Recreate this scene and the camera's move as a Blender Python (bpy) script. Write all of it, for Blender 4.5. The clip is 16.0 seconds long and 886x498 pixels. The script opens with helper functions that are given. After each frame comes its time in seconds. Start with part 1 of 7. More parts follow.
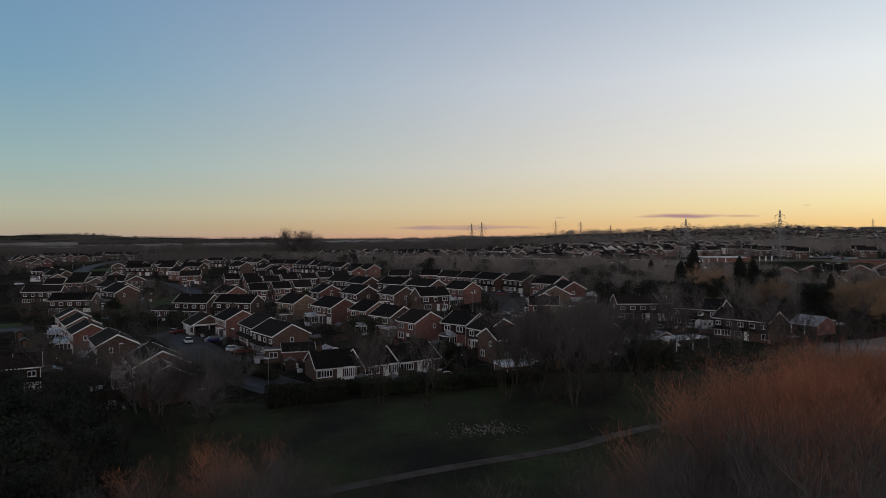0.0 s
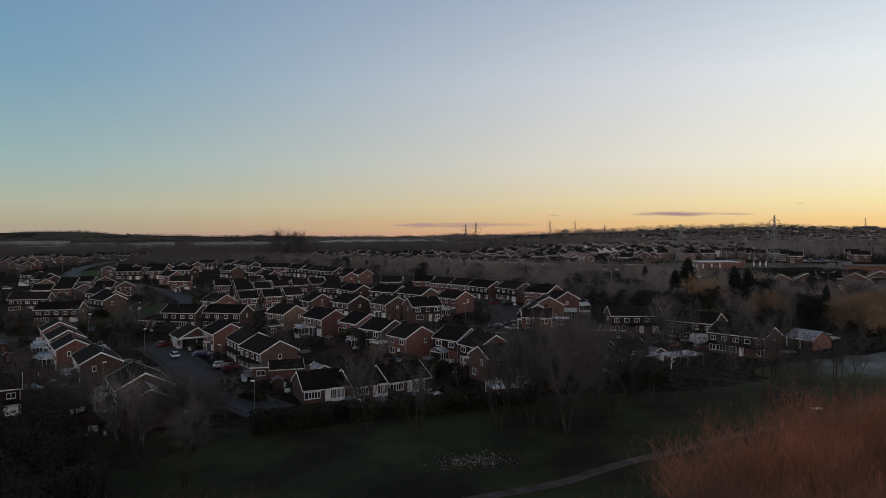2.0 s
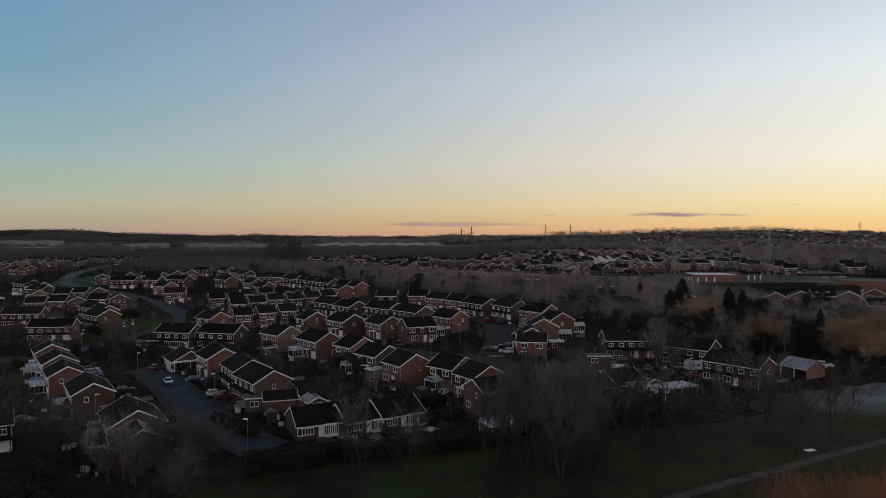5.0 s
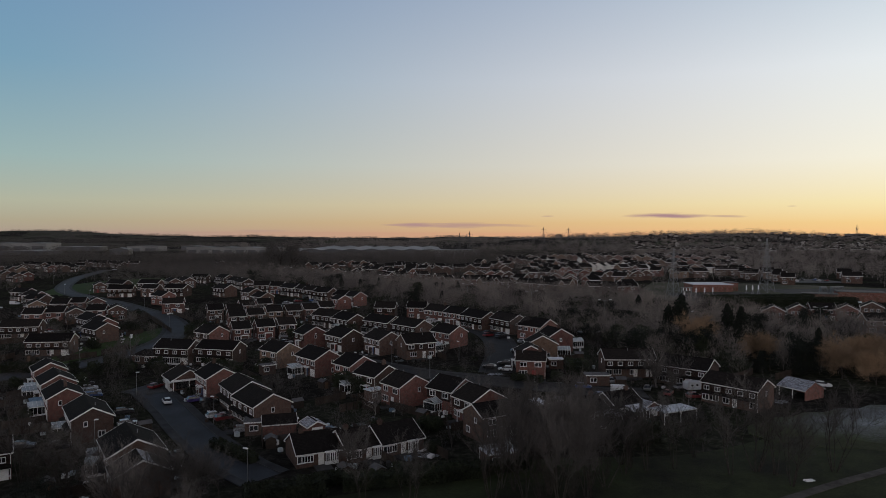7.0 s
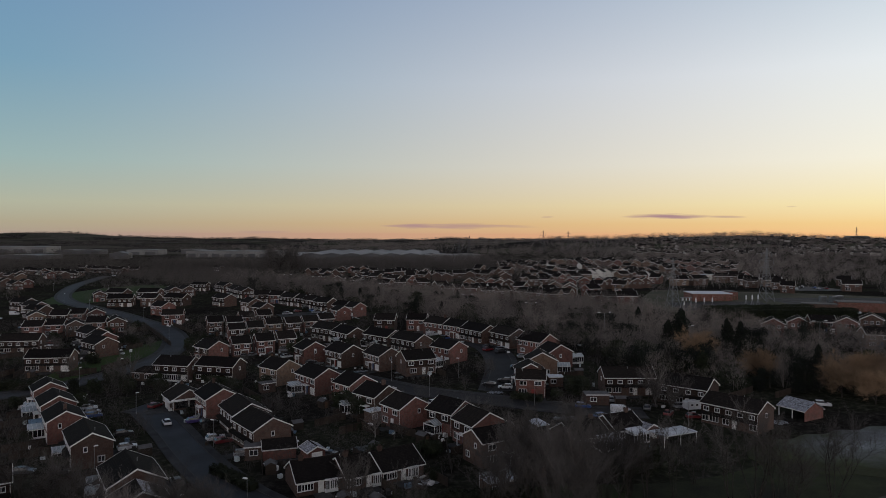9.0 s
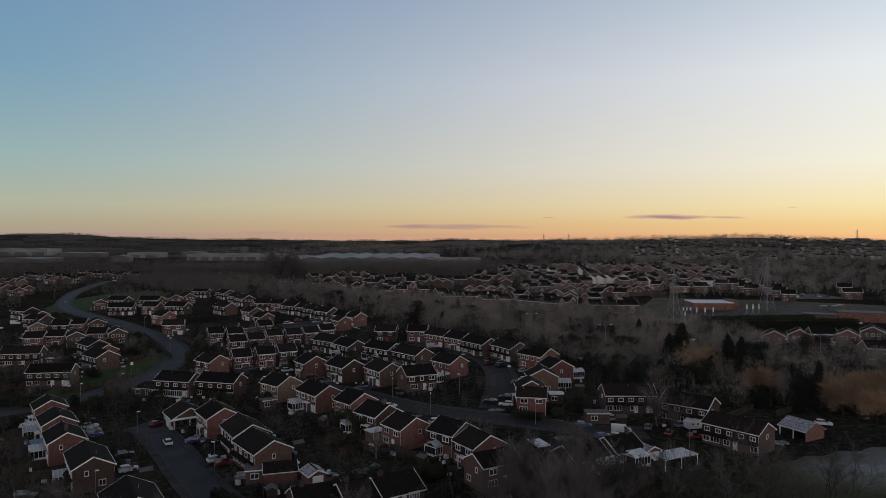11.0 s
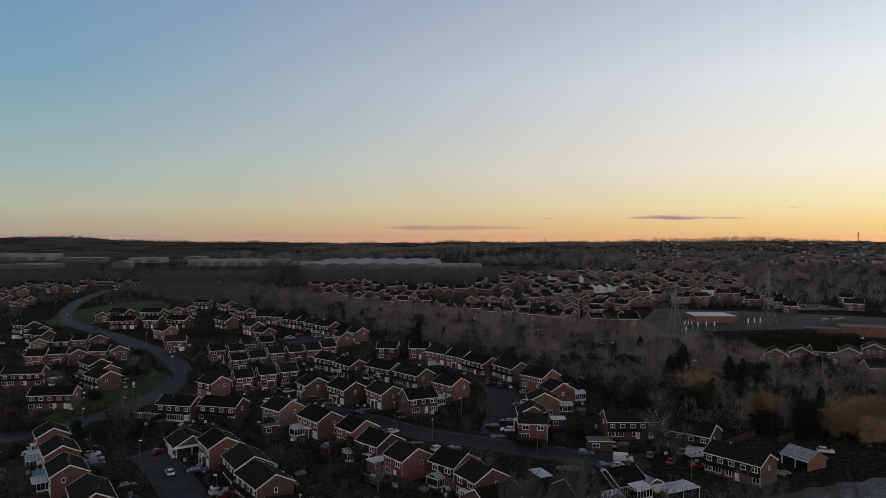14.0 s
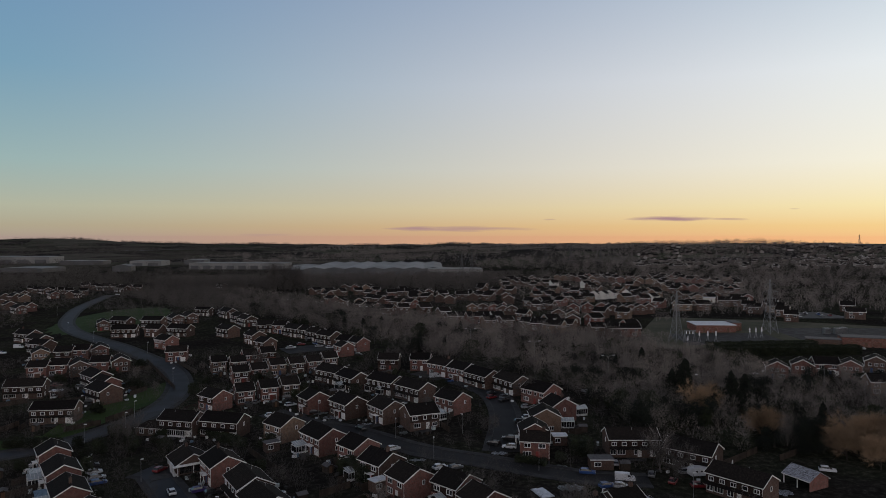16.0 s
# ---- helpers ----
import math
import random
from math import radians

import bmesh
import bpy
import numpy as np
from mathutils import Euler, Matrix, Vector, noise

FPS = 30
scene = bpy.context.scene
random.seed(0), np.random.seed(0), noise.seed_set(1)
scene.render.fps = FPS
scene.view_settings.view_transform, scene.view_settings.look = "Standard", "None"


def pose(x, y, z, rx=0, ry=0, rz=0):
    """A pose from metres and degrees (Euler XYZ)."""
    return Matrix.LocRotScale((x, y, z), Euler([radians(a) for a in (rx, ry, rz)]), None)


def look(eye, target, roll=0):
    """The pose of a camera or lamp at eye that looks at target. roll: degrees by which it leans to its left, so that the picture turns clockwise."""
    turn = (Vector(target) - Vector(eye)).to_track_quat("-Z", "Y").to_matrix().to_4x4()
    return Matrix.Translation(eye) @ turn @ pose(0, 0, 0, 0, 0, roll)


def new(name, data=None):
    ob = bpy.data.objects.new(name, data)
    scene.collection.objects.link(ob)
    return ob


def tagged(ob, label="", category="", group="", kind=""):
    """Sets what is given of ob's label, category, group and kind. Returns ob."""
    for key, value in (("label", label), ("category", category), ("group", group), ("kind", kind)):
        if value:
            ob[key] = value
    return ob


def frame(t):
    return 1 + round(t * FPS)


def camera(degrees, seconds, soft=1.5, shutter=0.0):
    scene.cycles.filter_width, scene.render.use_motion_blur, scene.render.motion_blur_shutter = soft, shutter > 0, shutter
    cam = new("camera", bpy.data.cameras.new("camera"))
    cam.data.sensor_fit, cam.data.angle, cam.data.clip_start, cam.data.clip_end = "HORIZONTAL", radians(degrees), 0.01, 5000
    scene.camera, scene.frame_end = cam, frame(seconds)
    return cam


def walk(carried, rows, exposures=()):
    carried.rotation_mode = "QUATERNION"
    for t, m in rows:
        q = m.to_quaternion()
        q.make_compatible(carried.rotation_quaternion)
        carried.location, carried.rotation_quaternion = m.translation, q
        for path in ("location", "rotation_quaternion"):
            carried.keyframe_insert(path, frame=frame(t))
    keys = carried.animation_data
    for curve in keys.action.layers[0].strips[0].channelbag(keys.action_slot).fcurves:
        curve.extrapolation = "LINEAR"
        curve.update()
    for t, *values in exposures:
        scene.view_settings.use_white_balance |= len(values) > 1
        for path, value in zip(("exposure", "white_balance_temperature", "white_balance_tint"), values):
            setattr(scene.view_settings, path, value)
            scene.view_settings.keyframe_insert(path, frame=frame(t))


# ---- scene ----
cam = camera(65.5, 16.0, soft=0.5)
PATH = [
    (0, look((0.081, -3.463, 24.733), (-2.868, 196.476, 20.783), -0.354)),
    (0.5, look((0.248, -2.587, 25.654), (-2.260, 197.354, 21.472), -0.325)),
    (1, look((0.423, -1.779, 26.588), (-1.688, 198.166, 22.416), -0.290)),
    (1.5, look((0.595, -1.127, 27.542), (-1.172, 198.823, 23.467), -0.266)),
    (2, look((0.759, -0.677, 28.521), (-0.581, 199.263, 23.816), -0.259)),
    (2.5, look((0.911, -0.421, 29.536), (-0.207, 199.517, 24.692), -0.161)),
    (3, look((1.031, -0.304, 30.591), (0.190, 199.633, 25.667), -0.109)),
    (3.5, look((1.100, -0.263, 31.695), (0.443, 199.674, 26.730), -0.043)),
    (4, look((1.084, -0.245, 32.848), (0.607, 199.691, 27.836), -0.012)),
    (6.5, look((0.551, -0.193, 38.849), (1.005, 199.750, 34.129), 0.190)),
    (7, look((0.473, -0.182, 40.072), (1.054, 199.762, 35.379), 0.180)),
    (7.5, look((0.437, -0.168, 41.303), (1.106, 199.777, 36.665), 0.162)),
    (8, look((0.443, -0.147, 42.527), (1.111, 199.800, 37.964), 0.148)),
    (8.5, look((0.463, -0.128, 43.736), (1.130, 199.821, 39.266), 0.137)),
    (9, look((0.471, -0.115, 44.931), (1.139, 199.835, 40.501), 0.120)),
    (11.5, look((0.341, -0.073, 50.866), (0.786, 199.882, 46.658), 0.118)),
    (12, look((0.304, -0.082, 52.044), (0.717, 199.875, 47.896), 0.100)),
    (12.5, look((0.274, -0.087, 53.214), (0.646, 199.871, 49.122), 0.115)),
    (13, look((0.254, -0.087, 54.379), (0.558, 199.872, 50.334), 0.103)),
    (13.5, look((0.255, -0.076, 55.539), (0.533, 199.884, 51.581), 0.074)),
    (14, look((0.254, -0.077, 56.689), (0.474, 199.884, 52.751), 0.012)),
    (14.5, look((0.246, -0.067, 57.832), (0.380, 199.895, 53.935), 0.023)),
    (15, look((0.199, -0.042, 58.972), (0.260, 199.921, 55.172), 0.048)),
    (15.5, look((0.112, -0.019, 60.113), (0.152, 199.947, 56.386), 0.020)),
    (16, look((0.000, 0.000, 61.258), (0.000, 199.967, 57.603), 0.032)),
]
walk(cam, PATH)


# ---- dusk sky, the only light ----
def rgb(r, g, b):
    def lin(v):
        v /= 255
        return v / 12.92 if v <= 0.04045 else ((v + 0.055) / 1.055) ** 2.4
    return (lin(r), lin(g), lin(b), 1)


world = bpy.data.worlds.new("dusk_sky")
scene.world = world
world.use_nodes = True
wn, wl = world.node_tree.nodes, world.node_tree.links


def wmath(op, a, b=None, c=None, clamp=False):
    n = wn.new("ShaderNodeMath")
    n.operation, n.use_clamp = op, clamp
    for i, v in enumerate((a, b, c)):
        if v is None:
            continue
        if isinstance(v, (int, float)):
            n.inputs[i].default_value = v
        else:
            wl.new(v, n.inputs[i])
    return n.outputs[0]


def wramp(fac, stops):
    n = wn.new("ShaderNodeValToRGB")
    while len(n.color_ramp.elements) < len(stops):
        n.color_ramp.elements.new(0.5)
    for e, (p, c) in zip(n.color_ramp.elements, stops):
        e.position, e.color = p, c
    wl.new(fac, n.inputs[0])
    return n.outputs[0]


def wmix(fac, a, b, mode="MIX"):
    n = wn.new("ShaderNodeMix")
    n.data_type, n.blend_type = "RGBA", mode
    if isinstance(fac, (int, float)):
        n.inputs[0].default_value = fac
    else:
        wl.new(fac, n.inputs[0])
    for i, v in ((6, a), (7, b)):
        if isinstance(v, tuple):
            n.inputs[i].default_value = v
        else:
            wl.new(v, n.inputs[i])
    return n.outputs[2]


coord = wn.new("ShaderNodeTexCoord")
split = wn.new("ShaderNodeSeparateXYZ")
wl.new(coord.outputs["Generated"], split.inputs[0])
sx, sy, sz = split.outputs
flat = wmath("SQRT", wmath("ADD", wmath("MULTIPLY", sx, sx), wmath("MULTIPLY", sy, sy)))
# towards the afterglow: 57 degrees to the right of north (y)
glow = wmath("DIVIDE", wmath("ADD", wmath("MULTIPLY", sx, 0.839), wmath("MULTIPLY", sy, 0.545)), wmath("MAXIMUM", flat, 0.001))
height = wmath("POWER", wmath("MAXIMUM", sz, 0.0), 0.5, clamp=True)
cool = wramp(height, [(0.0, rgb(168, 148, 138)), (0.12, rgb(174, 164, 140)), (0.2, rgb(177, 179, 158)), (0.31, rgb(154, 178, 177)),
                      (0.46, rgb(121, 159, 182)), (0.57, rgb(111, 147, 180)), (0.75, rgb(98, 108, 128)), (1.0, rgb(70, 76, 92))])
warm = wramp(height, [(0.0, rgb(246, 188, 132)), (0.12, rgb(246, 208, 142)), (0.2, rgb(248, 230, 177)), (0.31, rgb(246, 241, 222)),
                      (0.46, rgb(231, 236, 238)), (0.57, rgb(194, 208, 221)), (0.75, rgb(124, 132, 150)), (1.0, rgb(70, 76, 92))])
east = wramp(height, [(0.0, rgb(206, 184, 182)), (0.15, rgb(250, 239, 234)), (0.5, rgb(244, 241, 243)), (0.7, rgb(150, 150, 158)), (1.0, rgb(70, 76, 92))])
side = wmath("POWER", wmath("MAXIMUM", wmath("MULTIPLY", glow, 1.09, clamp=True), 0.0), 1.35)
sky = wmix(side, cool, warm)
# a faint rose cast between the cool and the warm part
rose = wmath("MULTIPLY", wmath("MULTIPLY", side, wmath("SUBTRACT", 1.0, side, clamp=True)), 4.0, clamp=True)
sky = wmix(rose, sky, wmix(1.0, sky, (0.955, 0.892, 0.902, 1), "MULTIPLY"))
# the afterglow is strongest where the sun went down
blaze = wmath("POWER", wmath("MULTIPLY", wmath("SUBTRACT", glow, 0.925), 13.3, clamp=True), 1.3)
sky = wmix(blaze, sky, wmix(1.0, sky, (2.5, 2.2, 1.9, 1), "MULTIPLY"))
behind = wmath("MULTIPLY", wmath("SUBTRACT", 0.25, sy), 1.6, clamp=True)
east = wmix(1.0, east, (1.3, 1.26, 1.25, 1), "MULTIPLY")
sky = wmix(behind, sky, east)
# thin streaks of cloud low over the horizon
azim = wmath("ARCTAN2", sx, sy)
elev = wmath("ARCSINE", sz)
smear = wn.new("ShaderNodeCombineXYZ")
wl.new(wmath("MULTIPLY", azim, 14.0), smear.inputs[0])
wl.new(wmath("MULTIPLY", elev, 160.0), smear.inputs[1])
wisp = wn.new("ShaderNodeTexNoise")
wisp.inputs["Scale"].default_value, wisp.inputs["Detail"].default_value = 1.0, 5.0
wl.new(smear.outputs[0], wisp.inputs["Vector"])


def streak(az, el, half_width, half_height, lean, strength):
    da = wmath("SUBTRACT", azim, radians(az))
    de = wmath("SUBTRACT", wmath("SUBTRACT", elev, radians(el)), wmath("MULTIPLY", da, lean))
    de = wmath("ADD", de, wmath("MULTIPLY", wmath("SUBTRACT", wisp.outputs[0], 0.5), radians(half_height) * 2.6))
    q = wmath("ADD", wmath("POWER", wmath("ABSOLUTE", wmath("DIVIDE", da, radians(half_width))), 2.0),
              wmath("POWER", wmath("ABSOLUTE", wmath("DIVIDE", de, radians(half_height))), 2.0))
    m = wmath("MULTIPLY", wmath("SUBTRACT", 1.0, q, clamp=True), strength)
    return m


streaks = [streak(18.2, 1.40, 3.7, 0.21, -0.012, 1.0), streak(22.4, 1.32, 1.7, 0.13, -0.02, 0.55), streak(1.6, 0.62, 6.6, 0.24, 0.0, 0.65),
           streak(-2.2, 0.62, 3.0, 0.2, 0.0, 0.85), streak(8.8, 1.38, 0.6, 0.08, 0.0, 0.4), streak(27.0, 2.05, 0.4, 0.06, 0.0, 0.3),
           streak(-14.5, 0.12, 2.4, 0.14, 0.0, 0.3)]
total = streaks[0]
for s in streaks[1:]:
    total = wmath("MAXIMUM", total, s)
sky = wmix(total, sky, rgb(168, 134, 138))
back = wn["Background"]
wl.new(sky, back.inputs["Color"])
back.inputs["Strength"].default_value = 1.0
scene.view_settings.exposure = 0.0


# ---- materials ----
class Mat:
    """A node material with short helpers."""

    def __init__(self, name, rough=0.8, metal=0.0, spec=0.3):
        self.m = bpy.data.materials.new(name)
        self.m.use_nodes = True
        self.n, self.l = self.m.node_tree.nodes, self.m.node_tree.links
        self.b = self.n["Principled BSDF"]
        self.b.inputs["Roughness"].default_value = rough
        self.b.inputs["Metallic"].default_value = metal
        self.b.inputs["Specular IOR Level"].default_value = spec

    def coords(self, scale=(1, 1, 1), kind="Object"):
        t = self.n.new("ShaderNodeTexCoord")
        mp = self.n.new("ShaderNodeMapping")
        mp.inputs["Scale"].default_value = scale
        self.l.new(t.outputs[kind], mp.inputs["Vector"])
        return mp.outputs[0]

    def world_coords(self):
        return self.n.new("ShaderNodeNewGeometry").outputs["Position"]

    def noise(self, scale, detail=4.0, vec=None, rough=0.55):
        t = self.n.new("ShaderNodeTexNoise")
        t.inputs["Scale"].default_value, t.inputs["Detail"].default_value, t.inputs["Roughness"].default_value = scale, detail, rough
        self.l.new(vec if vec is not None else self.coords(), t.inputs["Vector"])
        return t.outputs["Fac"]

    def ramp(self, fac, stops):
        r = self.n.new("ShaderNodeValToRGB")
        while len(r.color_ramp.elements) < len(stops):
            r.color_ramp.elements.new(0.5)
        for e, (p, c) in zip(r.color_ramp.elements, stops):
            e.position, e.color = p, (*c, 1) if len(c) == 3 else c
        self.l.new(fac, r.inputs[0])
        return r.outputs[0]

    def mix(self, fac, a, b, mode="MIX"):
        x = self.n.new("ShaderNodeMix")
        x.data_type, x.blend_type = "RGBA", mode
        if isinstance(fac, (int, float)):
            x.inputs[0].default_value = fac
        else:
            self.l.new(fac, x.inputs[0])
        for i, v in ((6, a), (7, b)):
            if isinstance(v, tuple):
                x.inputs[i].default_value = (*v, 1) if len(v) == 3 else v
            else:
                self.l.new(v, x.inputs[i])
        return x.outputs[2]

    def random(self):
        return self.n.new("ShaderNodeObjectInfo").outputs["Random"]

    def island(self):
        return self.n.new("ShaderNodeNewGeometry").outputs["Random Per Island"]

    def color(self, c):
        if isinstance(c, tuple):
            self.b.inputs["Base Color"].default_value = (*c, 1)
        else:
            self.l.new(c, self.b.inputs["Base Color"])
        return self

    def bump(self, fac, strength=0.4, dist=0.05):
        u = self.n.new("ShaderNodeBump")
        u.inputs["Strength"].default_value, u.inputs["Distance"].default_value = strength, dist
        self.l.new(fac, u.inputs["Height"])
        self.l.new(u.outputs[0], self.b.inputs["Normal"])
        return self


def speckled(name, stops, scale, fine, rough=0.85, spec=0.3, bump=0.3, metal=0.0, vary=0.0):
    """Two scales of noise blended into one colour ramp, with slight differences from object to object."""
    m = Mat(name, rough, metal, spec)
    vec = m.world_coords()
    col = m.ramp(m.noise(scale, 4, vec), stops)
    grain = m.noise(fine, 3, vec)
    col = m.mix(0.35, col, m.ramp(grain, [(0.25, (0.35, 0.35, 0.35)), (0.75, (1.0, 1.0, 1.0))]), "MULTIPLY")
    if vary:
        r = m.ramp(m.random(), [(0.0, (1 - vary,) * 3), (1.0, (1.0, 1.0, 1.0))])
        col = m.mix(1.0, col, r, "MULTIPLY")
    m.color(col)
    if bump:
        m.bump(grain, bump)
    return m.m


def brickwork(name, light, dark, mortar, spread=0.5):
    m = Mat(name, 0.9, 0.0, 0.2)
    t = m.n.new("ShaderNodeTexCoord")
    s = m.n.new("ShaderNodeSeparateXYZ")
    m.l.new(t.outputs["Object"], s.inputs[0])
    a = m.n.new("ShaderNodeMath")
    m.l.new(s.outputs[0], a.inputs[0])
    m.l.new(s.outputs[1], a.inputs[1])
    c = m.n.new("ShaderNodeCombineXYZ")
    m.l.new(a.outputs[0], c.inputs[0])
    m.l.new(s.outputs[2], c.inputs[1])
    b = m.n.new("ShaderNodeTexBrick")
    m.l.new(c.outputs[0], b.inputs["Vector"])
    b.inputs["Scale"].default_value = 1.0
    b.inputs["Brick Width"].default_value, b.inputs["Row Height"].default_value, b.inputs["Mortar Size"].default_value = 0.225, 0.075, 0.006
    b.inputs["Color1"].default_value, b.inputs["Color2"].default_value, b.inputs["Mortar"].default_value = (*light, 1), (*dark, 1), (*mortar, 1)
    big = m.ramp(m.noise(1.1, 7, None, 0.7), [(0.3, (0.45, 0.43, 0.43)), (0.55, (0.95, 0.95, 0.95)), (0.75, (1.25, 1.22, 1.2))])
    col = m.mix(0.8, b.outputs["Color"], big, "MULTIPLY")
    r = m.ramp(m.random(), [(0.0, (1 - spread, 1 - spread, 1 - spread)), (0.5, (0.85, 0.8, 0.78)), (1.0, (1.0, 1.0, 1.0))])
    col = m.mix(1.0, col, r, "MULTIPLY")
    m.color(col).bump(b.outputs["Fac"], -0.3, 0.02)
    return m.m


def tiles(name, a, b, frost=0.0):
    m = Mat(name, 0.9, 0.0, 0.08)
    vec = m.coords()
    t = m.n.new("ShaderNodeTexBrick")
    t.inputs["Scale"].default_value = 1.0
    t.inputs["Brick Width"].default_value, t.inputs["Row Height"].default_value, t.inputs["Mortar Size"].default_value = 0.33, 0.17, 0.012
    t.inputs["Color1"].default_value, t.inputs["Color2"].default_value, t.inputs["Mortar"].default_value = (*a, 1), (*b, 1), (0.006, 0.006, 0.006, 1)
    s = m.n.new("ShaderNodeSeparateXYZ")
    m.l.new(vec, s.inputs[0])
    c = m.n.new("ShaderNodeCombineXYZ")
    m.l.new(s.outputs[0], c.inputs[0])
    m.l.new(s.outputs[2], c.inputs[1])
    m.l.new(c.outputs[0], t.inputs["Vector"])
    lichen = m.ramp(m.noise(1.6, 8, None, 0.75), [(0.35, (0.45, 0.45, 0.45)), (0.6, (1.1, 1.08, 1.05)), (0.72, (2.4, 2.4, 2.3))])
    col = m.mix(0.8, t.outputs["Color"], lichen, "MULTIPLY")
    r = m.ramp(m.random(), [(0.0, (0.55, 0.5, 0.5)), (0.6, (0.9, 0.85, 0.82)), (1.0, (1.25, 1.1, 1.0))])
    col = m.mix(1.0, col, r, "MULTIPLY")
    if frost:
        col = m.mix(m.ramp(m.noise(3.0, 6), [(0.5 - 0.3 * frost, (0, 0, 0)), (0.62, (frost,) * 3)]), col, (0.62, 0.66, 0.74))
    m.color(col).bump(t.outputs["Fac"], -0.5, 0.03)
    return m.m


BRICK = brickwork("red_brick", (0.225, 0.102, 0.087), (0.15, 0.068, 0.060), (0.17, 0.15, 0.135), 0.42)
BRICK_BUFF = brickwork("buff_brick", (0.21, 0.14, 0.10), (0.16, 0.105, 0.078), (0.2, 0.18, 0.16))
BRICK_DARK = brickwork("brown_brick", (0.12, 0.075, 0.06), (0.09, 0.055, 0.046), (0.13, 0.12, 0.11))
RENDER = speckled("white_render", [(0.3, (0.62, 0.61, 0.58)), (0.7, (0.76, 0.75, 0.72))], 0.6, 12)
CLADDING = tiles("hung_tiles", (0.06, 0.042, 0.037), (0.045, 0.033, 0.03))
TILES = tiles("concrete_roof_tiles", (0.022, 0.0205, 0.020), (0.0145, 0.0138, 0.0138))
TILES_FROST = tiles("frosted_roof_tiles", (0.06, 0.052, 0.05), (0.042, 0.04, 0.04), 0.6)
TRIM = speckled("white_painted_board", [(0.3, (0.78, 0.78, 0.77)), (0.7, (0.88, 0.88, 0.87))], 1.5, 20, 0.5, 0.4, 0.05, vary=0.22)
FRAME = speckled("white_upvc", [(0.3, (0.74, 0.75, 0.76)), (0.7, (0.85, 0.86, 0.87))], 2.0, 25, 0.4, 0.5, 0.0, vary=0.3)
GLASS = speckled("window_glass", [(0.3, (0.015, 0.018, 0.022)), (0.7, (0.05, 0.055, 0.06))], 0.8, 3, 0.06, 0.8, 0.0, vary=0.5)
POLY = speckled("polycarbonate_sheet", [(0.3, (0.42, 0.50, 0.54)), (0.7, (0.62, 0.68, 0.70))], 1.0, 8, 0.25, 0.5, 0.0, vary=0.5)
DOORS = [speckled("door_" + n, [(0.3, c), (0.7, tuple(min(1, v * 1.3) for v in c))], 2, 20, 0.45, 0.4, 0.05)
         for n, c in (("white", (0.68, 0.68, 0.67)), ("brown", (0.09, 0.045, 0.025)), ("blue", (0.03, 0.06, 0.14)), ("red", (0.18, 0.03, 0.025)))]
TARP = speckled("blue_tarpaulin", [(0.3, (0.08, 0.15, 0.23)), (0.7, (0.16, 0.25, 0.34))], 0.9, 9, 0.5, 0.4, 0.1)
LEAD = speckled("grey_felt", [(0.3, (0.07, 0.07, 0.075)), (0.7, (0.12, 0.12, 0.125))], 0.8, 8)
FROST = speckled("frosted_felt", [(0.3, (0.45, 0.5, 0.56)), (0.7, (0.74, 0.78, 0.84))], 0.7, 6)
ASPHALT = speckled("asphalt", [(0.3, (0.010, 0.011, 0.014)), (0.72, (0.032, 0.037, 0.047))], 0.16, 6, 0.75, 0.35, 0.2)
ASPHALT_DARK = speckled("dark_asphalt", [(0.3, (0.006, 0.006, 0.007)), (0.72, (0.018, 0.019, 0.021))], 0.16, 6, 0.8, 0.3, 0.2)
EARTH = speckled("worn_path_tarmac", [(0.3, (0.04, 0.037, 0.034)), (0.7, (0.095, 0.09, 0.084))], 0.4, 5, 0.95, 0.15, 0.2)
PAVING = speckled("paving", [(0.3, (0.016, 0.016, 0.018)), (0.7, (0.046, 0.048, 0.051))], 0.3, 5, 0.9, 0.25, 0.2)
KERB = speckled("kerb_stone", [(0.3, (0.03, 0.03, 0.03)), (0.7, (0.062, 0.062, 0.062))], 1, 9)
WOOD = speckled("fence_timber", [(0.3, (0.026, 0.020, 0.016)), (0.7, (0.068, 0.050, 0.038))], 0.6, 9, vary=0.5)
STEEL = speckled("galvanised_steel", [(0.3, (0.16, 0.17, 0.18)), (0.7, (0.28, 0.29, 0.30))], 1.5, 12, 0.5, 0.5, 0.05, 0.6)
LAMPHEAD = speckled("lamp_lens", [(0.3, (0.6, 0.62, 0.65)), (0.7, (0.8, 0.82, 0.84))], 3, 20, 0.3, 0.5, 0.0)
BARK = speckled("bark", [(0.3, (0.024, 0.021, 0.018)), (0.7, (0.066, 0.056, 0.048))], 1.2, 9, vary=0.4)
BARK_PALE = speckled("birch_bark", [(0.3, (0.10, 0.092, 0.086)), (0.7, (0.24, 0.22, 0.208))], 0.9, 7, vary=0.3)
# paler than real twigs: glow haze is mixed into this colour
TWIG_HAZED = speckled("bare_twigs", [(0.3, (0.21, 0.190, 0.181)), (0.7, (0.42, 0.365, 0.335))], 0.05, 3, bump=0, vary=0.5)
TWIG_DARK = speckled("dark_twigs", [(0.3, (0.030, 0.026, 0.023)), (0.7, (0.075, 0.060, 0.050))], 0.05, 3, bump=0, vary=0.5)
# a middle step of the same haze-paled twig colour
TWIG_HAZED_MID = speckled("grey_twigs", [(0.3, (0.17, 0.155, 0.149)), (0.7, (0.34, 0.300, 0.280))], 0.05, 3, bump=0, vary=0.4)


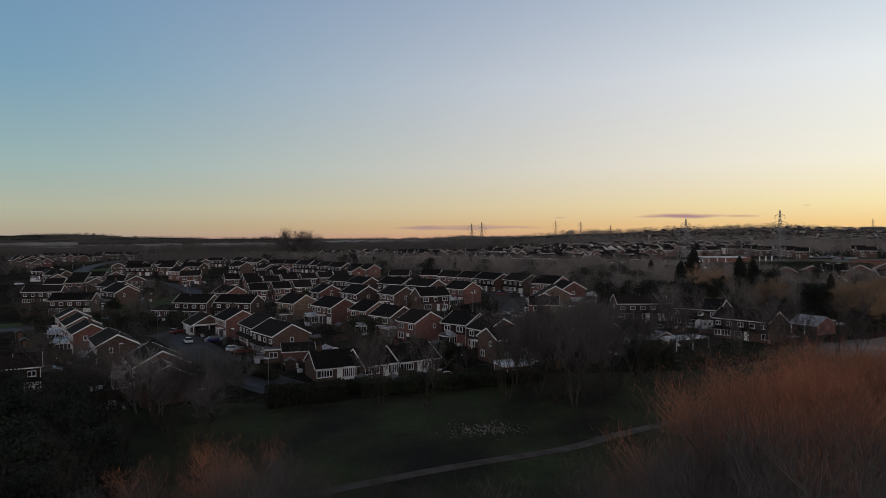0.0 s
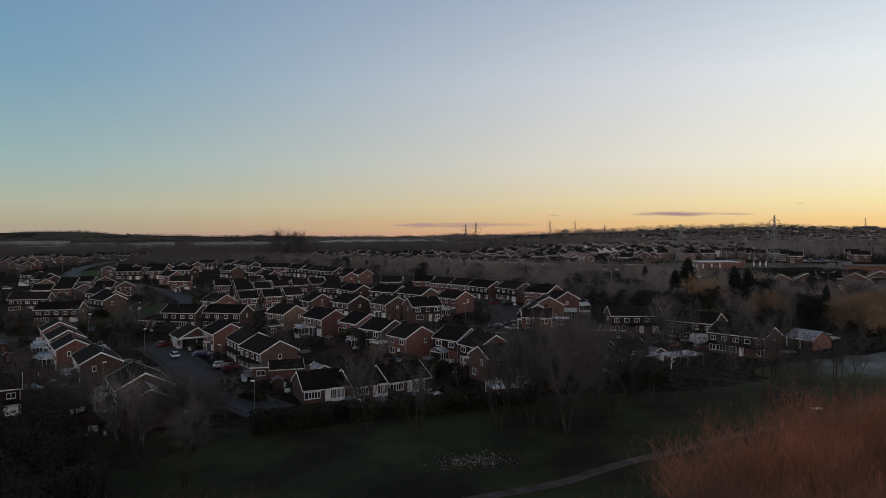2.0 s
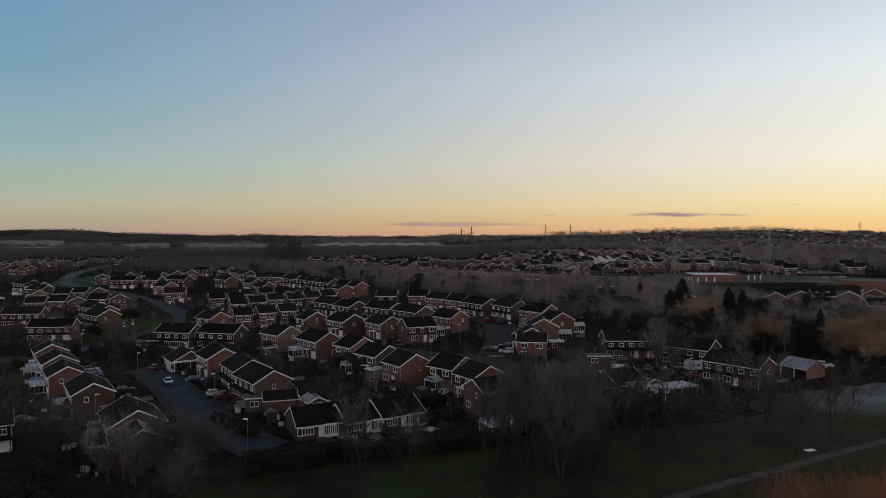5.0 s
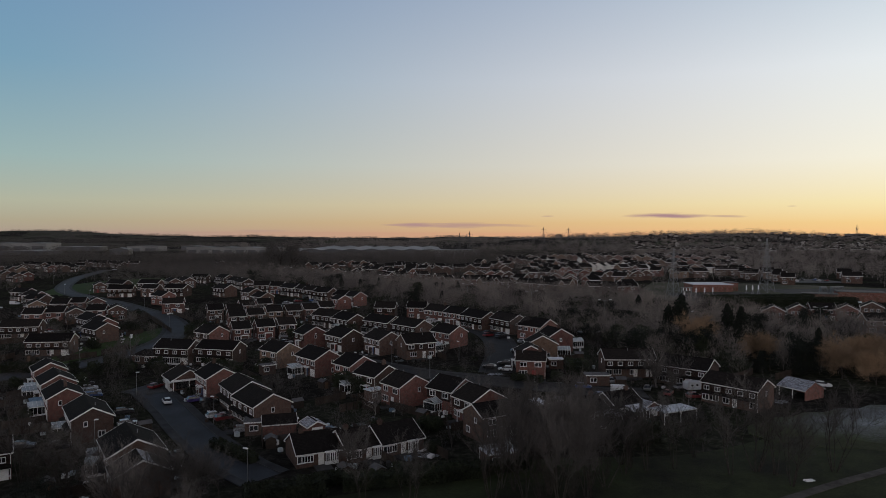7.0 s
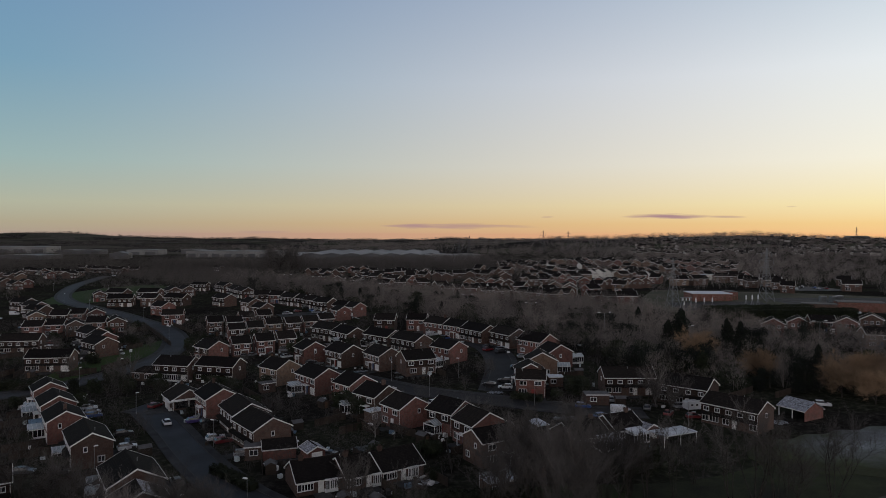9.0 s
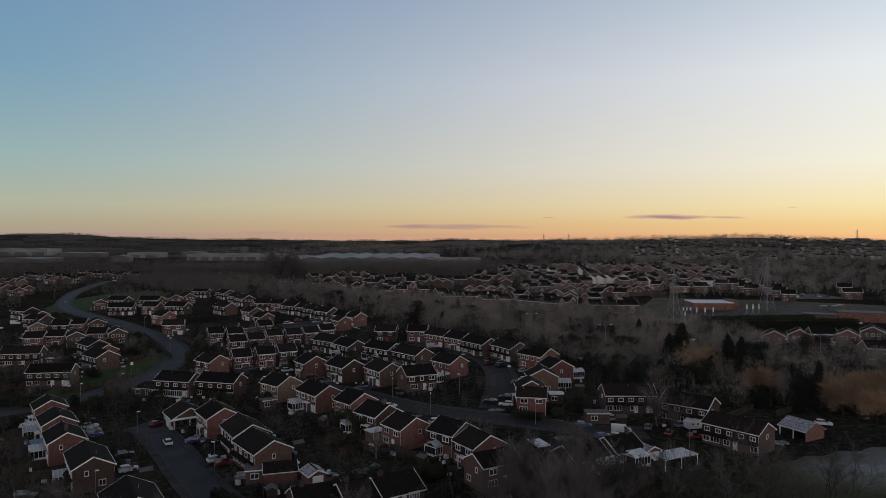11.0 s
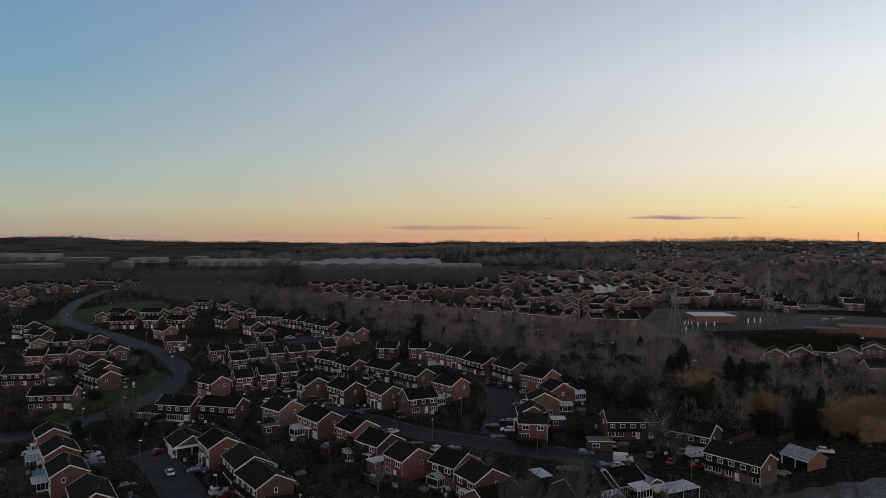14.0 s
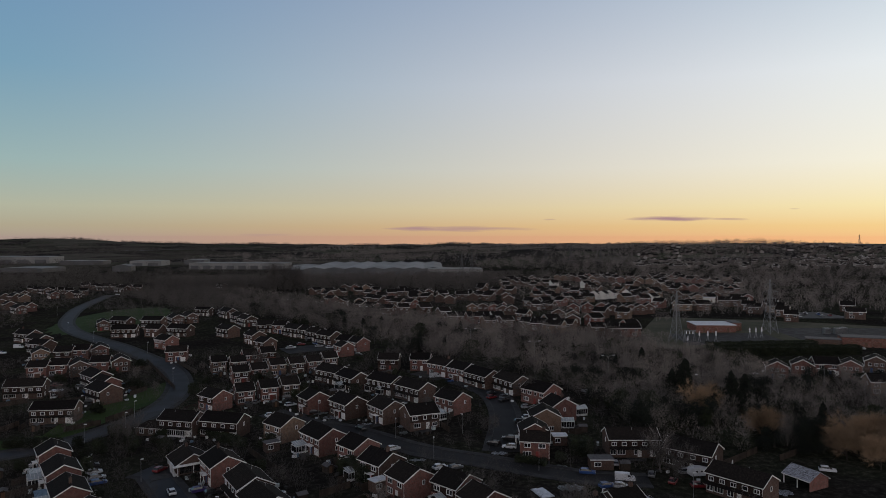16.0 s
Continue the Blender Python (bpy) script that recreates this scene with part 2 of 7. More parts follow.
def shoots():
    """Grey-brown older wood below, darkened for the shade within the crown, rust-coloured young shoots at the top of
    the tree.
    """
    m = Mat("willow_twigs", 0.85, 0.0, 0.2)
    s = m.n.new("ShaderNodeSeparateXYZ")
    m.l.new(m.coords((0.1, 0.1, 0.1)), s.inputs[0])
    age = m.mix(0.3, s.outputs[2], m.noise(0.6, 3))
    young = m.ramp(m.noise(0.25, 3, m.world_coords()), [(0.3, (0.23, 0.095, 0.058)), (0.7, (0.47, 0.19, 0.105))])
    # shade inside the thicket is put into this darker lower colour
    old_shaded = m.ramp(m.noise(0.4, 3, m.world_coords()), [(0.3, (0.060, 0.053, 0.044)), (0.7, (0.14, 0.115, 0.088))])
    col = m.mix(m.ramp(age, [(0.56, (0, 0, 0)), (0.86, (1, 1, 1))]), old_shaded, young)
    m.color(m.mix(1.0, col, m.ramp(m.random(), [(0.0, (0.65,) * 3), (1.0, (1.0,) * 3)]), "MULTIPLY"))
    return m.m


TWIG_RED = shoots()
TWIG_OAK = speckled("oak_twigs", [(0.3, (0.078, 0.073, 0.070)), (0.7, (0.17, 0.154, 0.146))], 0.05, 3, bump=0, vary=0.45)
TWIG_BROWN = speckled("brown_twigs", [(0.3, (0.055, 0.052, 0.050)), (0.7, (0.125, 0.112, 0.105))], 0.12, 2, bump=0, vary=0.4)
TWIG_GOLD = speckled("golden_willow_twigs", [(0.3, (0.21, 0.148, 0.098)), (0.7, (0.37, 0.25, 0.155))], 0.1, 2.5, bump=0, vary=0.3)
NEEDLES = speckled("conifer_needles", [(0.3, (0.007, 0.010, 0.008)), (0.7, (0.018, 0.025, 0.016))], 0.4, 4, bump=0, vary=0.4)
LEAVES = speckled("evergreen_leaves", [(0.3, (0.012, 0.018, 0.010)), (0.7, (0.036, 0.046, 0.022))], 0.3, 4, bump=0, vary=0.5)
RUBBLE = speckled("pale_rubble", [(0.3, (0.2, 0.19, 0.18)), (0.7, (0.5, 0.49, 0.47))], 1.5, 7, vary=0.5)
CAR_GLASS = speckled("car_glass", [(0.3, (0.01, 0.012, 0.014)), (0.7, (0.03, 0.032, 0.036))], 1, 6, 0.08, 0.8, 0.0)
TYRE = speckled("tyre_rubber", [(0.3, (0.012, 0.012, 0.012)), (0.7, (0.03, 0.03, 0.03))], 3, 20)
PAINT = {n: speckled("car_paint_" + n, [(0.3, c), (0.7, tuple(min(1, v * 1.25) for v in c))], 0.8, 9, 0.28, 0.6, 0.0)
         for n, c in (("white", (0.52, 0.54, 0.57)), ("silver", (0.24, 0.25, 0.27)), ("black", (0.012, 0.012, 0.014)), ("blue", (0.02, 0.06, 0.2)),
                      ("red", (0.13, 0.010, 0.013)), ("purple", (0.045, 0.03, 0.12)), ("grey", (0.07, 0.075, 0.08)))}


def ground_material():
    m = Mat("winter_ground", 0.95, 0.0, 0.0)
    vec = m.world_coords()
    patch = m.noise(0.025, 5, vec)
    col = m.ramp(patch, [(0.3, (0.019, 0.018, 0.0168)), (0.46, (0.026, 0.0245, 0.022)), (0.56, (0.029, 0.031, 0.0225)), (0.7, (0.044, 0.0415, 0.038))])
    tuft = m.noise(0.55, 7, vec, 0.72)
    col = m.mix(0.9, col, m.ramp(tuft, [(0.3, (0.35, 0.35, 0.35)), (0.52, (0.85, 0.85, 0.83)), (0.66, (1.9, 1.85, 1.8)), (0.76, (4.5, 4.4, 4.3))]), "MULTIPLY")
    # open country beyond the estates: a patchwork of plough, pasture and stubble
    cell = m.n.new("ShaderNodeTexVoronoi")
    cell.inputs["Scale"].default_value = 0.0052
    m.l.new(vec, cell.inputs["Vector"])
    kind = m.n.new("ShaderNodeSeparateColor")
    m.l.new(cell.outputs["Color"], kind.inputs[0])
    crop = m.ramp(kind.outputs[0], [(0.2, (0.030, 0.029, 0.028)), (0.5, (0.058, 0.054, 0.047)), (0.7, (0.052, 0.060, 0.042)), (0.9, (0.10, 0.096, 0.082))])
    crop = m.mix(0.6, crop, m.ramp(m.noise(0.02, 7, vec, 0.7), [(0.3, (0.4, 0.4, 0.4)), (0.7, (1.2, 1.2, 1.2))]), "MULTIPLY")
    where = m.n.new("ShaderNodeSeparateXYZ")
    m.l.new(vec, where.inputs[0])
    span = m.n.new("ShaderNodeMapRange")
    span.inputs["From Min"].default_value, span.inputs["From Max"].default_value = 1150, 1500
    m.l.new(where.outputs[1], span.inputs["Value"])
    col = m.mix(span.outputs[0], col, crop)
    m.color(col).bump(tuft, 0.6, 0.2)
    return m.m


def grass_material(name, a, b, frost=0.0, patch=None):
    m = Mat(name, 0.95, 0.0, 0.1)
    vec = m.world_coords()
    col = m.ramp(m.noise(0.07, 6, vec, 0.65), [(0.36, a), (0.64, b)])
    tuft = m.noise(2.2, 6, vec, 0.7)
    col = m.mix(0.6, col, m.ramp(tuft, [(0.3, (0.5, 0.5, 0.5)), (0.7, (1.25, 1.25, 1.2))]), "MULTIPLY")
    if frost:
        rime = m.mix(1.0, m.ramp(m.noise(4.5, 6, vec, 0.8), [(0.44, (0.04, 0.04, 0.04)), (0.60, (1, 1, 1))]), m.ramp(m.noise(0.06, 6, vec, 0.65), [(0.36, (0.08,) * 3), (0.6, (frost,) * 3)]), "MULTIPLY")
        if patch:
            cx, cy, rx, ry = patch
            mp = m.n.new("ShaderNodeMapping")
            mp.inputs["Location"].default_value, mp.inputs["Scale"].default_value = (-cx / rx, -cy / ry, 0), (1 / rx, 1 / ry, 0)
            m.l.new(vec, mp.inputs["Vector"])
            ln = m.n.new("ShaderNodeVectorMath")
            ln.operation = "LENGTH"
            m.l.new(mp.outputs[0], ln.inputs[0])
            rime = m.mix(1.0, rime, m.ramp(m.mix(0.25, ln.outputs["Value"], m.noise(0.15, 5, vec)), [(0.34, (1, 1, 1)), (0.76, (0, 0, 0))]), "MULTIPLY")
        col = m.mix(rime, col, (0.5, 0.54, 0.62))
    m.color(col).bump(tuft, 0.6, 0.15)
    return m.m


GROUND = ground_material()
GRASS = grass_material("park_grass", (0.014, 0.014, 0.011), (0.034, 0.045, 0.020))
VERGE = grass_material("verge_grass", (0.022, 0.044, 0.013), (0.04, 0.062, 0.02))
# real frost; the grass under it is coloured lighter to imitate the afterglow
RIME = grass_material("frosted_grass", (0.022, 0.023, 0.016), (0.046, 0.058, 0.024), 1.0, (112, 145, 50, 21))
RIME_THICK = grass_material("thick_frost", (0.03, 0.036, 0.024), (0.05, 0.055, 0.045), 0.95)
FIELD = grass_material("far_field", (0.045, 0.050, 0.034), (0.082, 0.080, 0.058))


# ---- mesh helpers ----
class Shape:
    """Collects boxes, prisms and loose faces for one mesh."""

    def __init__(self):
        self.v, self.f, self.k = [], [], []

    def face(self, pts, k=0):
        i = len(self.v)
        self.v.extend(tuple(p) for p in pts)
        self.f.append(tuple(range(i, i + len(pts))))
        self.k.append(k)

    def box(self, x0, x1, y0, y1, z0, z1, k=0, m=None):
        i = len(self.v)
        c = [(x, y, z) for z in (z0, z1) for x, y in ((x0, y0), (x1, y0), (x1, y1), (x0, y1))]
        if m is not None:
            c = [tuple(m @ Vector(p)) for p in c]
        self.v.extend(c)
        for q in ((3, 2, 1, 0), (4, 5, 6, 7), (0, 1, 5, 4), (1, 2, 6, 5), (2, 3, 7, 6), (3, 0, 4, 7)):
            self.f.append(tuple(i + a for a in q))
            self.k.append(k)
        return self

    def prism(self, outline, axis, a, b, k=0):
        """An outline of (u, v) pushed from a to b along x (u=y, v=z) or y (u=x, v=z) or z (u=x, v=y)."""
        def at(u, v, w):
            return {"x": (w, u, v), "y": (u, w, v), "z": (u, v, w)}[axis]
        n, i = len(outline), len(self.v)
        self.v.extend(at(u, v, a) for u, v in outline)
        self.v.extend(at(u, v, b) for u, v in outline)
        self.f.append(tuple(i + j for j in range(n)))
        self.f.append(tuple(i + n + j for j in reversed(range(n))))
        self.k.extend((k, k))
        for j in range(n):
            self.f.append((i + j, i + (j + 1) % n, i + n + (j + 1) % n, i + n + j)[::-1])
            self.k.append(k)
        return self

    def tube(self, a, b, ra, rb, sides=4, k=0):
        a, b = Vector(a), Vector(b)
        w = b - a
        u = w.orthogonal().normalized()
        v = w.normalized().cross(u)
        i = len(self.v)
        for c, r in ((a, ra), (b, rb)):
            for j in range(sides):
                t = 2 * math.pi * j / sides
                self.v.append(tuple(c + u * (r * math.cos(t)) + v * (r * math.sin(t))))
        for j in range(sides):
            h = (j + 1) % sides
            self.f.append((i + j, i + h, i + sides + h, i + sides + j))
            self.k.append(k)
        if sides > 3:
            self.f.append(tuple(i + sides + j for j in range(sides)))
            self.k.append(k)
        return self

    def mesh(self, name, *mats, fix=True):
        me = bpy.data.meshes.new(name)
        me.from_pydata(self.v, [], self.f)
        for m in mats:
            me.materials.append(m)
        if len(mats) > 1:
            me.polygons.foreach_set("material_index", self.k)
        if fix:
            bm = bmesh.new()
            bm.from_mesh(me)
            bmesh.ops.recalc_face_normals(bm, faces=bm.faces)
            bm.to_mesh(me)
            bm.free()
        return me


CACHE = {}


def cached(key, make):
    if key not in CACHE:
        CACHE[key] = make()
    return CACHE[key]


def part(name, me, parent, m=None, label=""):
    ob = new(name, me)
    ob.parent = parent
    if m is not None:
        ob.matrix_basis = m
    return tagged(ob, label)


# ---- the lie of the land ----
def smooth(a, b, v):
    t = min(1.0, max(0.0, (v - a) / (b - a)))
    return t * t * (3 - 2 * t)


def land(x, y):
    z = -4.66 + 0.01715 * max(-260, min(x, 200)) + 0.0235 * max(40, min(y, 420))
    z += 1.2 * math.exp(-((x - 25) / 30) ** 2 - ((y - 240) / 40) ** 2) - 1.1 * math.exp(-((x - 80) / 30) ** 2 - ((y - 172) / 30) ** 2)
    # low rises far off
    z += 34 * math.exp(-((x - 860) / 690) ** 2 - ((y - 2050) / 520) ** 2)
    z += 44 * math.exp(-((x + 2600) / 800) ** 2 - ((y - 4300) / 600) ** 2)
    z += 8 * math.exp(-((x + 900) / 500) ** 2 - ((y - 4300) / 500) ** 2)
    z += 6 * math.exp(-((x - 500) / 900) ** 2 - ((y - 3500) / 300) ** 2)
    z -= 4 * smooth(1000, 2000, y) * (1 - smooth(3600, 4600, y))
    if y > 900:
        z += 1.6 * math.sin(x * 0.004 + y * 0.002) * smooth(900, 1500, y)
        far = smooth(1600, 2600, y)
        z += far * (4.5 * math.sin(x * 0.0047 + 1.3) * math.sin(y * 0.0031) + 3.2 * math.sin(x * 0.0105 - y * 0.004) + 2.0 * math.sin(x * 0.021 + 0.7))
    return z


def steps(*spans):
    out = []
    for a, b, s in spans:
        n = max(1, round((b - a) / s))
        out += [a + (b - a) * i / n for i in range(n)]
    return out + [spans[-1][1]]


def drape_grid(name, xs, ys, lift, mat, inside=None):
    v = [(x, y, land(x, y) + lift) for y in ys for x in xs]
    n = len(xs)
    f = []
    for j in range(len(ys) - 1):
        for i in range(n - 1):
            if inside is None or inside((xs[i] + xs[i + 1]) / 2, (ys[j] + ys[j + 1]) / 2):
                f.append((j * n + i, j * n + i + 1, (j + 1) * n + i + 1, (j + 1) * n + i))
    me = bpy.data.meshes.new(name)
    me.from_pydata(v, [], f)
    me.materials.append(mat)
    return new(name, me)


ground = drape_grid("ground", steps((-4200, -1000, 120), (-1000, -400, 30), (-400, 400, 8), (400, 1000, 30), (1000, 4200, 100)),
                    steps((-260, 0, 30), (0, 480, 8), (480, 1000, 20), (1000, 4980, 80)), 0.0, GROUND)
tagged(ground, "dark winter ground of soil, rough grass and gardens", "ground", kind="structure")


def curve_points(pts, step):
    """A smooth line through pts, in even steps."""
    out = []
    for i in range(len(pts) - 1):
        p = [Vector(pts[max(0, min(len(pts) - 1, i + k))]) for k in (-1, 0, 1, 2)]
        n = max(1, round((p[2] - p[1]).length / step))
        for j in range(n):
            t = j / n
            out.append(0.5 * (2 * p[1] + (p[2] - p[0]) * t + (2 * p[0] - 5 * p[1] + 4 * p[2] - p[3]) * t * t + (3 * p[1] - p[0] - 3 * p[2] + p[3]) * t ** 3))
    return out + [Vector(pts[-1])]


ROADS = []


def ribbon(line, left, right, lift, depth):
    """A strip between two offsets along a line, with edges that go down."""
    s = Shape()
    rows = []
    for i, p in enumerate(line):
        d = (line[min(i + 1, len(line) - 1)] - line[max(i - 1, 0)]).normalized()
        q = Vector((-d.y, d.x))
        rows.append((p + q * left, p + q * right))
    for a, b in zip(rows, rows[1:]):
        top = [(*c, land(*c) + lift) for c in (a[0], a[1], b[1], b[0])]
        s.face(top)
        for c, d in ((top[0], top[3]), (top[1], top[2])):
            s.face([c, d, (d[0], d[1], d[2] - depth), (c[0], c[1], c[2] - depth)])
    return s


def road_strip(pts, width, walks=True, top=None):
    line = curve_points(pts, 5.0)
    ROADS.append((line, width / 2 + 1.0))
    h = width / 2
    road = tagged(new("road", ribbon(line, h, -h, 0.10, 0.4).mesh("road", top or ASPHALT)), "grey-blue worn asphalt estate road", "road", kind="structure")
    if walks:
        for name, l, r, up, mat, lab in (("kerb", h + 0.15, h, 0.23, KERB, ""), ("kerb", -h, -h - 0.15, 0.23, KERB, ""),
                                         ("pavement", h + 1.9, h + 0.15, 0.22, PAVING, ""), ("pavement", -h - 0.15, -h - 1.9, 0.22, PAVING, "")):
            ob = new(name, ribbon(line, l, r, up, 0.4).mesh(name, mat))
            tagged(ob, "concrete kerb edging beside the road" if name == "kerb" else "grey paved footway beside the road", name, kind="structure")
    return road


def near_road(x, y, extra=0.0):
    p = Vector((x, y))
    return any((p - q).length < w + extra for line, w in ROADS for q in line)


road_strip([(-341.9, 707.8), (-323.7, 639.7), (-304.0, 574.4), (-280.7, 517.5), (-257.6, 470.6), (-228.8, 428.1), (-197.9, 395.7), (-174.2, 372.3), (-148.1, 342.4), (-130.4, 322.2), (-117.4, 302.2), (-108.4, 282.7), (-102.8, 262.4), (-101.9, 246.4), (-103.2, 233.8), (-107.4, 223.1), (-111.8, 214.0), (-116.5, 206.6), (-122.9, 200.3), (-134.9, 193.8)], 7.0)
road_strip([(-29.6, 117.6), (-34.9, 122.6), (-45.3, 135.4), (-53.6, 147.3), (-62.7, 161.4), (-70.9, 173.3), (-76.9, 181.4), (-81.0, 183.2)], 6.0)
road_strip([(-59.6, 238.1), (-45.2, 225.2), (-33.2, 219.0), (-21.4, 209.6), (-10.5, 199.4), (-0.6, 192.5), (8.7, 187.9), (17.6, 183.1), (26.0, 178.7), (38.2, 173.5), (52.0, 171.9)], 6.0, top=ASPHALT_DARK)
road_strip([(16.4, 193.4), (17.9, 203.0), (20.0, 217.5), (20.7, 236.1), (18.2, 256.6), (11.5, 272.2), (1.5, 286.3), (-10.8, 298.5)], 7.0, top=ASPHALT_DARK)
road_strip([(-81.4, 352.0), (-71.0, 358.0), (-60.2, 364.1), (-55.6, 373.0)], 14.0, top=ASPHALT_DARK)


def lawn(name, label, mat, x0, x1, step, low, high, rows, lift, tuck=0.0):
    """Grass between two edge lines, low(x) and high(x), its rim tucked into the ground."""
    xs = steps((x0, x1, step))
    v, f = [], []
    for x in xs:
        a, b = low(x), high(x)
        v += [(x, a + (b - a) * k / rows, land(x, a + (b - a) * k / rows) + lift - (tuck if k in (0, rows) else 0.0)) for k in range(rows + 1)]
    n = rows + 1
    for i in range(len(xs) - 1):
        f += [(i * n + k, (i + 1) * n + k, (i + 1) * n + k + 1, i * n + k + 1) for k in range(rows)]
    me = bpy.data.meshes.new(name)
    me.from_pydata(v, [], f)
    me.materials.append(mat)
    return tagged(new(name, me), label, "grass", kind="structure")


def oval(cx, cy, a, b, lean=0.0):
    """The lower and upper edge of an oval patch."""
    def half(x):
        return b * math.sqrt(max(0.0, 1 - ((x - cx) / a) ** 2)) * (1 + 0.06 * math.sin(x * 0.7))
    return lambda x: cy + lean * (x - cx) - half(x), lambda x: cy + lean * (x - cx) + half(x)


lawn("park_grass", "dark green winter park grass", GRASS, -75, 150, 4, lambda x: -40.0, lambda x: 117 + 0.27 * x + 3 * math.sin(x * 0.1), 24, 0.10)
lawn("frosted_field", "pale frosted playing field grass", RIME, 63, 157, 2.0, *oval(110, 143, 47, 19, 0.1), 12, 0.16, 0.5)
lawn("road_verge", "green mown verge inside the road bend", VERGE, -128, -105, 1.5, *oval(-116.5, 254, 11.5, 32, 2.2), 16, 0.05)
lawn("road_verge", "green verge along the estate road", VERGE, -150, -106, 3, lambda x: 206 + 0.5 * (x + 121), lambda x: 219 + 0.5 * (x + 121), 4, 0.05)
lawn("road_verge", "wide green verge by the distant road bend", VERGE, -272, -204, 3, *oval(-238, 500, 34, 78, -0.6), 14, 0.06)
lawn("substation_grass", "dull green grass of the substation yard", FIELD, 101, 265, 4, lambda x: max(342.0, 362 - 1.6 * (x - 101)), lambda x: min(364 + 2.3 * (x - 101), 459 - 0.46 * (x - 141)), 14, 0.08)
path_line = curve_points([(-26, 64), (-14.8, 70.2), (-7.3, 74.1), (2.5, 78.6), (14, 83.1), (22, 88.5), (33.2, 94.7), (43.3, 100), (54.1, 105.5), (66, 111.8), (77, 117), (95, 126), (120, 138)], 3.0)
ROADS.append((path_line, 1.8))
tagged(new("footpath", ribbon(path_line, 0.85, -0.85, 0.2, 0.4).mesh("footpath", EARTH)), "narrow worn tarmac footpath across the park", "path", kind="structure")

# ---- houses ----
FOOT = []  # footprints kept clear of trees


def window_mesh(w, h, lights=2, split=True):
    """A window frame in one piece, its lights open or closed by recessed glass."""
    def make():
        b, d, f = 0.12, 0.11, 0.03
        xs, solid = [-w / 2], []
        for i in range(lights):
            xs += [-w / 2 + b + (w - b) * i / lights, -w / 2 + (w - b) * (i + 1) / lights]
        xs.append(w / 2)
        zs = [-0.05, b, h - b, h]
        s, at = Shape(), {}

        def vert(i, k, y):
            if (i, k, y) not in at:
                at[i, k, y] = len(s.v)
                s.v.append((xs[i], y, zs[k]))
            return at[i, k, y]

        def quad(*c, m=0):
            s.f.append(tuple(vert(*q) for q in c))
            s.k.append(m)
        n = len(xs) - 1
        for i in range(n):
            for k in range(3):
                gap = k == 1 and i % 2 == 1
                y = -f if gap else -d
                if not gap:
                    quad((i, k, y), (i + 1, k, y), (i + 1, k + 1, y), (i, k + 1, y))
                else:
                    if not split:
                        quad((i, k, y), (i + 1, k, y), (i + 1, k + 1, y), (i, k + 1, y), m=1)
                    for p, q in (((i, k), (i + 1, k)), ((i + 1, k), (i + 1, k + 1)), ((i + 1, k + 1), (i, k + 1)), ((i, k + 1), (i, k))):
                        quad((*p, -d), (*q, -d), (*q, -f), (*p, -f))
        for p, q in (((0, 0), (n, 0)), ((n, 3), (0, 3))):
            quad((*p, -d), (*q, -d), (*q, 0.02), (*p, 0.02))
        for i in (0, n):
            quad((i, 0, -d), (i, 3, -d), (i, 3, 0.02), (i, 0, 0.02))
        return s.mesh("window", FRAME, GLASS) if not split else s.mesh("window", FRAME)
    return cached(("window", w, h, lights, split), make)


def pane_mesh(w, h):
    return cached(("pane", w, h), lambda: Shape().box(-w / 2 + 0.07, w / 2 - 0.07, -0.05, -0.03, 0.07, h - 0.07).mesh("pane", GLASS))


def add_window(parent, x, y, z, turn, w, h, lights=2, split=True):
    """A window on the wall at (x, y), whose outside lies towards -y turned by turn."""
    ob = part("window", window_mesh(w, h, lights, split), parent, pose(x, y, z, 0, 0, turn))
    if split:
        part("pane", pane_mesh(w, h), ob, None, "dark reflecting glass pane")
    return ob


def gable_walls(L, W, he, hr, mat):
    o = [(-W / 2, -2.5), (W / 2, -2.5), (W / 2, he), (0, hr), (-W / 2, he)]
    return cached(("wall", L, W, he, hr, mat.name), lambda: Shape().prism(o, "x", -L / 2, L / 2).mesh("wall", mat))


def roof_slope(L, W, he, hr, mat, over=0.35):
    """One slope of a pitched roof: a slab with a thickened eave, towards -y."""
    k = (hr - he) / (W / 2)
    y = -W / 2 - over
    z = he - k * over
    o = [(y, z + 0.03), (0.0, hr + 0.03), (0.0, hr + 0.18), (y, z + 0.18)]
    return cached(("slope", L, W, he, hr, mat.name), lambda: Shape().prism(o, "x", -L / 2 - 0.22, L / 2 + 0.22).mesh("roof_slope", mat))


def verge_board(L, W, he, hr, over=0.35, d=0.28):
    """A sloping white board along the gable end at +x, towards -y."""
    k = (hr - he) / (W / 2)
    y, z = -W / 2 - over - 0.03, he - k * (over + 0.03)
    o = [(y, z + 0.22 - d), (0.0, hr + 0.22 - d), (0.0, hr + 0.22), (y, z + 0.22)]
    return cached(("verge", L, W, he, hr), lambda: Shape().prism(o, "x", L / 2 + 0.225, L / 2 + 0.30).mesh("bargeboard", TRIM))


def eave_board(L, W, he, hr, over=0.35):
    """A white fascia board with its gutter, in one profile."""
    k = (hr - he) / (W / 2)
    z, y = he - k * over, -W / 2 - over
    o = [(y + 0.02, z - 0.14), (y - 0.04, z - 0.14), (y - 0.04, z + 0.0), (y - 0.13, z + 0.0), (y - 0.14, z + 0.09), (y + 0.02, z + 0.09)]
    return cached(("eave", L, W, he, hr), lambda: Shape().prism(o, "x", -L / 2 - 0.22, L / 2 + 0.22).mesh("fascia", TRIM))


TURN = Matrix.Rotation(math.pi, 4, "Z")
FLIP = {0: None, 1: TURN}


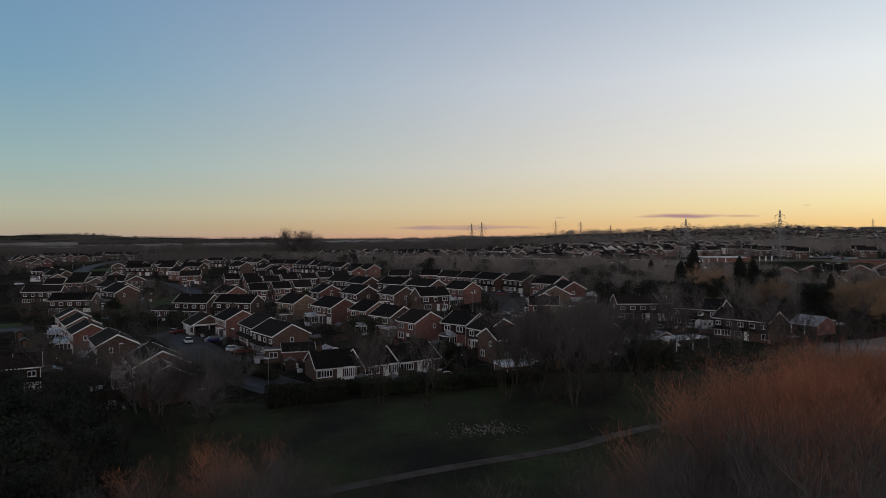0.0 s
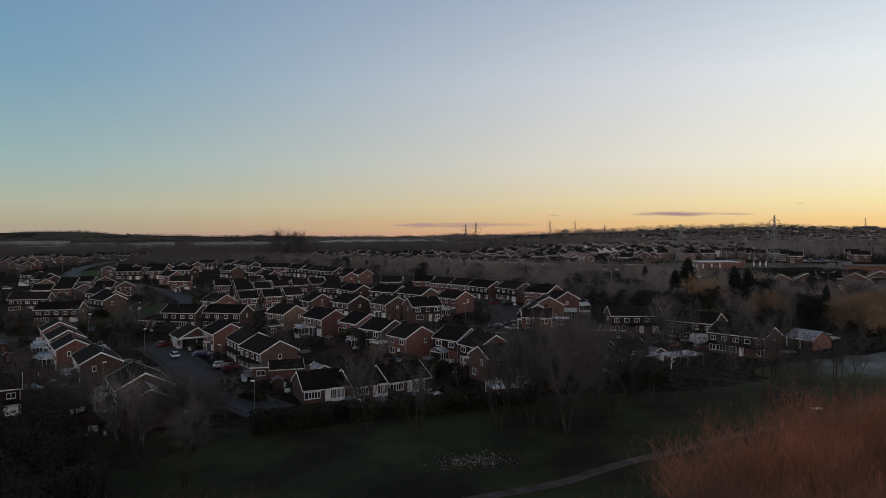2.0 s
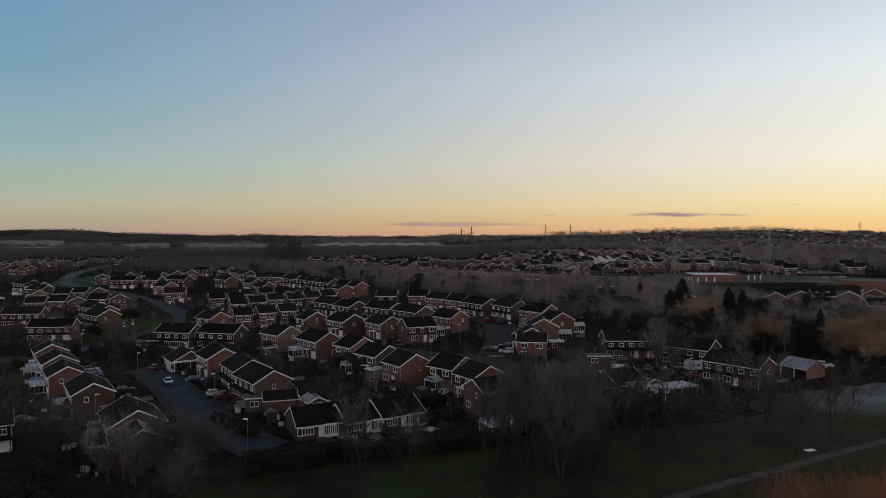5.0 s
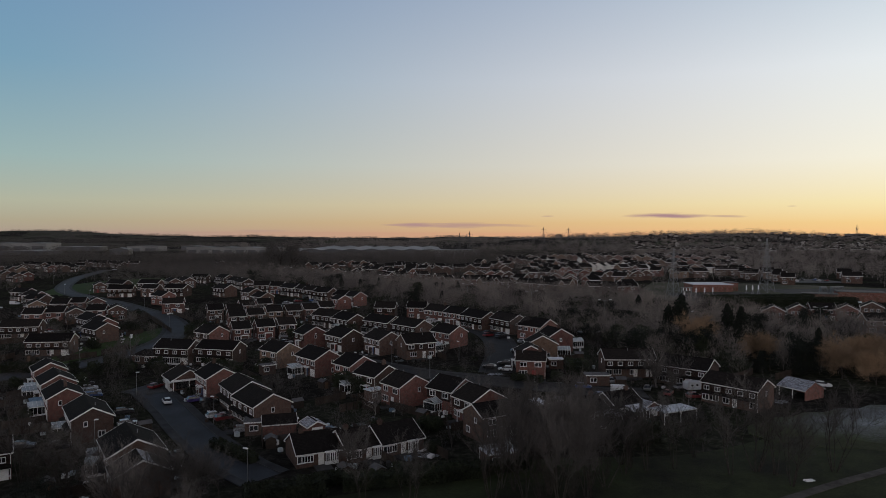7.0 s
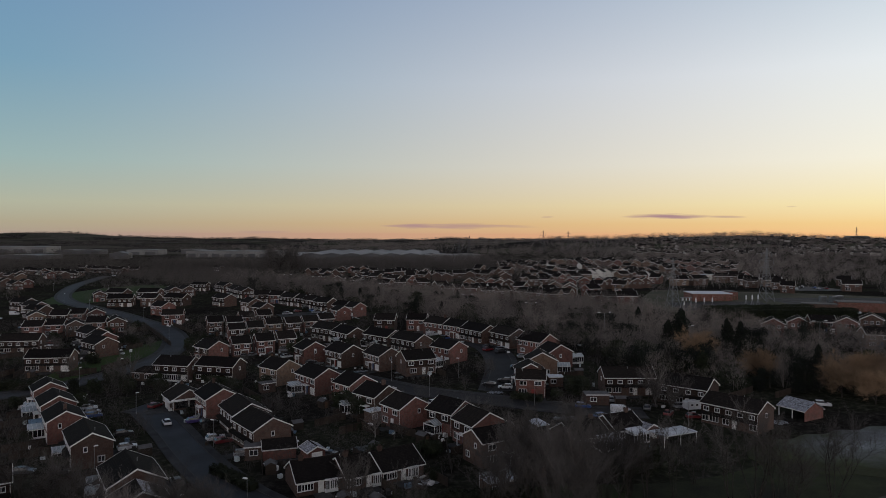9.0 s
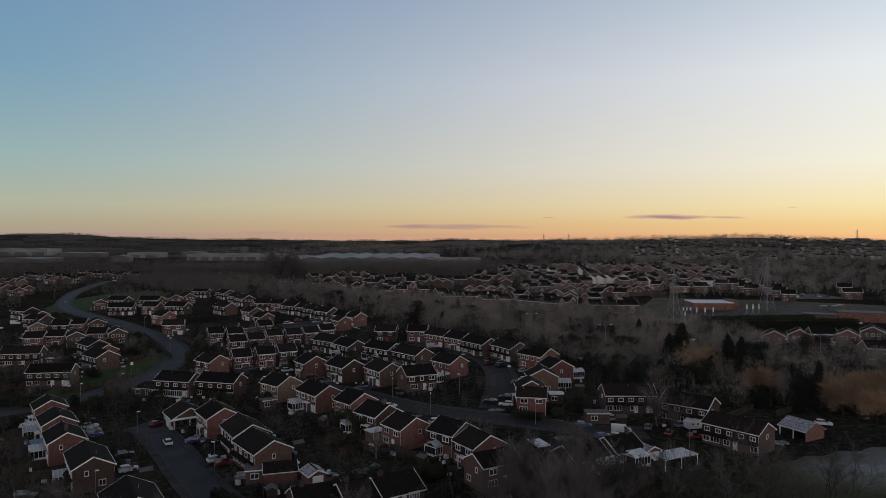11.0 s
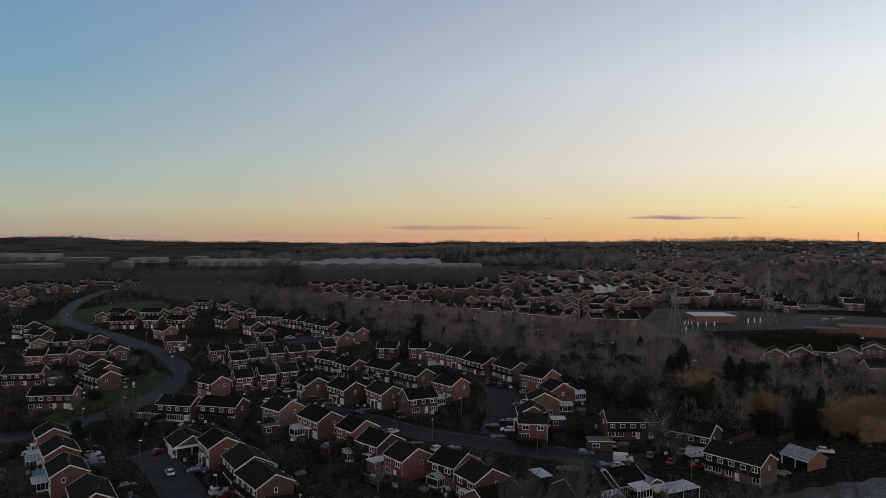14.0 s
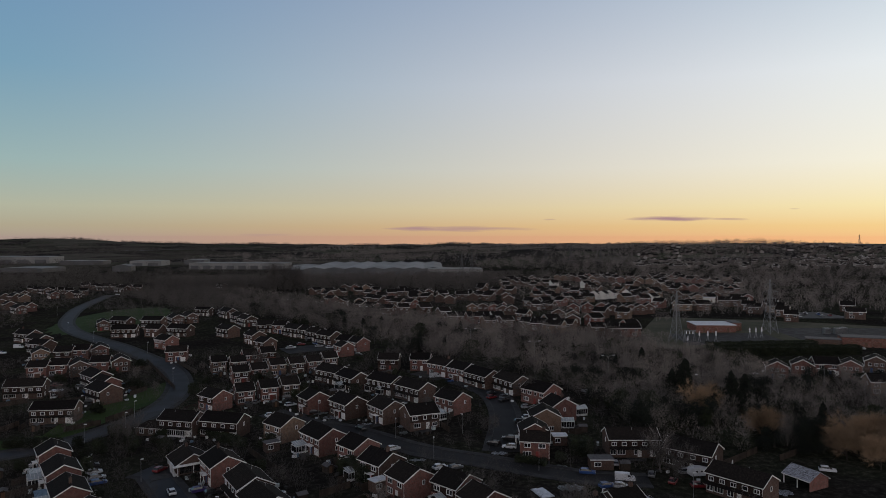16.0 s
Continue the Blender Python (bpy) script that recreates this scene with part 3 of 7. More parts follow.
def shell(kind, x, y, heading, L, W, he, hr, wall, roof, label, group, base=None):
    z = land(x, y) if base is None else base
    home = tagged(new(kind), label, kind.replace("_", " "), group)
    home.matrix_basis = pose(x, y, z, 0, 0, heading)
    FOOT.append((x, y, L / 2 + 1.0, W / 2 + 1.0, radians(heading)))
    part("wall", gable_walls(L, W, he, hr, wall), home)
    for m in (None, TURN):
        part("roof_slope", roof_slope(L, W, he, hr, roof), home, m, "dark concrete tiled roof slope" if roof is TILES else "frosted tiled roof slope")
        part("fascia", eave_board(L, W, he, hr), home, m)
        part("bargeboard", verge_board(L, W, he, hr), home, m, "white painted bargeboard")
        part("bargeboard", verge_board(L, W, he, hr), home, Matrix.Scale(-1, 4, (1, 0, 0)) @ (m or Matrix()), "white painted bargeboard")
    part("ridge_tile", cached(("ridge", L, hr), lambda: Shape().prism([(-0.16, hr + 0.10), (0.16, hr + 0.10), (0.07, hr + 0.26), (-0.07, hr + 0.26)], "x", -L / 2 - 0.2, L / 2 + 0.2).mesh("ridge_tile", TILES)), home)
    return home


def door_mesh(mat):
    return cached(("door", mat.name), lambda: Shape().box(-0.48, 0.48, -0.08, 0.02, 0, 2.05).box(-0.54, -0.48, -0.1, 0.02, 0, 2.12).box(0.48, 0.54, -0.1, 0.02, 0, 2.12)
                  .box(-0.54, 0.54, -0.1, 0.02, 2.05, 2.12).mesh("door", mat))


def garage_door_mesh():
    def make():
        o = [(0.02, 0.0), (-0.05, 0.0)]
        for i in range(5):
            o += [(-0.05, 0.05 + i * 0.4), (-0.08, 0.07 + i * 0.4), (-0.08, 0.38 + i * 0.4), (-0.05, 0.40 + i * 0.4)]
        return Shape().prism(o + [(0.02, 2.05)], "x", -1.15, 1.15).mesh("garage_door", DOORS[0])
    return cached("garage_door", make)


def chimney_mesh():
    return cached("chimney", lambda: Shape().box(-0.45, 0.45, -0.3, 0.3, -0.8, 1.1).box(-0.5, 0.5, -0.35, 0.35, 1.1, 1.22)
                  .tube((-0.2, 0, 1.2), (-0.2, 0, 1.55), 0.12, 0.10, 6).tube((0.2, 0, 1.2), (0.2, 0, 1.55), 0.12, 0.10, 6).mesh("chimney", BRICK_DARK))


def porch_mesh():
    return cached("porch", lambda: Shape().box(-1.4, 1.4, -1.3, 0.02, 2.35, 2.52).box(-1.35, -1.2, -1.25, -1.1, 0, 2.35).box(1.2, 1.35, -1.25, -1.1, 0, 2.35)
                  .box(-1.45, 1.45, -1.36, -1.30, 2.33, 2.56).mesh("porch", TRIM))


dice = random.Random(7)


def house(x, y, heading, L, W, near=True, wall=None, group="houses of the estate"):
    """A two-storey brick house under a low tiled gable roof."""
    if wall is None and y < 150 and x < 0:
        wall = BRICK_DARK
    if wall is None:
        wall = dice.choices((BRICK, BRICK_DARK, BRICK_BUFF), (6, 3, 0.5))[0] if L < 11.6 else BRICK_DARK
    he, hr = 4.95, 4.95 + W * 0.262
    kind = "red" if wall is BRICK else "brown" if wall is BRICK_DARK else "buff" if wall is BRICK_BUFF else "white"
    surface = "rendered" if wall is RENDER else "brick"
    roof = TILES
    home = shell("house", x, y, heading, L, W, he, hr, wall, roof, f"two-storey {kind} {surface} house with white trim and dark tiled roof", group)
    count = max(2, round(L / 2.9)) if L > 9.5 else 2
    clad = dice.random() < 0.3 or L > 11.5
    for turn, side in ((0, -1), (180, 1)):
        yy = side * W / 2
        if clad:
            part("cladding", cached(("clad", L), lambda: Shape().box(-L / 2 + 0.1, L / 2 - 0.1, -0.06, 0.02, 2.55, 4.8).mesh("cladding", CLADDING)), home, pose(0, yy, 0, 0, 0, turn), "dark hung tiles on the upper storey")
        off = 0.06 if clad else 0.0
        facing = (math.sin(radians(heading + turn)) * x - math.cos(radians(heading + turn)) * y) < 0
        if not facing and not near:
            continue
        for i in range(count):
            xx = -L / 2 + L * (i + 0.5) / count
            add_window(home, xx, yy + side * off, 3.15, turn, (1.9 if (i != 1 or count == 2) else 1.1) if L < 11.6 else 1.4, 1.25 if L < 11.6 else 1.05, 2 if count == 2 or i != 1 else 1, near and facing and y < 220)
        if not facing:
            continue
        add_window(home, side * L * 0.26, yy, 0.75, turn, 2.3, 1.45, 3, near and y < 220)
        part("door", door_mesh(dice.choice(DOORS) if L < 11.6 else DOORS[0]), home, pose(-side * L * 0.10, yy, 0.1, 0, 0, turn))
        if L > 11.5:
            part("pent_roof", cached(("pent", L), lambda: Shape().prism([(-1.1, 2.35), (0.02, 2.75), (0.02, 2.9), (-1.15, 2.48)], "x", -L / 2 + 0.05, L / 2 - 0.05).mesh("pent_roof", TILES)), home, pose(0, yy, 0, 0, 0, turn), "tiled pent roof between the storeys")
            for q in (-0.42, 0.05, 0.42):
                add_window(home, q * L, yy, 0.7, turn, 1.7, 1.4, 2, False)
        elif L > 9.5:
            add_window(home, -side * L * 0.34, yy, 0.75, turn, 1.6, 1.3, 2, False)
        if dice.random() < 0.7 and L < 11.6:
            part("porch", porch_mesh(), home, pose(-side * L * 0.12, yy, 0.1, 0, 0, turn), "white flat-roofed porch canopy")
        if L > 8.5 and dice.random() < 0.6:
            part("garage_door", garage_door_mesh(), home, pose(-side * (L / 2 - 1.6), yy, 0.1, 0, 0, turn), "white panelled garage door")
    for turn, side in ((-90, -1), (90, 1)):
        toward = -(math.cos(radians(heading)) * side * x + math.sin(radians(heading)) * side * y) / math.hypot(x, y)
        if toward > 0.9 and (x > 120 or y > 285):
            for yy in (-W * 0.27, 0, W * 0.27):
                add_window(home, side * L / 2, yy, 3.1, turn, 1.3, 1.25, 2, near and y < 220)
            add_window(home, side * L / 2, -W * 0.22, 0.6, turn, 2.2, 1.6, 3, near and y < 220)
            part("door", door_mesh(dice.choice(DOORS)), home, pose(side * L / 2, W * 0.2, 0.1, 0, 0, turn))
            continue
        if dice.random() < 0.8:
            add_window(home, side * L / 2, dice.choice((-1.2, 0, 1.3)), 3.3, turn, 0.8, 1.1, 1, near and y < 220)
        if dice.random() < 0.2:
            add_window(home, side * L / 2, dice.choice((-1.6, 1.6)), 0.9, turn, 1.4, 1.3, 2, near and y < 220)
    if near and y < 230:
        for s in (-1, 1):
            part("downpipe", cached(("pipe", he), lambda: Shape().tube((0, 0, 0), (0, 0, 4.9), 0.05, 0.05, 5).mesh("downpipe", TRIM)), home, pose(s * (L / 2 - 0.15), -s * (W / 2 + 0.06), 0), "white plastic downpipe")
        part("flue", cached("flue", lambda: Shape().tube((0, 0, 0), (0, 0, 0.75), 0.07, 0.07, 6).tube((0, 0, 0.75), (0, 0, 0.85), 0.12, 0.03, 6).mesh("flue", STEEL)), home, pose(dice.uniform(-0.3, 0.3) * L, -0.9, hr - 0.5), "thin metal flue on the roof")
    if dice.random() < 0.12:
        part("chimney", chimney_mesh(), home, pose(dice.choice((-0.3, 0.3)) * L, 0, hr))
    return home


def bungalow(x, y, heading, L, W):
    """A single-storey brick house with long white windows."""
    he, hr = 2.5, 4.9
    home = shell("bungalow", x, y, heading, L, W, he, hr, BRICK_DARK, TILES, "low brown brick bungalow with white bay windows and tiled roof", "bungalows beside the park")
    for turn, side in ((0, -1), (180, 1)):
        yy = side * W / 2
        add_window(home, side * L * 0.28, yy, 0.75, turn, 2.2, 1.3, 4)
        bay = part("bay_window", cached("bay", lambda: Shape().box(-1.2, 1.2, -0.7, 0.02, 0, 0.5).mesh("bay_window", FRAME)), home, pose(-side * L * 0.2, yy, 0.1, 0, 0, turn), "white framed bay window")
        part("bay_top", cached("bay_top", lambda: Shape().box(-1.25, 1.25, -0.75, 0.02, 2.2, 2.4).mesh("bay_top", FRAME)), bay)
        for xx, w in ((-0.75, 0.8), (0.05, 0.8), (0.8, 0.7)):
            part("bay_light", window_mesh(w, 1.7, 2, False), bay, pose(xx, -0.62, 0.5))
        part("door", door_mesh(DOORS[0]), home, pose(side * 0.02, yy, 0.1, 0, 0, turn))
        add_window(home, side * L * 0.44, yy, 0.7, turn, 0.9, 1.4, 1)
    part("chimney", chimney_mesh(), home, pose(L * 0.3, 0, hr - 0.3))
    return home


def carport(x, y, heading, L, W):
    """An open-fronted double carport: brick gable and back wall, white posts, frosted tiled roof."""
    he, hr = 2.5, 4.2
    home = tagged(new("carport"), "open-fronted brick carport with a frosted tiled roof", "carport")
    home.matrix_basis = pose(x, y, land(x, y), 0, 0, heading)
    FOOT.append((x, y, L / 2 + 1.0, W / 2 + 1.0, radians(heading)))
    front = 1 if math.sin(radians(heading)) * x - math.cos(radians(heading)) * y > 0 else -1
    o = [(-W / 2, -1.5), (W / 2, -1.5), (W / 2, he), (0, hr), (-W / 2, he)]
    part("gable_wall", Shape().prism(o, "x", -L / 2, -L / 2 + 0.25).mesh("gable_wall", BRICK), home)
    top = [(-W / 2, he), (W / 2, he), (0, hr)]
    part("gable_board", Shape().prism(top, "x", L / 2 - 0.12, L / 2).mesh("gable_board", TRIM), home, None, "white boarded gable")
    part("back_wall", Shape().box(-L / 2 + 0.25, L / 2, -front * W / 2 - 0.12, -front * W / 2 + 0.12, -1.5, he).mesh("back_wall", BRICK), home)
    for m in (None, TURN):
        part("roof_slope", roof_slope(L, W, he, hr, TILES_FROST), home, m, "frosted tiled roof slope")
        part("fascia", eave_board(L, W, he, hr), home, m)
    for k in (-0.02, 0.48):
        part("post", cached("cp_post", lambda: Shape().box(-0.1, 0.1, -0.1, 0.1, -1.5, 2.6).mesh("post", TRIM)), home, pose(k * L, front * (W / 2 - 0.1), 0))
    return home


def garage(x, y, heading, L, W, frost=False):
    home = shell("garage", x, y, heading, L, W, 2.35, 2.35 + W * 0.24, BRICK, TILES_FROST if frost else TILES, "small single brick garage with a low tiled roof", "garages")
    part("garage_door", garage_door_mesh(), home, pose(-L / 2, 0, 0.1, 0, 0, -90), "white panelled garage door")
    add_window(home, L * 0.15, -W / 2, 1.0, 0, 1.4, 1.0, 2)
    return home


def slab(name, label, cat, x, y, turn, w, d, mat, lift):
    ob = new(name, cached((name, w, d, mat.name), lambda: Shape().box(-w / 2, w / 2, -d / 2, d / 2, -0.6, lift).mesh(name, mat)))
    ob.matrix_basis = pose(x, y, land(x, y), 0, 0, turn)
    return tagged(ob, label, cat, kind="structure")


house(-73.7, 144.2, 124, 13.5, 7.6)
house(-87.4, 159.8, 125, 11.0, 7.6)
house(-96.8, 173.6, 126, 11.0, 7.6)
house(-106.7, 187.6, 126, 8.5, 7.6)
house(-54.7, 122.1, 123, 12.5, 9.0)
corner = bungalow(-68.9, 186.0, 124, 10.0, 9.0)
part("veranda_roof", Shape().box(-6.4, -5.31, -3.6, 4.7, 2.42, 2.72).mesh("veranda_roof", TRIM), corner, None, "white flat veranda roof under the gable")
for yy in (-3.4, 0.4, 4.4):
    part("veranda_post", cached("veranda_post", lambda: Shape().box(-6.3, -6.12, -0.09, 0.09, -1.0, 2.42).mesh("veranda_post", TRIM)), corner, pose(0, yy, 0))
part("dark_window_wall", Shape().box(-5.12, -5.004, -3.0, 3.6, 0.3, 2.3).mesh("dark_window_wall", GLASS), corner, None, "dark glazed wall under the veranda")
part("corner_bay", Shape().box(-5.6, -4.2, 4.52, 5.3, -1.0, 0.6).box(-5.7, -4.1, 4.52, 5.4, 2.1, 2.4).box(-5.6, -5.45, 5.15, 5.3, 0.6, 2.1).box(-4.35, -4.2, 5.15, 5.3, 0.6, 2.1).box(-4.98, -4.84, 5.2, 5.3, 0.6, 2.1).mesh("corner_bay", FRAME), corner, None, "white framed corner bay")
slab("driveway", "pale paved driveway beside the corner bungalow", "driveway", -73.8, 179.2, 34, 5.5, 4.5, KERB, 0.16)
house(-57.2, 177.2, 124, 10.5, 8.4)
house(-46.3, 163.4, 122, 12.0, 8.4)
house(-39.2, 151.7, 127, 12.5, 8.4)
house(-35.0, 198.9, 130, 11.5, 8.6)
house(-23.1, 188.3, 132, 8.0, 8.6)
house(-15.8, 176.2, 135, 8.5, 8.6)
house(-8.0, 164.9, 128, 8.0, 8.6)
house(3.1, 160.4, 136, 8.0, 8.6)
house(8.9, 151.1, 122, 8.0, 8.6)
house(-45.2, 240.7, 125, 8.5, 8.6)
house(-32.4, 234.2, 130, 11.0, 8.6)
house(-18.7, 227.4, 125, 10.5, 8.6)
house(-7.4, 219.2, 24, 10.0, 8.6)
house(3.3, 234.6, 131, 10.0, 8.0)
house(-36.0, 272.6, 128, 12.5, 8.0)
house(-21.8, 264.8, 137, 14.0, 8.0)
house(-10.3, 253.2, 132, 14.0, 8.0)
house(-45.3, 283.5, 140, 13.5, 8.0)
house(-0.0, 292.8, 135, 11.5, 8.0)
house(8.0, 283.2, 131, 10.5, 8.0)
house(15.6, 270.1, 124, 14.0, 8.0)
house(26.0, 258.4, 120, 13.0, 8.0)
house(34.7, 242.5, 130, 11.0, 9.0)
house(37.4, 223.2, 113, 8.0, 9.0)
house(31.4, 212.0, 90, 8.0, 9.0)
house(25.6, 190.2, -9, 8.0, 7.0)
house(26.3, 199.2, 89, 8.0, 8.0)
house(52.7, 192.4, -0, 14.0, 8.0)
house(66.7, 182.8, 139, 13.0, 8.4)
house(71.0, 162.6, 129, 14.0, 7.6)
carport(89.7, 169.3, 115, 7.5, 6.5)
bungalow(-23.0, 127.9, -155, 9.0, 9.0)
bungalow(-15.1, 129.9, -148, 9.0, 9.0)
bungalow(-9.0, 132.8, -146, 9.0, 9.0)
house(11.0, 139.8, 31, 9.5, 7.0, wall=BRICK_DARK)
bungalow(31.0, 149.4, 27, 9.5, 8.6)
bungalow(40.5, 154.5, 27, 8.0, 8.4)
garage(-33.5, 144.0, -163, 6.7, 5.0)
garage(-25.9, 141.5, 122, 4.6, 3.6, frost=True)
garage(46.6, 153.4, 115, 4.6, 3.6, frost=True)
wing = shell("house_wing", -49.0, 112.2, 123, 6.6, 8.4, 4.2, 6.3, BRICK_DARK, TILES, "lower brick wing of a house with one frosted roof slope", "house wings")
part("frosted_slope", roof_slope(6.0, 7.9, 4.24, 6.38, TILES_FROST), wing, None, "frost lying on the sunless roof slope")


def pent_extension(x, y, heading, w, d):
    """A single-storey brick extension under a hipped tiled roof, white windows along its front."""
    c = tagged(new("extension"), "single-storey brick extension with a hipped tiled roof and white windows", "extension", "extensions")
    c.matrix_basis = pose(x, y, land(x, y), 0, 0, heading)
    part("wall", Shape().box(-w / 2, w / 2, -d / 2, d / 2, -1.5, 2.5).mesh("wall", BRICK_DARK), c)
    r = Shape()
    a, b, k = w / 2 + 0.3, d / 2 + 0.3, w / 2 - d * 0.4
    base, ridge = [(-a, -b, 2.52), (a, -b, 2.52), (a, b, 2.52), (-a, b, 2.52)], [(-k, 0, 4.1), (k, 0, 4.1)]
    for q in ((base[0], base[1], ridge[1], ridge[0]), (base[2], base[3], ridge[0], ridge[1]), (base[1], base[2], ridge[1]), (base[3], base[0], ridge[0]), base[::-1]):
        r.face(q)
    part("roof", r.mesh("roof", TILES), c, None, "dark hipped tiled roof")
    part("fascia", Shape().box(-a - 0.04, a + 0.04, -b - 0.06, -b, 2.36, 2.54).mesh("fascia", TRIM), c)
    for xx, ww in ((-w * 0.3, 1.6), (w * 0.05, 1.5), (w * 0.32, 2.0)):
        add_window(c, xx, -d / 2, 0.7, 0, ww, 1.4, 2)
    return c


pent_extension(-91.0, 217.0, -12, 9.5, 6.0)
house(-217.5, 439.9, 118, 14.0, 7.0, near=False)
house(-210.2, 450.6, -18, 14.0, 8.0, near=False)
house(-188.3, 407.2, 10, 14.0, 8.0, near=False)
house(-188.5, 448.6, -8, 14.0, 8.0, near=False)
house(-170.8, 407.8, -6, 9.5, 8.0, near=False)
house(-173.8, 471.4, 127, 14.0, 8.0, near=False)
house(-179.6, 462.2, 125, 14.0, 8.0, near=False)
house(-155.3, 407.2, -16, 13.5, 8.0, near=False)
house(-148.0, 368.0, 144, 10.5, 8.0, near=False)
house(-129.2, 333.7, 14, 9.5, 8.0, near=False)
house(-239.2, 395.8, 155, 13.0, 8.0, near=False)
house(-222.2, 377.8, 146, 14.0, 8.0, near=False)
house(-210.7, 360.8, 158, 12.0, 8.0, near=False)
house(-197.6, 336.9, 123, 11.5, 7.5, near=False)
house(-186.0, 338.4, 10, 8.0, 8.0, near=False)
house(-179.9, 342.5, 10, 8.0, 8.0, near=False)
house(-172.5, 345.5, 119, 11.5, 7.5, near=False)
house(-147.3, 313.4, 119, 11.0, 7.5, near=False)
house(-177.6, 302.2, 10, 8.0, 8.0, near=False)
house(-170.7, 306.6, 10, 8.0, 8.0, near=False)
house(-162.2, 306.2, 120, 12.5, 7.5, near=False)
house(-154.9, 311.7, 10, 8.0, 8.0, near=False)
house(-161.5, 266.3, 11, 14.0, 8.0)
house(-131.0, 232.4, 8, 14.0, 7.6)
house(-142.9, 282.9, 138, 12.5, 8.0)
house(-132.9, 270.2, 140, 10.0, 8.0)
house(-127.7, 258.4, 140, 12.5, 8.4)
house(-82.6, 217.3, -13, 12.0, 8.0)
house(-68.2, 214.8, 165, 13.0, 7.6)
house(-81.5, 245.6, 142, 9.0, 8.0)
house(-73.5, 253.5, 26, 6.5, 8.0)
house(-66.0, 258.3, 26, 6.5, 8.0)
house(-59.0, 262.5, 26, 6.5, 8.0)
house(-48.7, 210.2, 139, 9.0, 8.6)
house(-84.6, 285.9, 26, 6.5, 7.6)
house(-78.2, 290.5, 26, 6.5, 7.6)
house(-72.6, 299.4, 26, 6.5, 7.6)
house(-64.7, 301.5, 26, 6.5, 7.6)
house(-57.8, 305.1, 26, 6.5, 7.6)
house(-52.0, 312.0, 26, 6.5, 7.6)
house(-91.8, 306.7, 26, 6.5, 7.6)
house(-90.6, 321.7, 26, 6.5, 7.6)
house(-84.0, 327.6, 26, 6.5, 7.6)
house(-100.6, 307.5, 26, 6.5, 7.6)
house(-62.2, 374.0, 141, 12.0, 8.0, near=False)
house(-70.1, 383.8, 139, 12.0, 8.0, near=False)
house(-78.7, 394.2, 139, 13.0, 8.0, near=False)
house(-85.9, 399.9, 139, 13.0, 8.0, near=False)
house(-50.1, 357.0, 145, 8.5, 8.0, near=False)
house(-43.4, 351.4, 133, 9.0, 8.0, near=False)
house(-48.9, 339.7, 126, 8.0, 7.0)
house(-23.9, 306.2, 175, 9.0, 8.0)
house(-9.8, 304.8, 174, 8.5, 8.0)
house(-155.2, 496.7, 133, 14.0, 8.0, near=False)
house(-137.0, 464.5, 130, 14.0, 8.0, near=False)
house(-127.7, 448.0, 129, 14.0, 8.0, near=False)
house(-106.5, 416.6, 20, 12.0, 8.0, near=False)
house(-125.8, 402.1, 138, 13.0, 8.0, near=False)
house(-103.7, 378.5, 133, 10.0, 8.0, near=False)
house(-91.9, 355.9, 140, 8.5, 8.0, near=False)
house(-97.2, 412.7, 173, 8.0, 8.0, near=False)
house(147.0, 281.1, 67, 8.5, 8.0)
house(157.0, 282.2, -13, 9.5, 8.0)
house(165.1, 278.2, 62, 8.5, 8.0)
house(179.6, 284.9, 60, 9.0, 8.0)
house(159.5, 250.9, -11, 8.5, 8.0)
house(135.2, 278.3, 69, 8.0, 8.0)
house(-415.6, 677.9, 143, 14.0, 8.0, near=False)
house(-417.1, 721.5, 140, 14.0, 8.0, near=False)
house(-331.9, 538.1, 140, 14.0, 8.0, near=False)
house(-379.5, 669.7, 140, 10.0, 8.0, near=False)
house(-379.4, 768.3, 10, 14.0, 8.0, near=False)
house(-347.3, 744.8, -22, 14.0, 8.0, near=False)
house(-361.7, 673.7, 87, 14.0, 8.0, near=False)
house(-177.7, 511.4, 170, 12.0, 6.0, near=False)
house(-255.2, 793.2, 135, 14.0, 6.0, near=False)
house(-81.3, 119.1, 32, 12.0, 7.0, wall=BRICK)


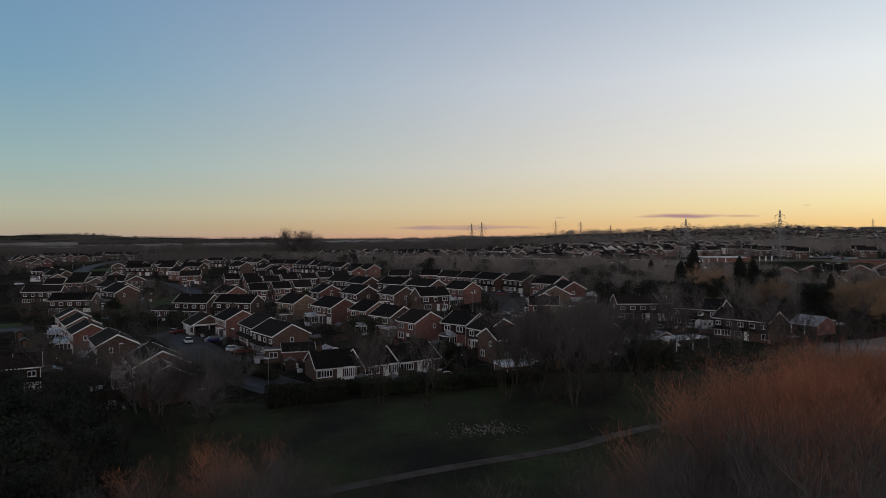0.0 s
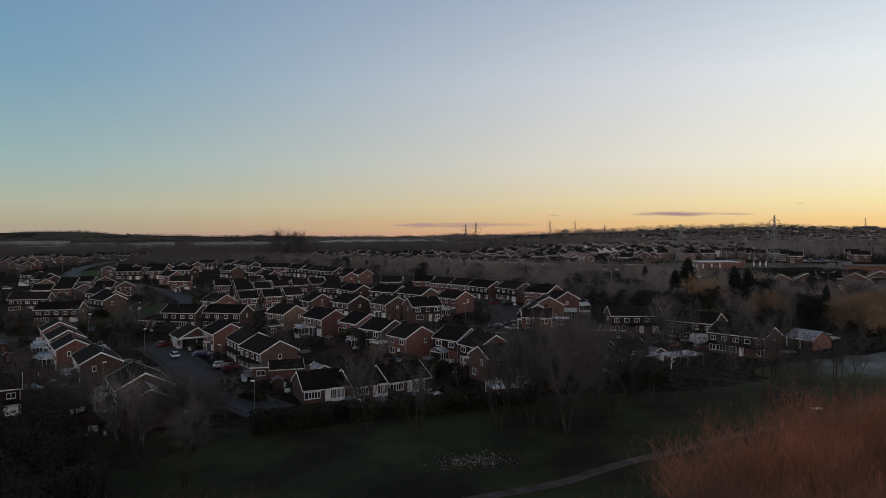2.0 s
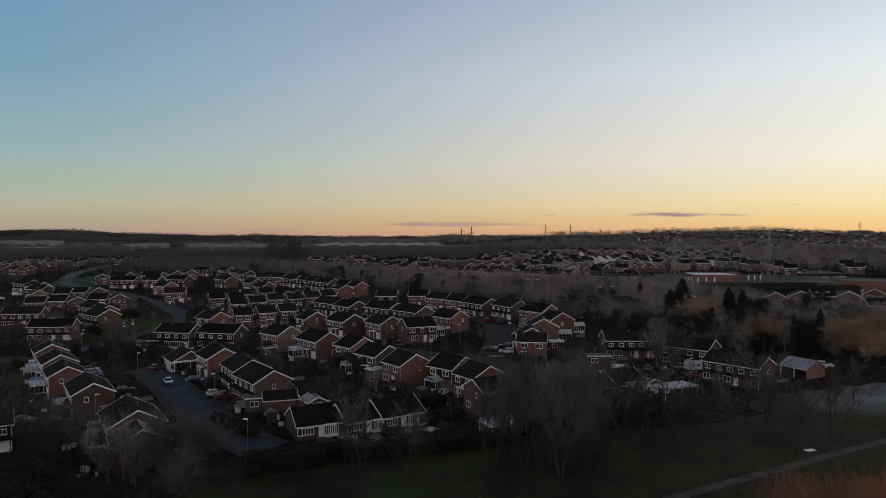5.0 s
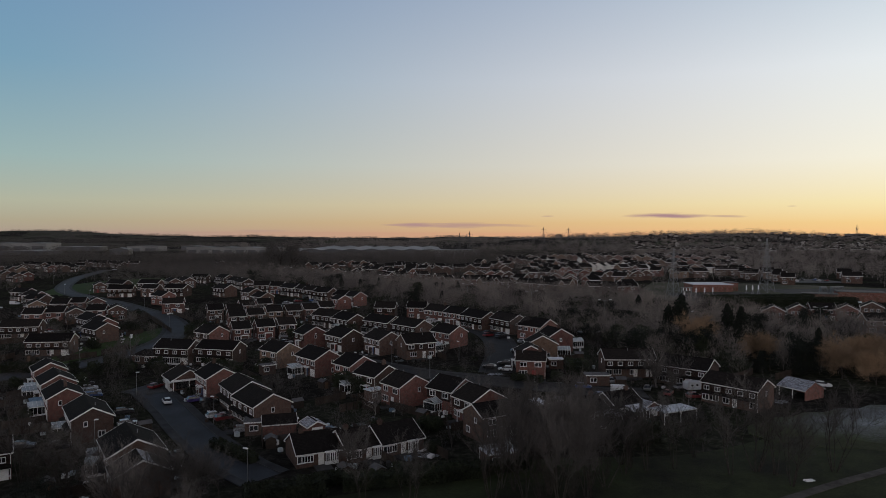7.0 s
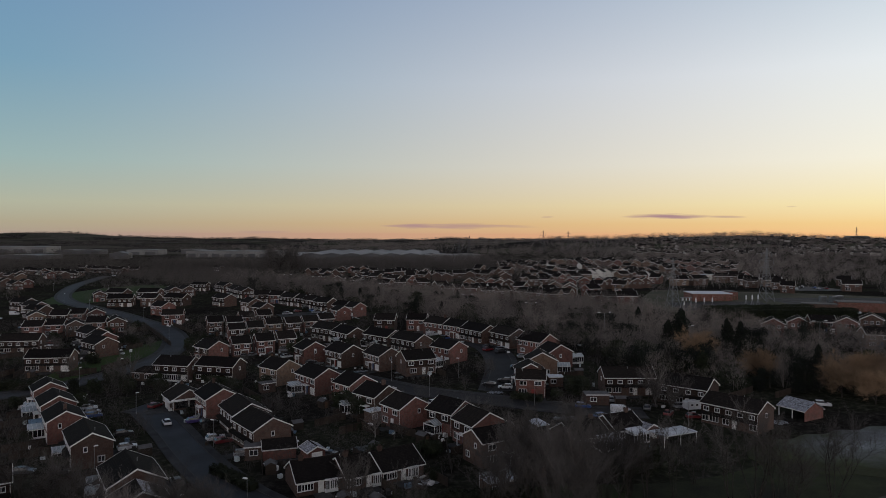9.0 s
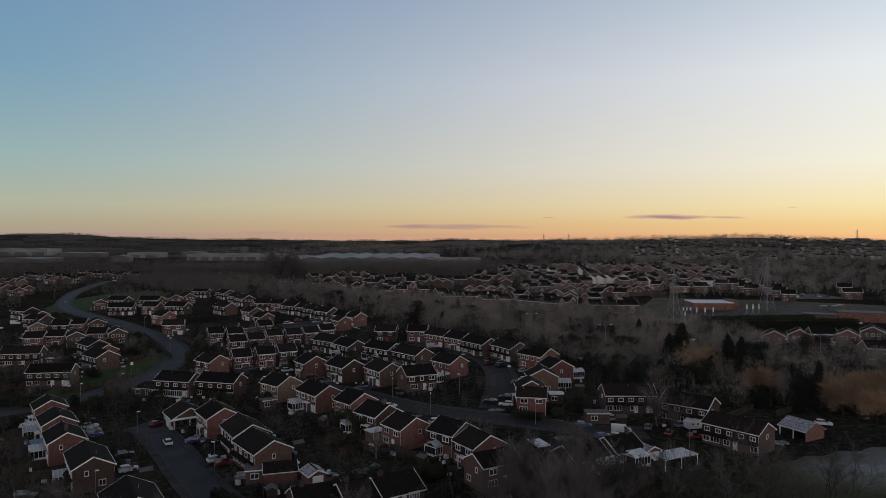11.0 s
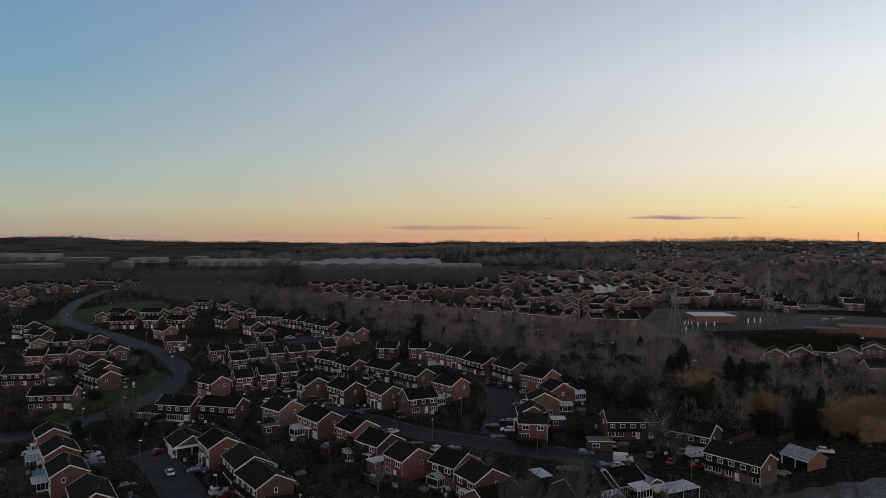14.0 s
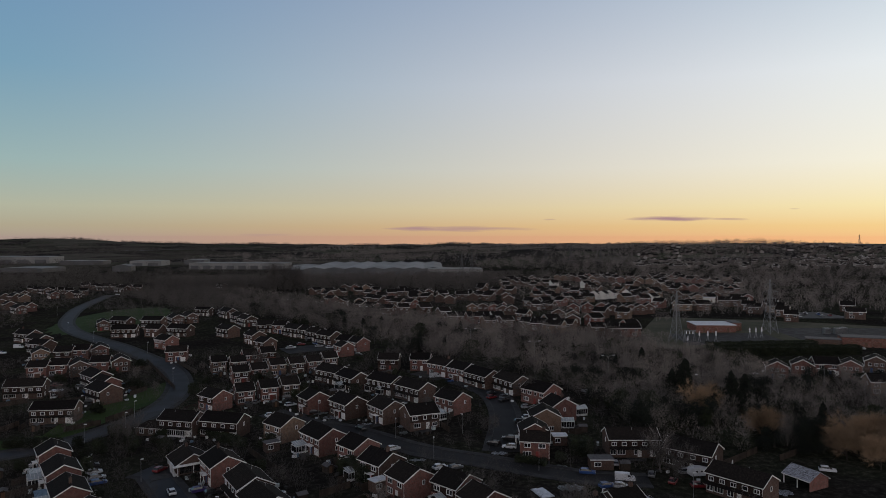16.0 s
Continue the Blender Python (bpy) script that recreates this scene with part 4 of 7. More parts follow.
def conservatory(x, y, heading, w, d, lean=False, roof=None):
    """A white framed glass room against a back wall; a lean-to or with a ridged roof."""
    z = land(x, y)
    c = tagged(new("conservatory"), "white framed conservatory with a pale translucent roof", "conservatory", "conservatories")
    c.matrix_basis = pose(x, y, z, 0, 0, heading)
    s = Shape().box(-w / 2, w / 2, -d / 2, d / 2, -1.5, 0.6)
    n = max(2, round(w / 0.8))
    for i in range(n + 1):
        px = -w / 2 + w * i / n
        for py in (-d / 2, d / 2):
            s.box(px - 0.05, px + 0.05, py - 0.05, py + 0.05, 0.6, 2.2)
    s.box(-w / 2 - 0.08, w / 2 + 0.08, -d / 2 - 0.08, -d / 2 + 0.08, 2.15, 2.35).box(-w / 2 - 0.08, w / 2 + 0.08, d / 2 - 0.08, d / 2 + 0.08, 2.15, 2.35)
    s.box(-w / 2 - 0.08, -w / 2 + 0.08, -d / 2, d / 2, 2.15, 2.35).box(w / 2 - 0.08, w / 2 + 0.08, -d / 2, d / 2, 2.15, 2.35)
    part("frame", s.mesh("frame", FRAME), c)
    part("glazing", Shape().box(-w / 2 + 0.02, w / 2 - 0.02, -d / 2 + 0.02, d / 2 - 0.02, 0.6, 2.15).mesh("glazing", GLASS), c, None, "dark reflecting glass")
    r = Shape()
    if lean:
        r.prism([(-d / 2 - 0.15, 2.36), (d / 2, 3.0), (d / 2, 3.06), (-d / 2 - 0.15, 2.42)], "x", -w / 2 - 0.15, w / 2 + 0.15)
    else:
        r.prism([(-d / 2 - 0.15, 2.36), (0, 3.2), (d / 2 + 0.15, 2.36), (d / 2 + 0.15, 2.42), (0, 3.28), (-d / 2 - 0.15, 2.42)], "x", -w / 2 - 0.1, w / 2 + 0.1)
    part("roof", r.mesh("roof", roof or POLY), c)
    bars = Shape()
    for i in range(n + 1):
        px = -w / 2 + w * i / n
        if lean:
            bars.prism([(-d / 2 - 0.16, 2.43), (d / 2, 3.07), (d / 2, 3.11), (-d / 2 - 0.16, 2.47)], "x", px - 0.03, px + 0.03)
        else:
            bars.prism([(-d / 2 - 0.16, 2.43), (0, 3.29), (d / 2 + 0.16, 2.43), (d / 2 + 0.16, 2.47), (0, 3.34), (-d / 2 - 0.16, 2.47)], "x", px - 0.03, px + 0.03)
    part("glazing_bar", bars.mesh("glazing_bar", FRAME), c, None, "white roof glazing bars")
    return c


def flat_roof(x, y, heading, w, d, h=2.6, frost=True):
    """A flat-roofed extension or garage."""
    c = tagged(new("extension"), "flat-roofed brick extension with a frost-covered felt roof" if frost else "flat-roofed brick extension with grey felt roof", "extension", "extensions")
    c.matrix_basis = pose(x, y, land(x, y), 0, 0, heading)
    part("wall", Shape().box(-w / 2, w / 2, -d / 2, d / 2, -1.5, h).mesh("wall", BRICK_DARK), c)
    part("roof", Shape().box(-w / 2 - 0.2, w / 2 + 0.2, -d / 2 - 0.2, d / 2 + 0.2, h + 0.003, h + 0.2).mesh("roof", FROST if frost else LEAD), c)
    part("fascia", Shape().box(-w / 2 - 0.24, w / 2 + 0.24, -d / 2 - 0.25, -d / 2 - 0.203, h - 0.05, h + 0.21).mesh("fascia", TRIM), c)
    add_window(c, -w * 0.2, -d / 2, 0.9, 0, min(1.8, w * 0.4), 1.2, 2)
    return c


conservatory(-22.6, 175.8, 38, 5, 2.6, lean=True)
conservatory(-0.5, 157.7, 45, 4.5, 3.6)
conservatory(-40.2, 269.8, 40, 3.6, 3.4)
conservatory(-28.1, 266.9, 45, 3.6, 3.2)
conservatory(-23.6, 261.1, 45, 3.2, 3)
conservatory(-14.3, 256.5, 45, 4.6, 3.4)
conservatory(-82.6, 213.8, -12, 6, 2.6, lean=True)
conservatory(-103.3, 173.9, 35, 4, 3, lean=True)
conservatory(-105.5, 177.6, 35, 3, 3, lean=True)
conservatory(-78.0, 142.5, 35, 4, 2.6, lean=True)
conservatory(-93.0, 158.7, 35, 3.5, 3, lean=True)
conservatory(-41.0, 196.9, 40, 4.2, 3, lean=True)
conservatory(38.7, 213.9, 0, 4, 3)
conservatory(45.4, 227.6, 20, 4, 3)
conservatory(-1.6, 225.0, 35, 5, 3, lean=True)
conservatory(-60.4, 121.0, 33, 3.4, 3.4)
conservatory(-62.6, 125.8, 33, 3.4, 3.4)
conservatory(11.0, 123.9, 25, 6, 3.2, lean=True)
conservatory(36.0, 144.4, 27, 5.0, 2.8, lean=True, roof=FROST)
conservatory(43.4, 149.0, 27, 4.2, 3.0, lean=True, roof=FROST)


def pergola(x, y, heading, w, d, h=2.4):
    """White posts and beams under a row of frosted slats."""
    p = tagged(new("pergola"), "white timber pergola with frost on its slats", "pergola")
    p.matrix_basis = pose(x, y, land(x, y), 0, 0, heading)
    for a in (-w / 2 + 0.2, 0.0, w / 2 - 0.2):
        for b in (-d / 2 + 0.2, d / 2 - 0.2):
            part("post", cached("pergola_post", lambda: Shape().box(-0.07, 0.07, -0.07, 0.07, -0.8, 2.3).mesh("post", TRIM)), p, pose(a, b, 0))
    for b in (-d / 2 + 0.2, d / 2 - 0.2):
        part("beam", cached(("pergola_beam", w), lambda: Shape().box(-w / 2, w / 2, -0.05, 0.05, 2.3, 2.5).mesh("beam", TRIM)), p, pose(0, b, 0))
    n = int(w / 0.55)
    for i in range(n):
        part("slat", cached(("pergola_slat", d), lambda: Shape().box(-0.16, 0.16, -d / 2, d / 2, 2.504, 2.6).mesh("slat", FROST)), p, pose(-w / 2 + w * (i + 0.5) / n, 0, 0))


pergola(51.2, 149.0, 25, 9.5, 5.0)


def awning(x, y, heading):
    """A pale blue sheet stretched on leaning poles behind a house."""
    a = tagged(new("awning"), "pale blue garden awning on leaning white poles", "awning")
    a.matrix_basis = pose(x, y, land(x, y), 0, 0, heading)
    part("sheet", Shape().prism([(-1.6, 1.9), (0.0, 2.25), (1.6, 2.7), (1.6, 2.74), (0.0, 2.3), (-1.6, 1.95)], "x", -1.9, 1.9).mesh("sheet", TARP), a)
    for k in (-1.7, 1.7):
        part("pole", cached("awning_pole", lambda: Shape().tube((0, -1.9, -0.3), (0, -1.4, 1.95), 0.05, 0.05, 5).mesh("pole", TRIM)), a, pose(k, 0, 0))


awning(-95.6, 163.6, 35)
flat_roof(41.7, 181.0, 0, 6, 4, frost=False)
flat_roof(-47.0, 165.8, 36, 5, 4, frost=False)
flat_roof(-15.8, 168.1, 40, 4, 3)
flat_roof(10.7, 122.6, 20, 5, 4)
flat_roof(33.9, 199.3, 0, 4, 3.5)
flat_roof(-49.7, 198.5, 35, 4, 3, frost=False)
flat_roof(-149.3, 265.1, 10, 4, 3)
flat_roof(-54.8, 297.6, 40, 3, 3)
flat_roof(-37.5, 143.9, 14, 6, 4.5, frost=False)


# ---- street lamps ----
def lamp_meshes():
    pole = cached("lamp_pole", lambda: Shape().tube((0, 0, 0), (0, 0, 1.2), 0.09, 0.09, 6).tube((0, 0, 1.2), (0, 0, 5.9), 0.06, 0.045, 6).mesh("pole", STEEL))
    head = cached("lamp_head", lambda: Shape().prism([(-0.05, 5.85), (0.55, 5.95), (0.75, 5.98), (0.7, 6.14), (0.1, 6.12), (-0.08, 6.0)], "y", -0.13, 0.13).mesh("lamp_head", LAMPHEAD))
    return pole, head


def street_lamp(x, y, turn=0):
    lamp = tagged(new("street_lamp"), "grey steel street lamp column, unlit, with a pale head", "street lamp", "street lamps")
    lamp.matrix_basis = pose(x, y, land(x, y), 0, 0, turn)
    pole, head = lamp_meshes()
    part("pole", pole, lamp)
    part("lamp_head", head, lamp, None, "pale lamp head")


def tall_lamp(x, y, turn=20):
    lamp = tagged(new("street_lamp"), "tall double-armed road lamp rising out of the trees, unlit", "street lamp", "main road lamps")
    lamp.matrix_basis = pose(x, y, land(x, y), 0, 0, turn)
    part("pole", cached("tall_pole", lambda: Shape().tube((0, 0, 0), (0, 0, 10), 0.12, 0.07, 6).mesh("pole", STEEL)), lamp)
    for m in (None, TURN):
        arm = part("arm", cached("tall_arm", lambda: Shape().tube((0, 0, 9.9), (2.0, 0, 10.3), 0.05, 0.05, 5).mesh("arm", STEEL)), lamp, m)
        part("lamp_head", cached("tall_head", lambda: Shape().prism([(1.8, 10.2), (2.9, 10.3), (2.9, 10.45), (1.9, 10.42)], "y", -0.17, 0.17).mesh("lamp_head", LAMPHEAD)), arm)


street_lamp(-77.4, 175.5, 0)
street_lamp(-2.5, 188.8, 90)
street_lamp(-32.2, 115.6, 180)
street_lamp(-67.2, 133.9, 0)
street_lamp(-108.5, 207.3, 0)
street_lamp(-105.2, 233.9, 30)
street_lamp(-112.5, 286.0, 60)
street_lamp(-112.9, 287.1, 60)
street_lamp(-151.2, 351.6, 0)
street_lamp(-197.9, 388.8, 0)
street_lamp(-234.2, 429.1, 0)
street_lamp(-14.3, 207.4, 90)
street_lamp(6.1, 210.1, 180)
street_lamp(25.1, 178.8, 90)
street_lamp(-41.7, 230.2, 45)
street_lamp(-241.0, 500.3, 0)
street_lamp(-293.5, 522.9, 0)
street_lamp(-39.7, 287.3, 0)
street_lamp(-49.3, 150.3, 180)
street_lamp(-101.8, 219.8, 0)
street_lamp(59.1, 161.4, 0)
tall_lamp(41.6, 312.1, 10)
tall_lamp(66.6, 276.7, 10)
tall_lamp(86.7, 240.6, 10)
tall_lamp(14.1, 350.8, 10)
tall_lamp(-33.9, 415.5, 10)
tall_lamp(-115.7, 522.8, 10)
tall_lamp(-89.5, 496.6, 10)
tall_lamp(-53.1, 457.2, 10)
tall_lamp(137.2, 247.0, 10)


# ---- cars ----
def car_meshes(kind):
    def body():
        s = Shape()
        if kind == "van":
            o = [(-2.5, 0.35), (2.45, 0.35), (2.5, 0.8), (2.35, 1.15), (1.75, 1.3), (1.1, 2.0), (-2.45, 2.05), (-2.5, 1.9)]
        else:
            o = [(-1.95, 0.3), (1.95, 0.3), (2.05, 0.42), (2.06, 0.6), (1.93, 0.76), (1.55, 0.85), (1.0, 0.92), (-1.7, 0.98), (-1.98, 0.93), (-2.06, 0.7), (-2.05, 0.42)]
        n, i = len(o), 0
        for y, k in ((-0.88, 0.97), (-0.80, 1.0), (0.80, 1.0), (0.88, 0.97)):
            s.v.extend((u * k, y, 0.35 + (v - 0.35) * k) for u, v in o)
        for j in range(3):
            for q in range(n):
                a, b = j * n + q, j * n + (q + 1) % n
                s.f.append((a, b, b + n, a + n))
        s.f.append(tuple(range(n)))
        s.f.append(tuple(range(3 * n, 4 * n)))
        s.k = [0] * len(s.f)
        return s

    def top():
        s = Shape()
        if kind == "van":
            s.face([(1.77, -0.78, 1.34), (1.14, -0.74, 2.0), (1.14, 0.74, 2.0), (1.77, 0.78, 1.34)])
            for y in (-0.895, 0.895):
                s.face([(1.5, y, 1.25), (0.6, y, 1.25), (0.6, y, 1.8), (1.05, y, 1.8)])
            return s
        lo = [(1.08, 0.90), (-1.93, 0.95)]
        hi = [(0.2, 1.42), (-1.5, 1.44)]
        c = [(x, y * 0.80, z) for x, z in lo for y in (-1, 1)] + [(x, y * 0.62, z) for x, z in hi for y in (-1, 1)]
        for q in ((0, 1, 5, 4), (2, 3, 7, 6), (0, 2, 6, 4), (1, 3, 7, 5)):
            s.face([c[j] for j in q])
        return s
    return body, top


WHEEL = None


def car(x, y, heading, paint, kind="car"):
    body, top = car_meshes(kind)
    ob = tagged(new("van" if kind == "van" else "car"), f"parked {paint} {'panel van' if kind == 'van' else 'family car'} on the asphalt" if kind != "van" else f"parked {paint} panel van beside the houses",
                kind, "parked vehicles")
    ob.matrix_basis = pose(x, y, land(x, y) + 0.10, 0, 0, heading)
    part("body", cached(("carbody", kind, paint), lambda: body().mesh("body", PAINT[paint])), ob)
    part("windscreen" if kind == "van" else "glasshouse", cached(("cartop", kind), lambda: top().mesh("glasshouse", CAR_GLASS)), ob, None, "dark tinted car glass")
    if kind != "van":
        part("roof", cached(("carroof", paint), lambda: Shape().prism([(0.22, 1.41), (0.05, 1.46), (-0.6, 1.49), (-1.35, 1.48), (-1.62, 1.42), (-1.5, 1.40)], "y", -0.58, 0.58).mesh("roof", PAINT[paint])), ob)
    wx = 1.55 if kind == "van" else 1.28
    for sx_ in (-wx, wx):
        for sy_ in (-0.82, 0.82):
            wheel = part("wheel", cached("tyre", lambda: Shape().tube((0, -0.1, 0), (0, 0.1, 0), 0.32, 0.32, 10).mesh("tyre", TYRE)), ob, pose(sx_, sy_, 0.32))
    for sy_ in (-0.62, 0.62):
        part("headlight", cached("headlight", lambda: Shape().box(-0.04, 0.05, -0.16, 0.16, -0.07, 0.07).mesh("headlight", LAMPHEAD)), ob, pose(2.42 if kind == "van" else 2.02, sy_, 0.7))
    return ob


def caravan(x, y, heading):
    ob = tagged(new("caravan"), "white touring caravan parked beside a house", "caravan")
    ob.matrix_basis = pose(x, y, land(x, y) + 0.05, 0, 0, heading)
    o = [(-2.6, 0.5), (2.4, 0.5), (2.7, 1.0), (2.5, 2.3), (2.1, 2.55), (-2.3, 2.55), (-2.7, 2.2), (-2.8, 1.0)]
    part("body", Shape().prism(o, "y", -1.1, 1.1).mesh("body", PAINT["white"]), ob)
    for xx in (-1.4, 0.0, 1.5):
        for t, yy in ((0, -1.1), (180, 1.1)):
            part("window", window_mesh(0.9, 0.7, 1, False), ob, pose(xx, yy, 1.3, 0, 0, t))
    for yy in (-1.0, 1.0):
        part("wheel", cached("tyre", lambda: None), ob, pose(-0.2, yy, 0.32))
    part("tow_bar", Shape().tube((2.6, 0, 0.5), (3.7, 0, 0.45), 0.06, 0.04, 5).mesh("tow_bar", STEEL), ob)


car(-66.4, 167.4, 120, "white")
car(-59.9, 168.4, 35, "purple")
car(-56.1, 166.9, 35, "black")
car(-50.4, 154.7, 35, "white")
car(-47.9, 152.6, 35, "red")
car(-40.9, 143.9, 15, "silver")
car(-67.8, 149.4, 35, "white")
car(-73.0, 159.0, 35, "black")
car(-89.9, 177.9, 35, "silver")
car(-87.8, 174.3, 35, "blue")
car(-75.6, 182.9, 70, "red")
car(-74.9, 135.2, 10, "black")
car(-82.0, 135.5, 10, "grey")
car(-49.3, 128.9, 125, "black")
car(-58.4, 233.2, 30, "white")
car(-54.8, 246.5, 40, "white")
car(-58.5, 258.6, 10, "silver")
car(-0.8, 181.2, 35, "white")
car(3.3, 180.6, 35, "grey")
car(-26.0, 216.7, 130, "black")
car(-44.2, 236.4, 20, "black")
car(-14.2, 196.7, 40, "white")
car(-3.2, 286.8, 30, "white", "van")
car(2.3, 277.7, 30, "blue")
car(14.7, 198.8, 150, "black")
car(19.0, 195.7, 170, "white")
car(19.5, 202.9, 165, "black")
car(28.8, 234.2, 10, "silver")
car(27.7, 222.2, 10, "white")
car(24.7, 218.3, 10, "black")
car(37.2, 176.2, -10, "blue")
car(45.7, 171.7, -12, "white", "van")
car(43.6, 166.9, -20, "white")
car(40.1, 167.3, 20, "blue")
car(45.9, 182.7, 80, "silver")
car(48.9, 182.7, 80, "black")
car(62.9, 177.3, 20, "silver")
car(62.9, 167.9, 0, "red")
car(57.4, 170.6, 60, "red")
car(53.4, 175.0, 70, "grey")
car(99.3, 176.7, -20, "white")
car(-136.4, 266.2, 20, "blue", "van")
car(-231.1, 374.1, 0, "white", "van")
car(-131.5, 256.0, 20, "grey")
car(-70.5, 249.0, 80, "black")
car(-68.2, 250.4, 80, "grey")
car(-159.0, 282.4, 0, "red")
car(-92.7, 181.9, 35, "white")
car(-96.3, 187.1, 35, "black")
car(-65.4, 362.8, 30, "silver")
car(-79.2, 360.5, 30, "white")
car(-73.9, 380.7, 30, "black")
car(-63.8, 385.7, 30, "blue")
car(-124.1, 445.0, 20, "white")
car(-333.7, 704.8, 20, "white")
car(-76.3, 369.3, 30, "red")
car(-56.8, 373.1, 30, "grey")
car(18.0, 253.9, 40, "black")
car(22.3, 248.2, 40, "grey")
car(-164.1, 514.9, 60, "silver")
car(-174.8, 539.9, 60, "white")
car(-125.7, 444.8, 20, "white")
for x, y, turn, paint in ((-230.0, 357.9, 15, "white"), (-147.6, 279.7, 20, "grey"), (-137.3, 267.3, 25, "silver"), (-59.0, 358.5, 30, "white"), (-80.0, 358.8, 30, "silver"), (-69.2, 370.9, 120, "blue"),
                          (-169.4, 521.7, 60, "white"), (-160.5, 502.1, 60, "silver"), (-149.2, 263.8, 95, "white"), (21.7, 243.6, 40, "black"), (17.6, 248.1, 40, "red"), (246.4, 467.6, 80, "white"),
                          (249.0, 452.0, 80, "silver"), (242.0, 460.0, 80, "black"), (233.5, 449.9, 80, "white"), (252.0, 462.0, 80, "blue"), (238.0, 470.0, 80, "grey"), (256.0, 455.0, 80, "red")):
    car(x, y, turn, paint)
caravan(65.7, 175.5, 12)


# ---- fences and hedges ----
def fence(pts, h=1.8):
    """A close-boarded timber fence: a post and a panel every 1.8 m."""
    line = [Vector(p) for p in pts]
    f = tagged(new("fence"), "weathered timber panel fence round a garden", "fence", "garden fences")
    f.matrix_basis = pose(line[0].x, line[0].y, 0)
    panel = cached(("panel", h), lambda: Shape().box(0, 1.75, -0.03, 0.03, 0.05, h).box(0, 1.75, -0.05, 0.05, h - 0.1, h + 0.02).box(0, 1.75, 0.03, 0.06, 0.4, 0.5).mesh("panel", WOOD))
    post = cached(("fpost", h), lambda: Shape().box(-0.06, 0.06, -0.06, 0.06, -0.5, h + 0.1).mesh("post", WOOD))
    for a, b in zip(line, line[1:]):
        n = max(1, round((b - a).length / 1.8))
        t = math.degrees(math.atan2(b.y - a.y, b.x - a.x))
        for i in range(n):
            p = a.lerp(b, i / n)
            q = pose(p.x - line[0].x, p.y - line[0].y, land(p.x, p.y), 0, 0, t)
            part("panel", panel, f, q)
            part("post", post, f, q)
    return f


rng = np.random.default_rng(5)


def leaf_quads(centres, size, rnd, flat=0.0):
    """Small leaf-like triangles at the centres, turned at random."""
    n = len(centres)
    a = rnd.normal(size=(n, 3))
    a /= np.linalg.norm(a, axis=1)[:, None]
    b = np.cross(a, rnd.normal(size=(n, 3)))
    b /= np.linalg.norm(b, axis=1)[:, None]
    s = size * rnd.uniform(0.6, 1.4, (n, 1))
    v = np.stack([centres - a * s, centres + a * s, centres + b * s * 1.3], 1).reshape(-1, 3)
    return v


def tri_mesh(name, v, mats, k=None):
    """A mesh of loose triangles, three rows of v each."""
    me = bpy.data.meshes.new(name)
    n = len(v) // 3
    me.vertices.add(len(v))
    me.vertices.foreach_set("co", np.asarray(v, dtype=np.float32).ravel())
    me.loops.add(len(v))
    me.loops.foreach_set("vertex_index", np.arange(len(v), dtype=np.int32))
    me.polygons.add(n)
    me.polygons.foreach_set("loop_start", np.arange(0, len(v), 3, dtype=np.int32))
    for m in mats:
        me.materials.append(m)
    if k is not None:
        me.polygons.foreach_set("material_index", np.asarray(k, dtype=np.int32))
    me.update(calc_edges=True)
    me.validate()
    return me


def hedge(x0, y0, x1, y1, w, h, label="dense dark evergreen hedge along the boundary"):
    L = math.hypot(x1 - x0, y1 - y0)
    n = int(L * (2 * h + w) * 26)
    r = np.random.default_rng(int(abs(x0 * 13 + y0 * 7)))
    u = r.uniform(0, L, n)
    side = r.random(n)
    yy = np.where(side < 0.4, -w / 2, np.where(side < 0.8, w / 2, r.uniform(-w / 2, w / 2, n)))
    zz = np.where(side < 0.8, r.uniform(0, h, n), h)
    bulge = 0.25 * np.sin(u * 1.7) + 0.2 * np.sin(u * 0.6 + 1)
    c = np.stack([u, yy * (1 + 0.3 * bulge), zz * (1 + 0.12 * bulge)], 1) + r.normal(size=(n, 3)) * 0.12
    ob = tagged(new("hedge"), label, "hedge", "hedges")
    ob.matrix_basis = pose(x0, y0, land((x0 + x1) / 2, (y0 + y1) / 2) - 0.1, 0, 0, math.degrees(math.atan2(y1 - y0, x1 - x0)))
    part("foliage", tri_mesh("foliage", leaf_quads(c, 0.22, r), [LEAVES]), ob)
    part("core", Shape().box(0.1, L - 0.1, -w * 0.36, w * 0.36, -0.4, h * 0.86).mesh("core", LEAVES), ob)
    return ob


fence([(-121.5, 219.7), (-113.2, 227.2)])
fence([(-113.0, 229.7), (-109.0, 241.0)])
fence([(-142.3, 220.2), (-140.8, 228.1)])
fence([(-22.8, 157.3), (-18.1, 161.3), (-13.4, 156.0)])
fence([(-24.2, 136.0), (-20.4, 140.6)])
fence([(-3.6, 143.2), (1.8, 146.5), (2.7, 131.8)])
fence([(-109.7, 174.0), (-106.6, 178.5)])
fence([(-142.7, 330.9), (-106.6, 273.1)])
fence([(-126.4, 326.3), (-108.3, 302.1)])
fence([(-42.1, 201.3), (-32.9, 195.9)])
fence([(-29.8, 186.6), (-20.8, 175.9)])
fence([(91.2, 185.3), (100.2, 190.8)])
fence([(-143.9, 275.7), (-127.1, 253.3)])
fence([(-29.5, 163.6), (-22.9, 169.6)])
fence([(-19.8, 167.3), (-12.0, 173.5)])
fence([(-11.3, 160.1), (-5.2, 154.4)])
fence([(-106.1, 165.9), (-100.4, 172.5)])
fence([(-90.2, 143.8), (-83.1, 146.9)])
fence([(-55.9, 197.0), (-43.8, 180.9)])
fence([(74.7, 182.2), (88.1, 191.9)])
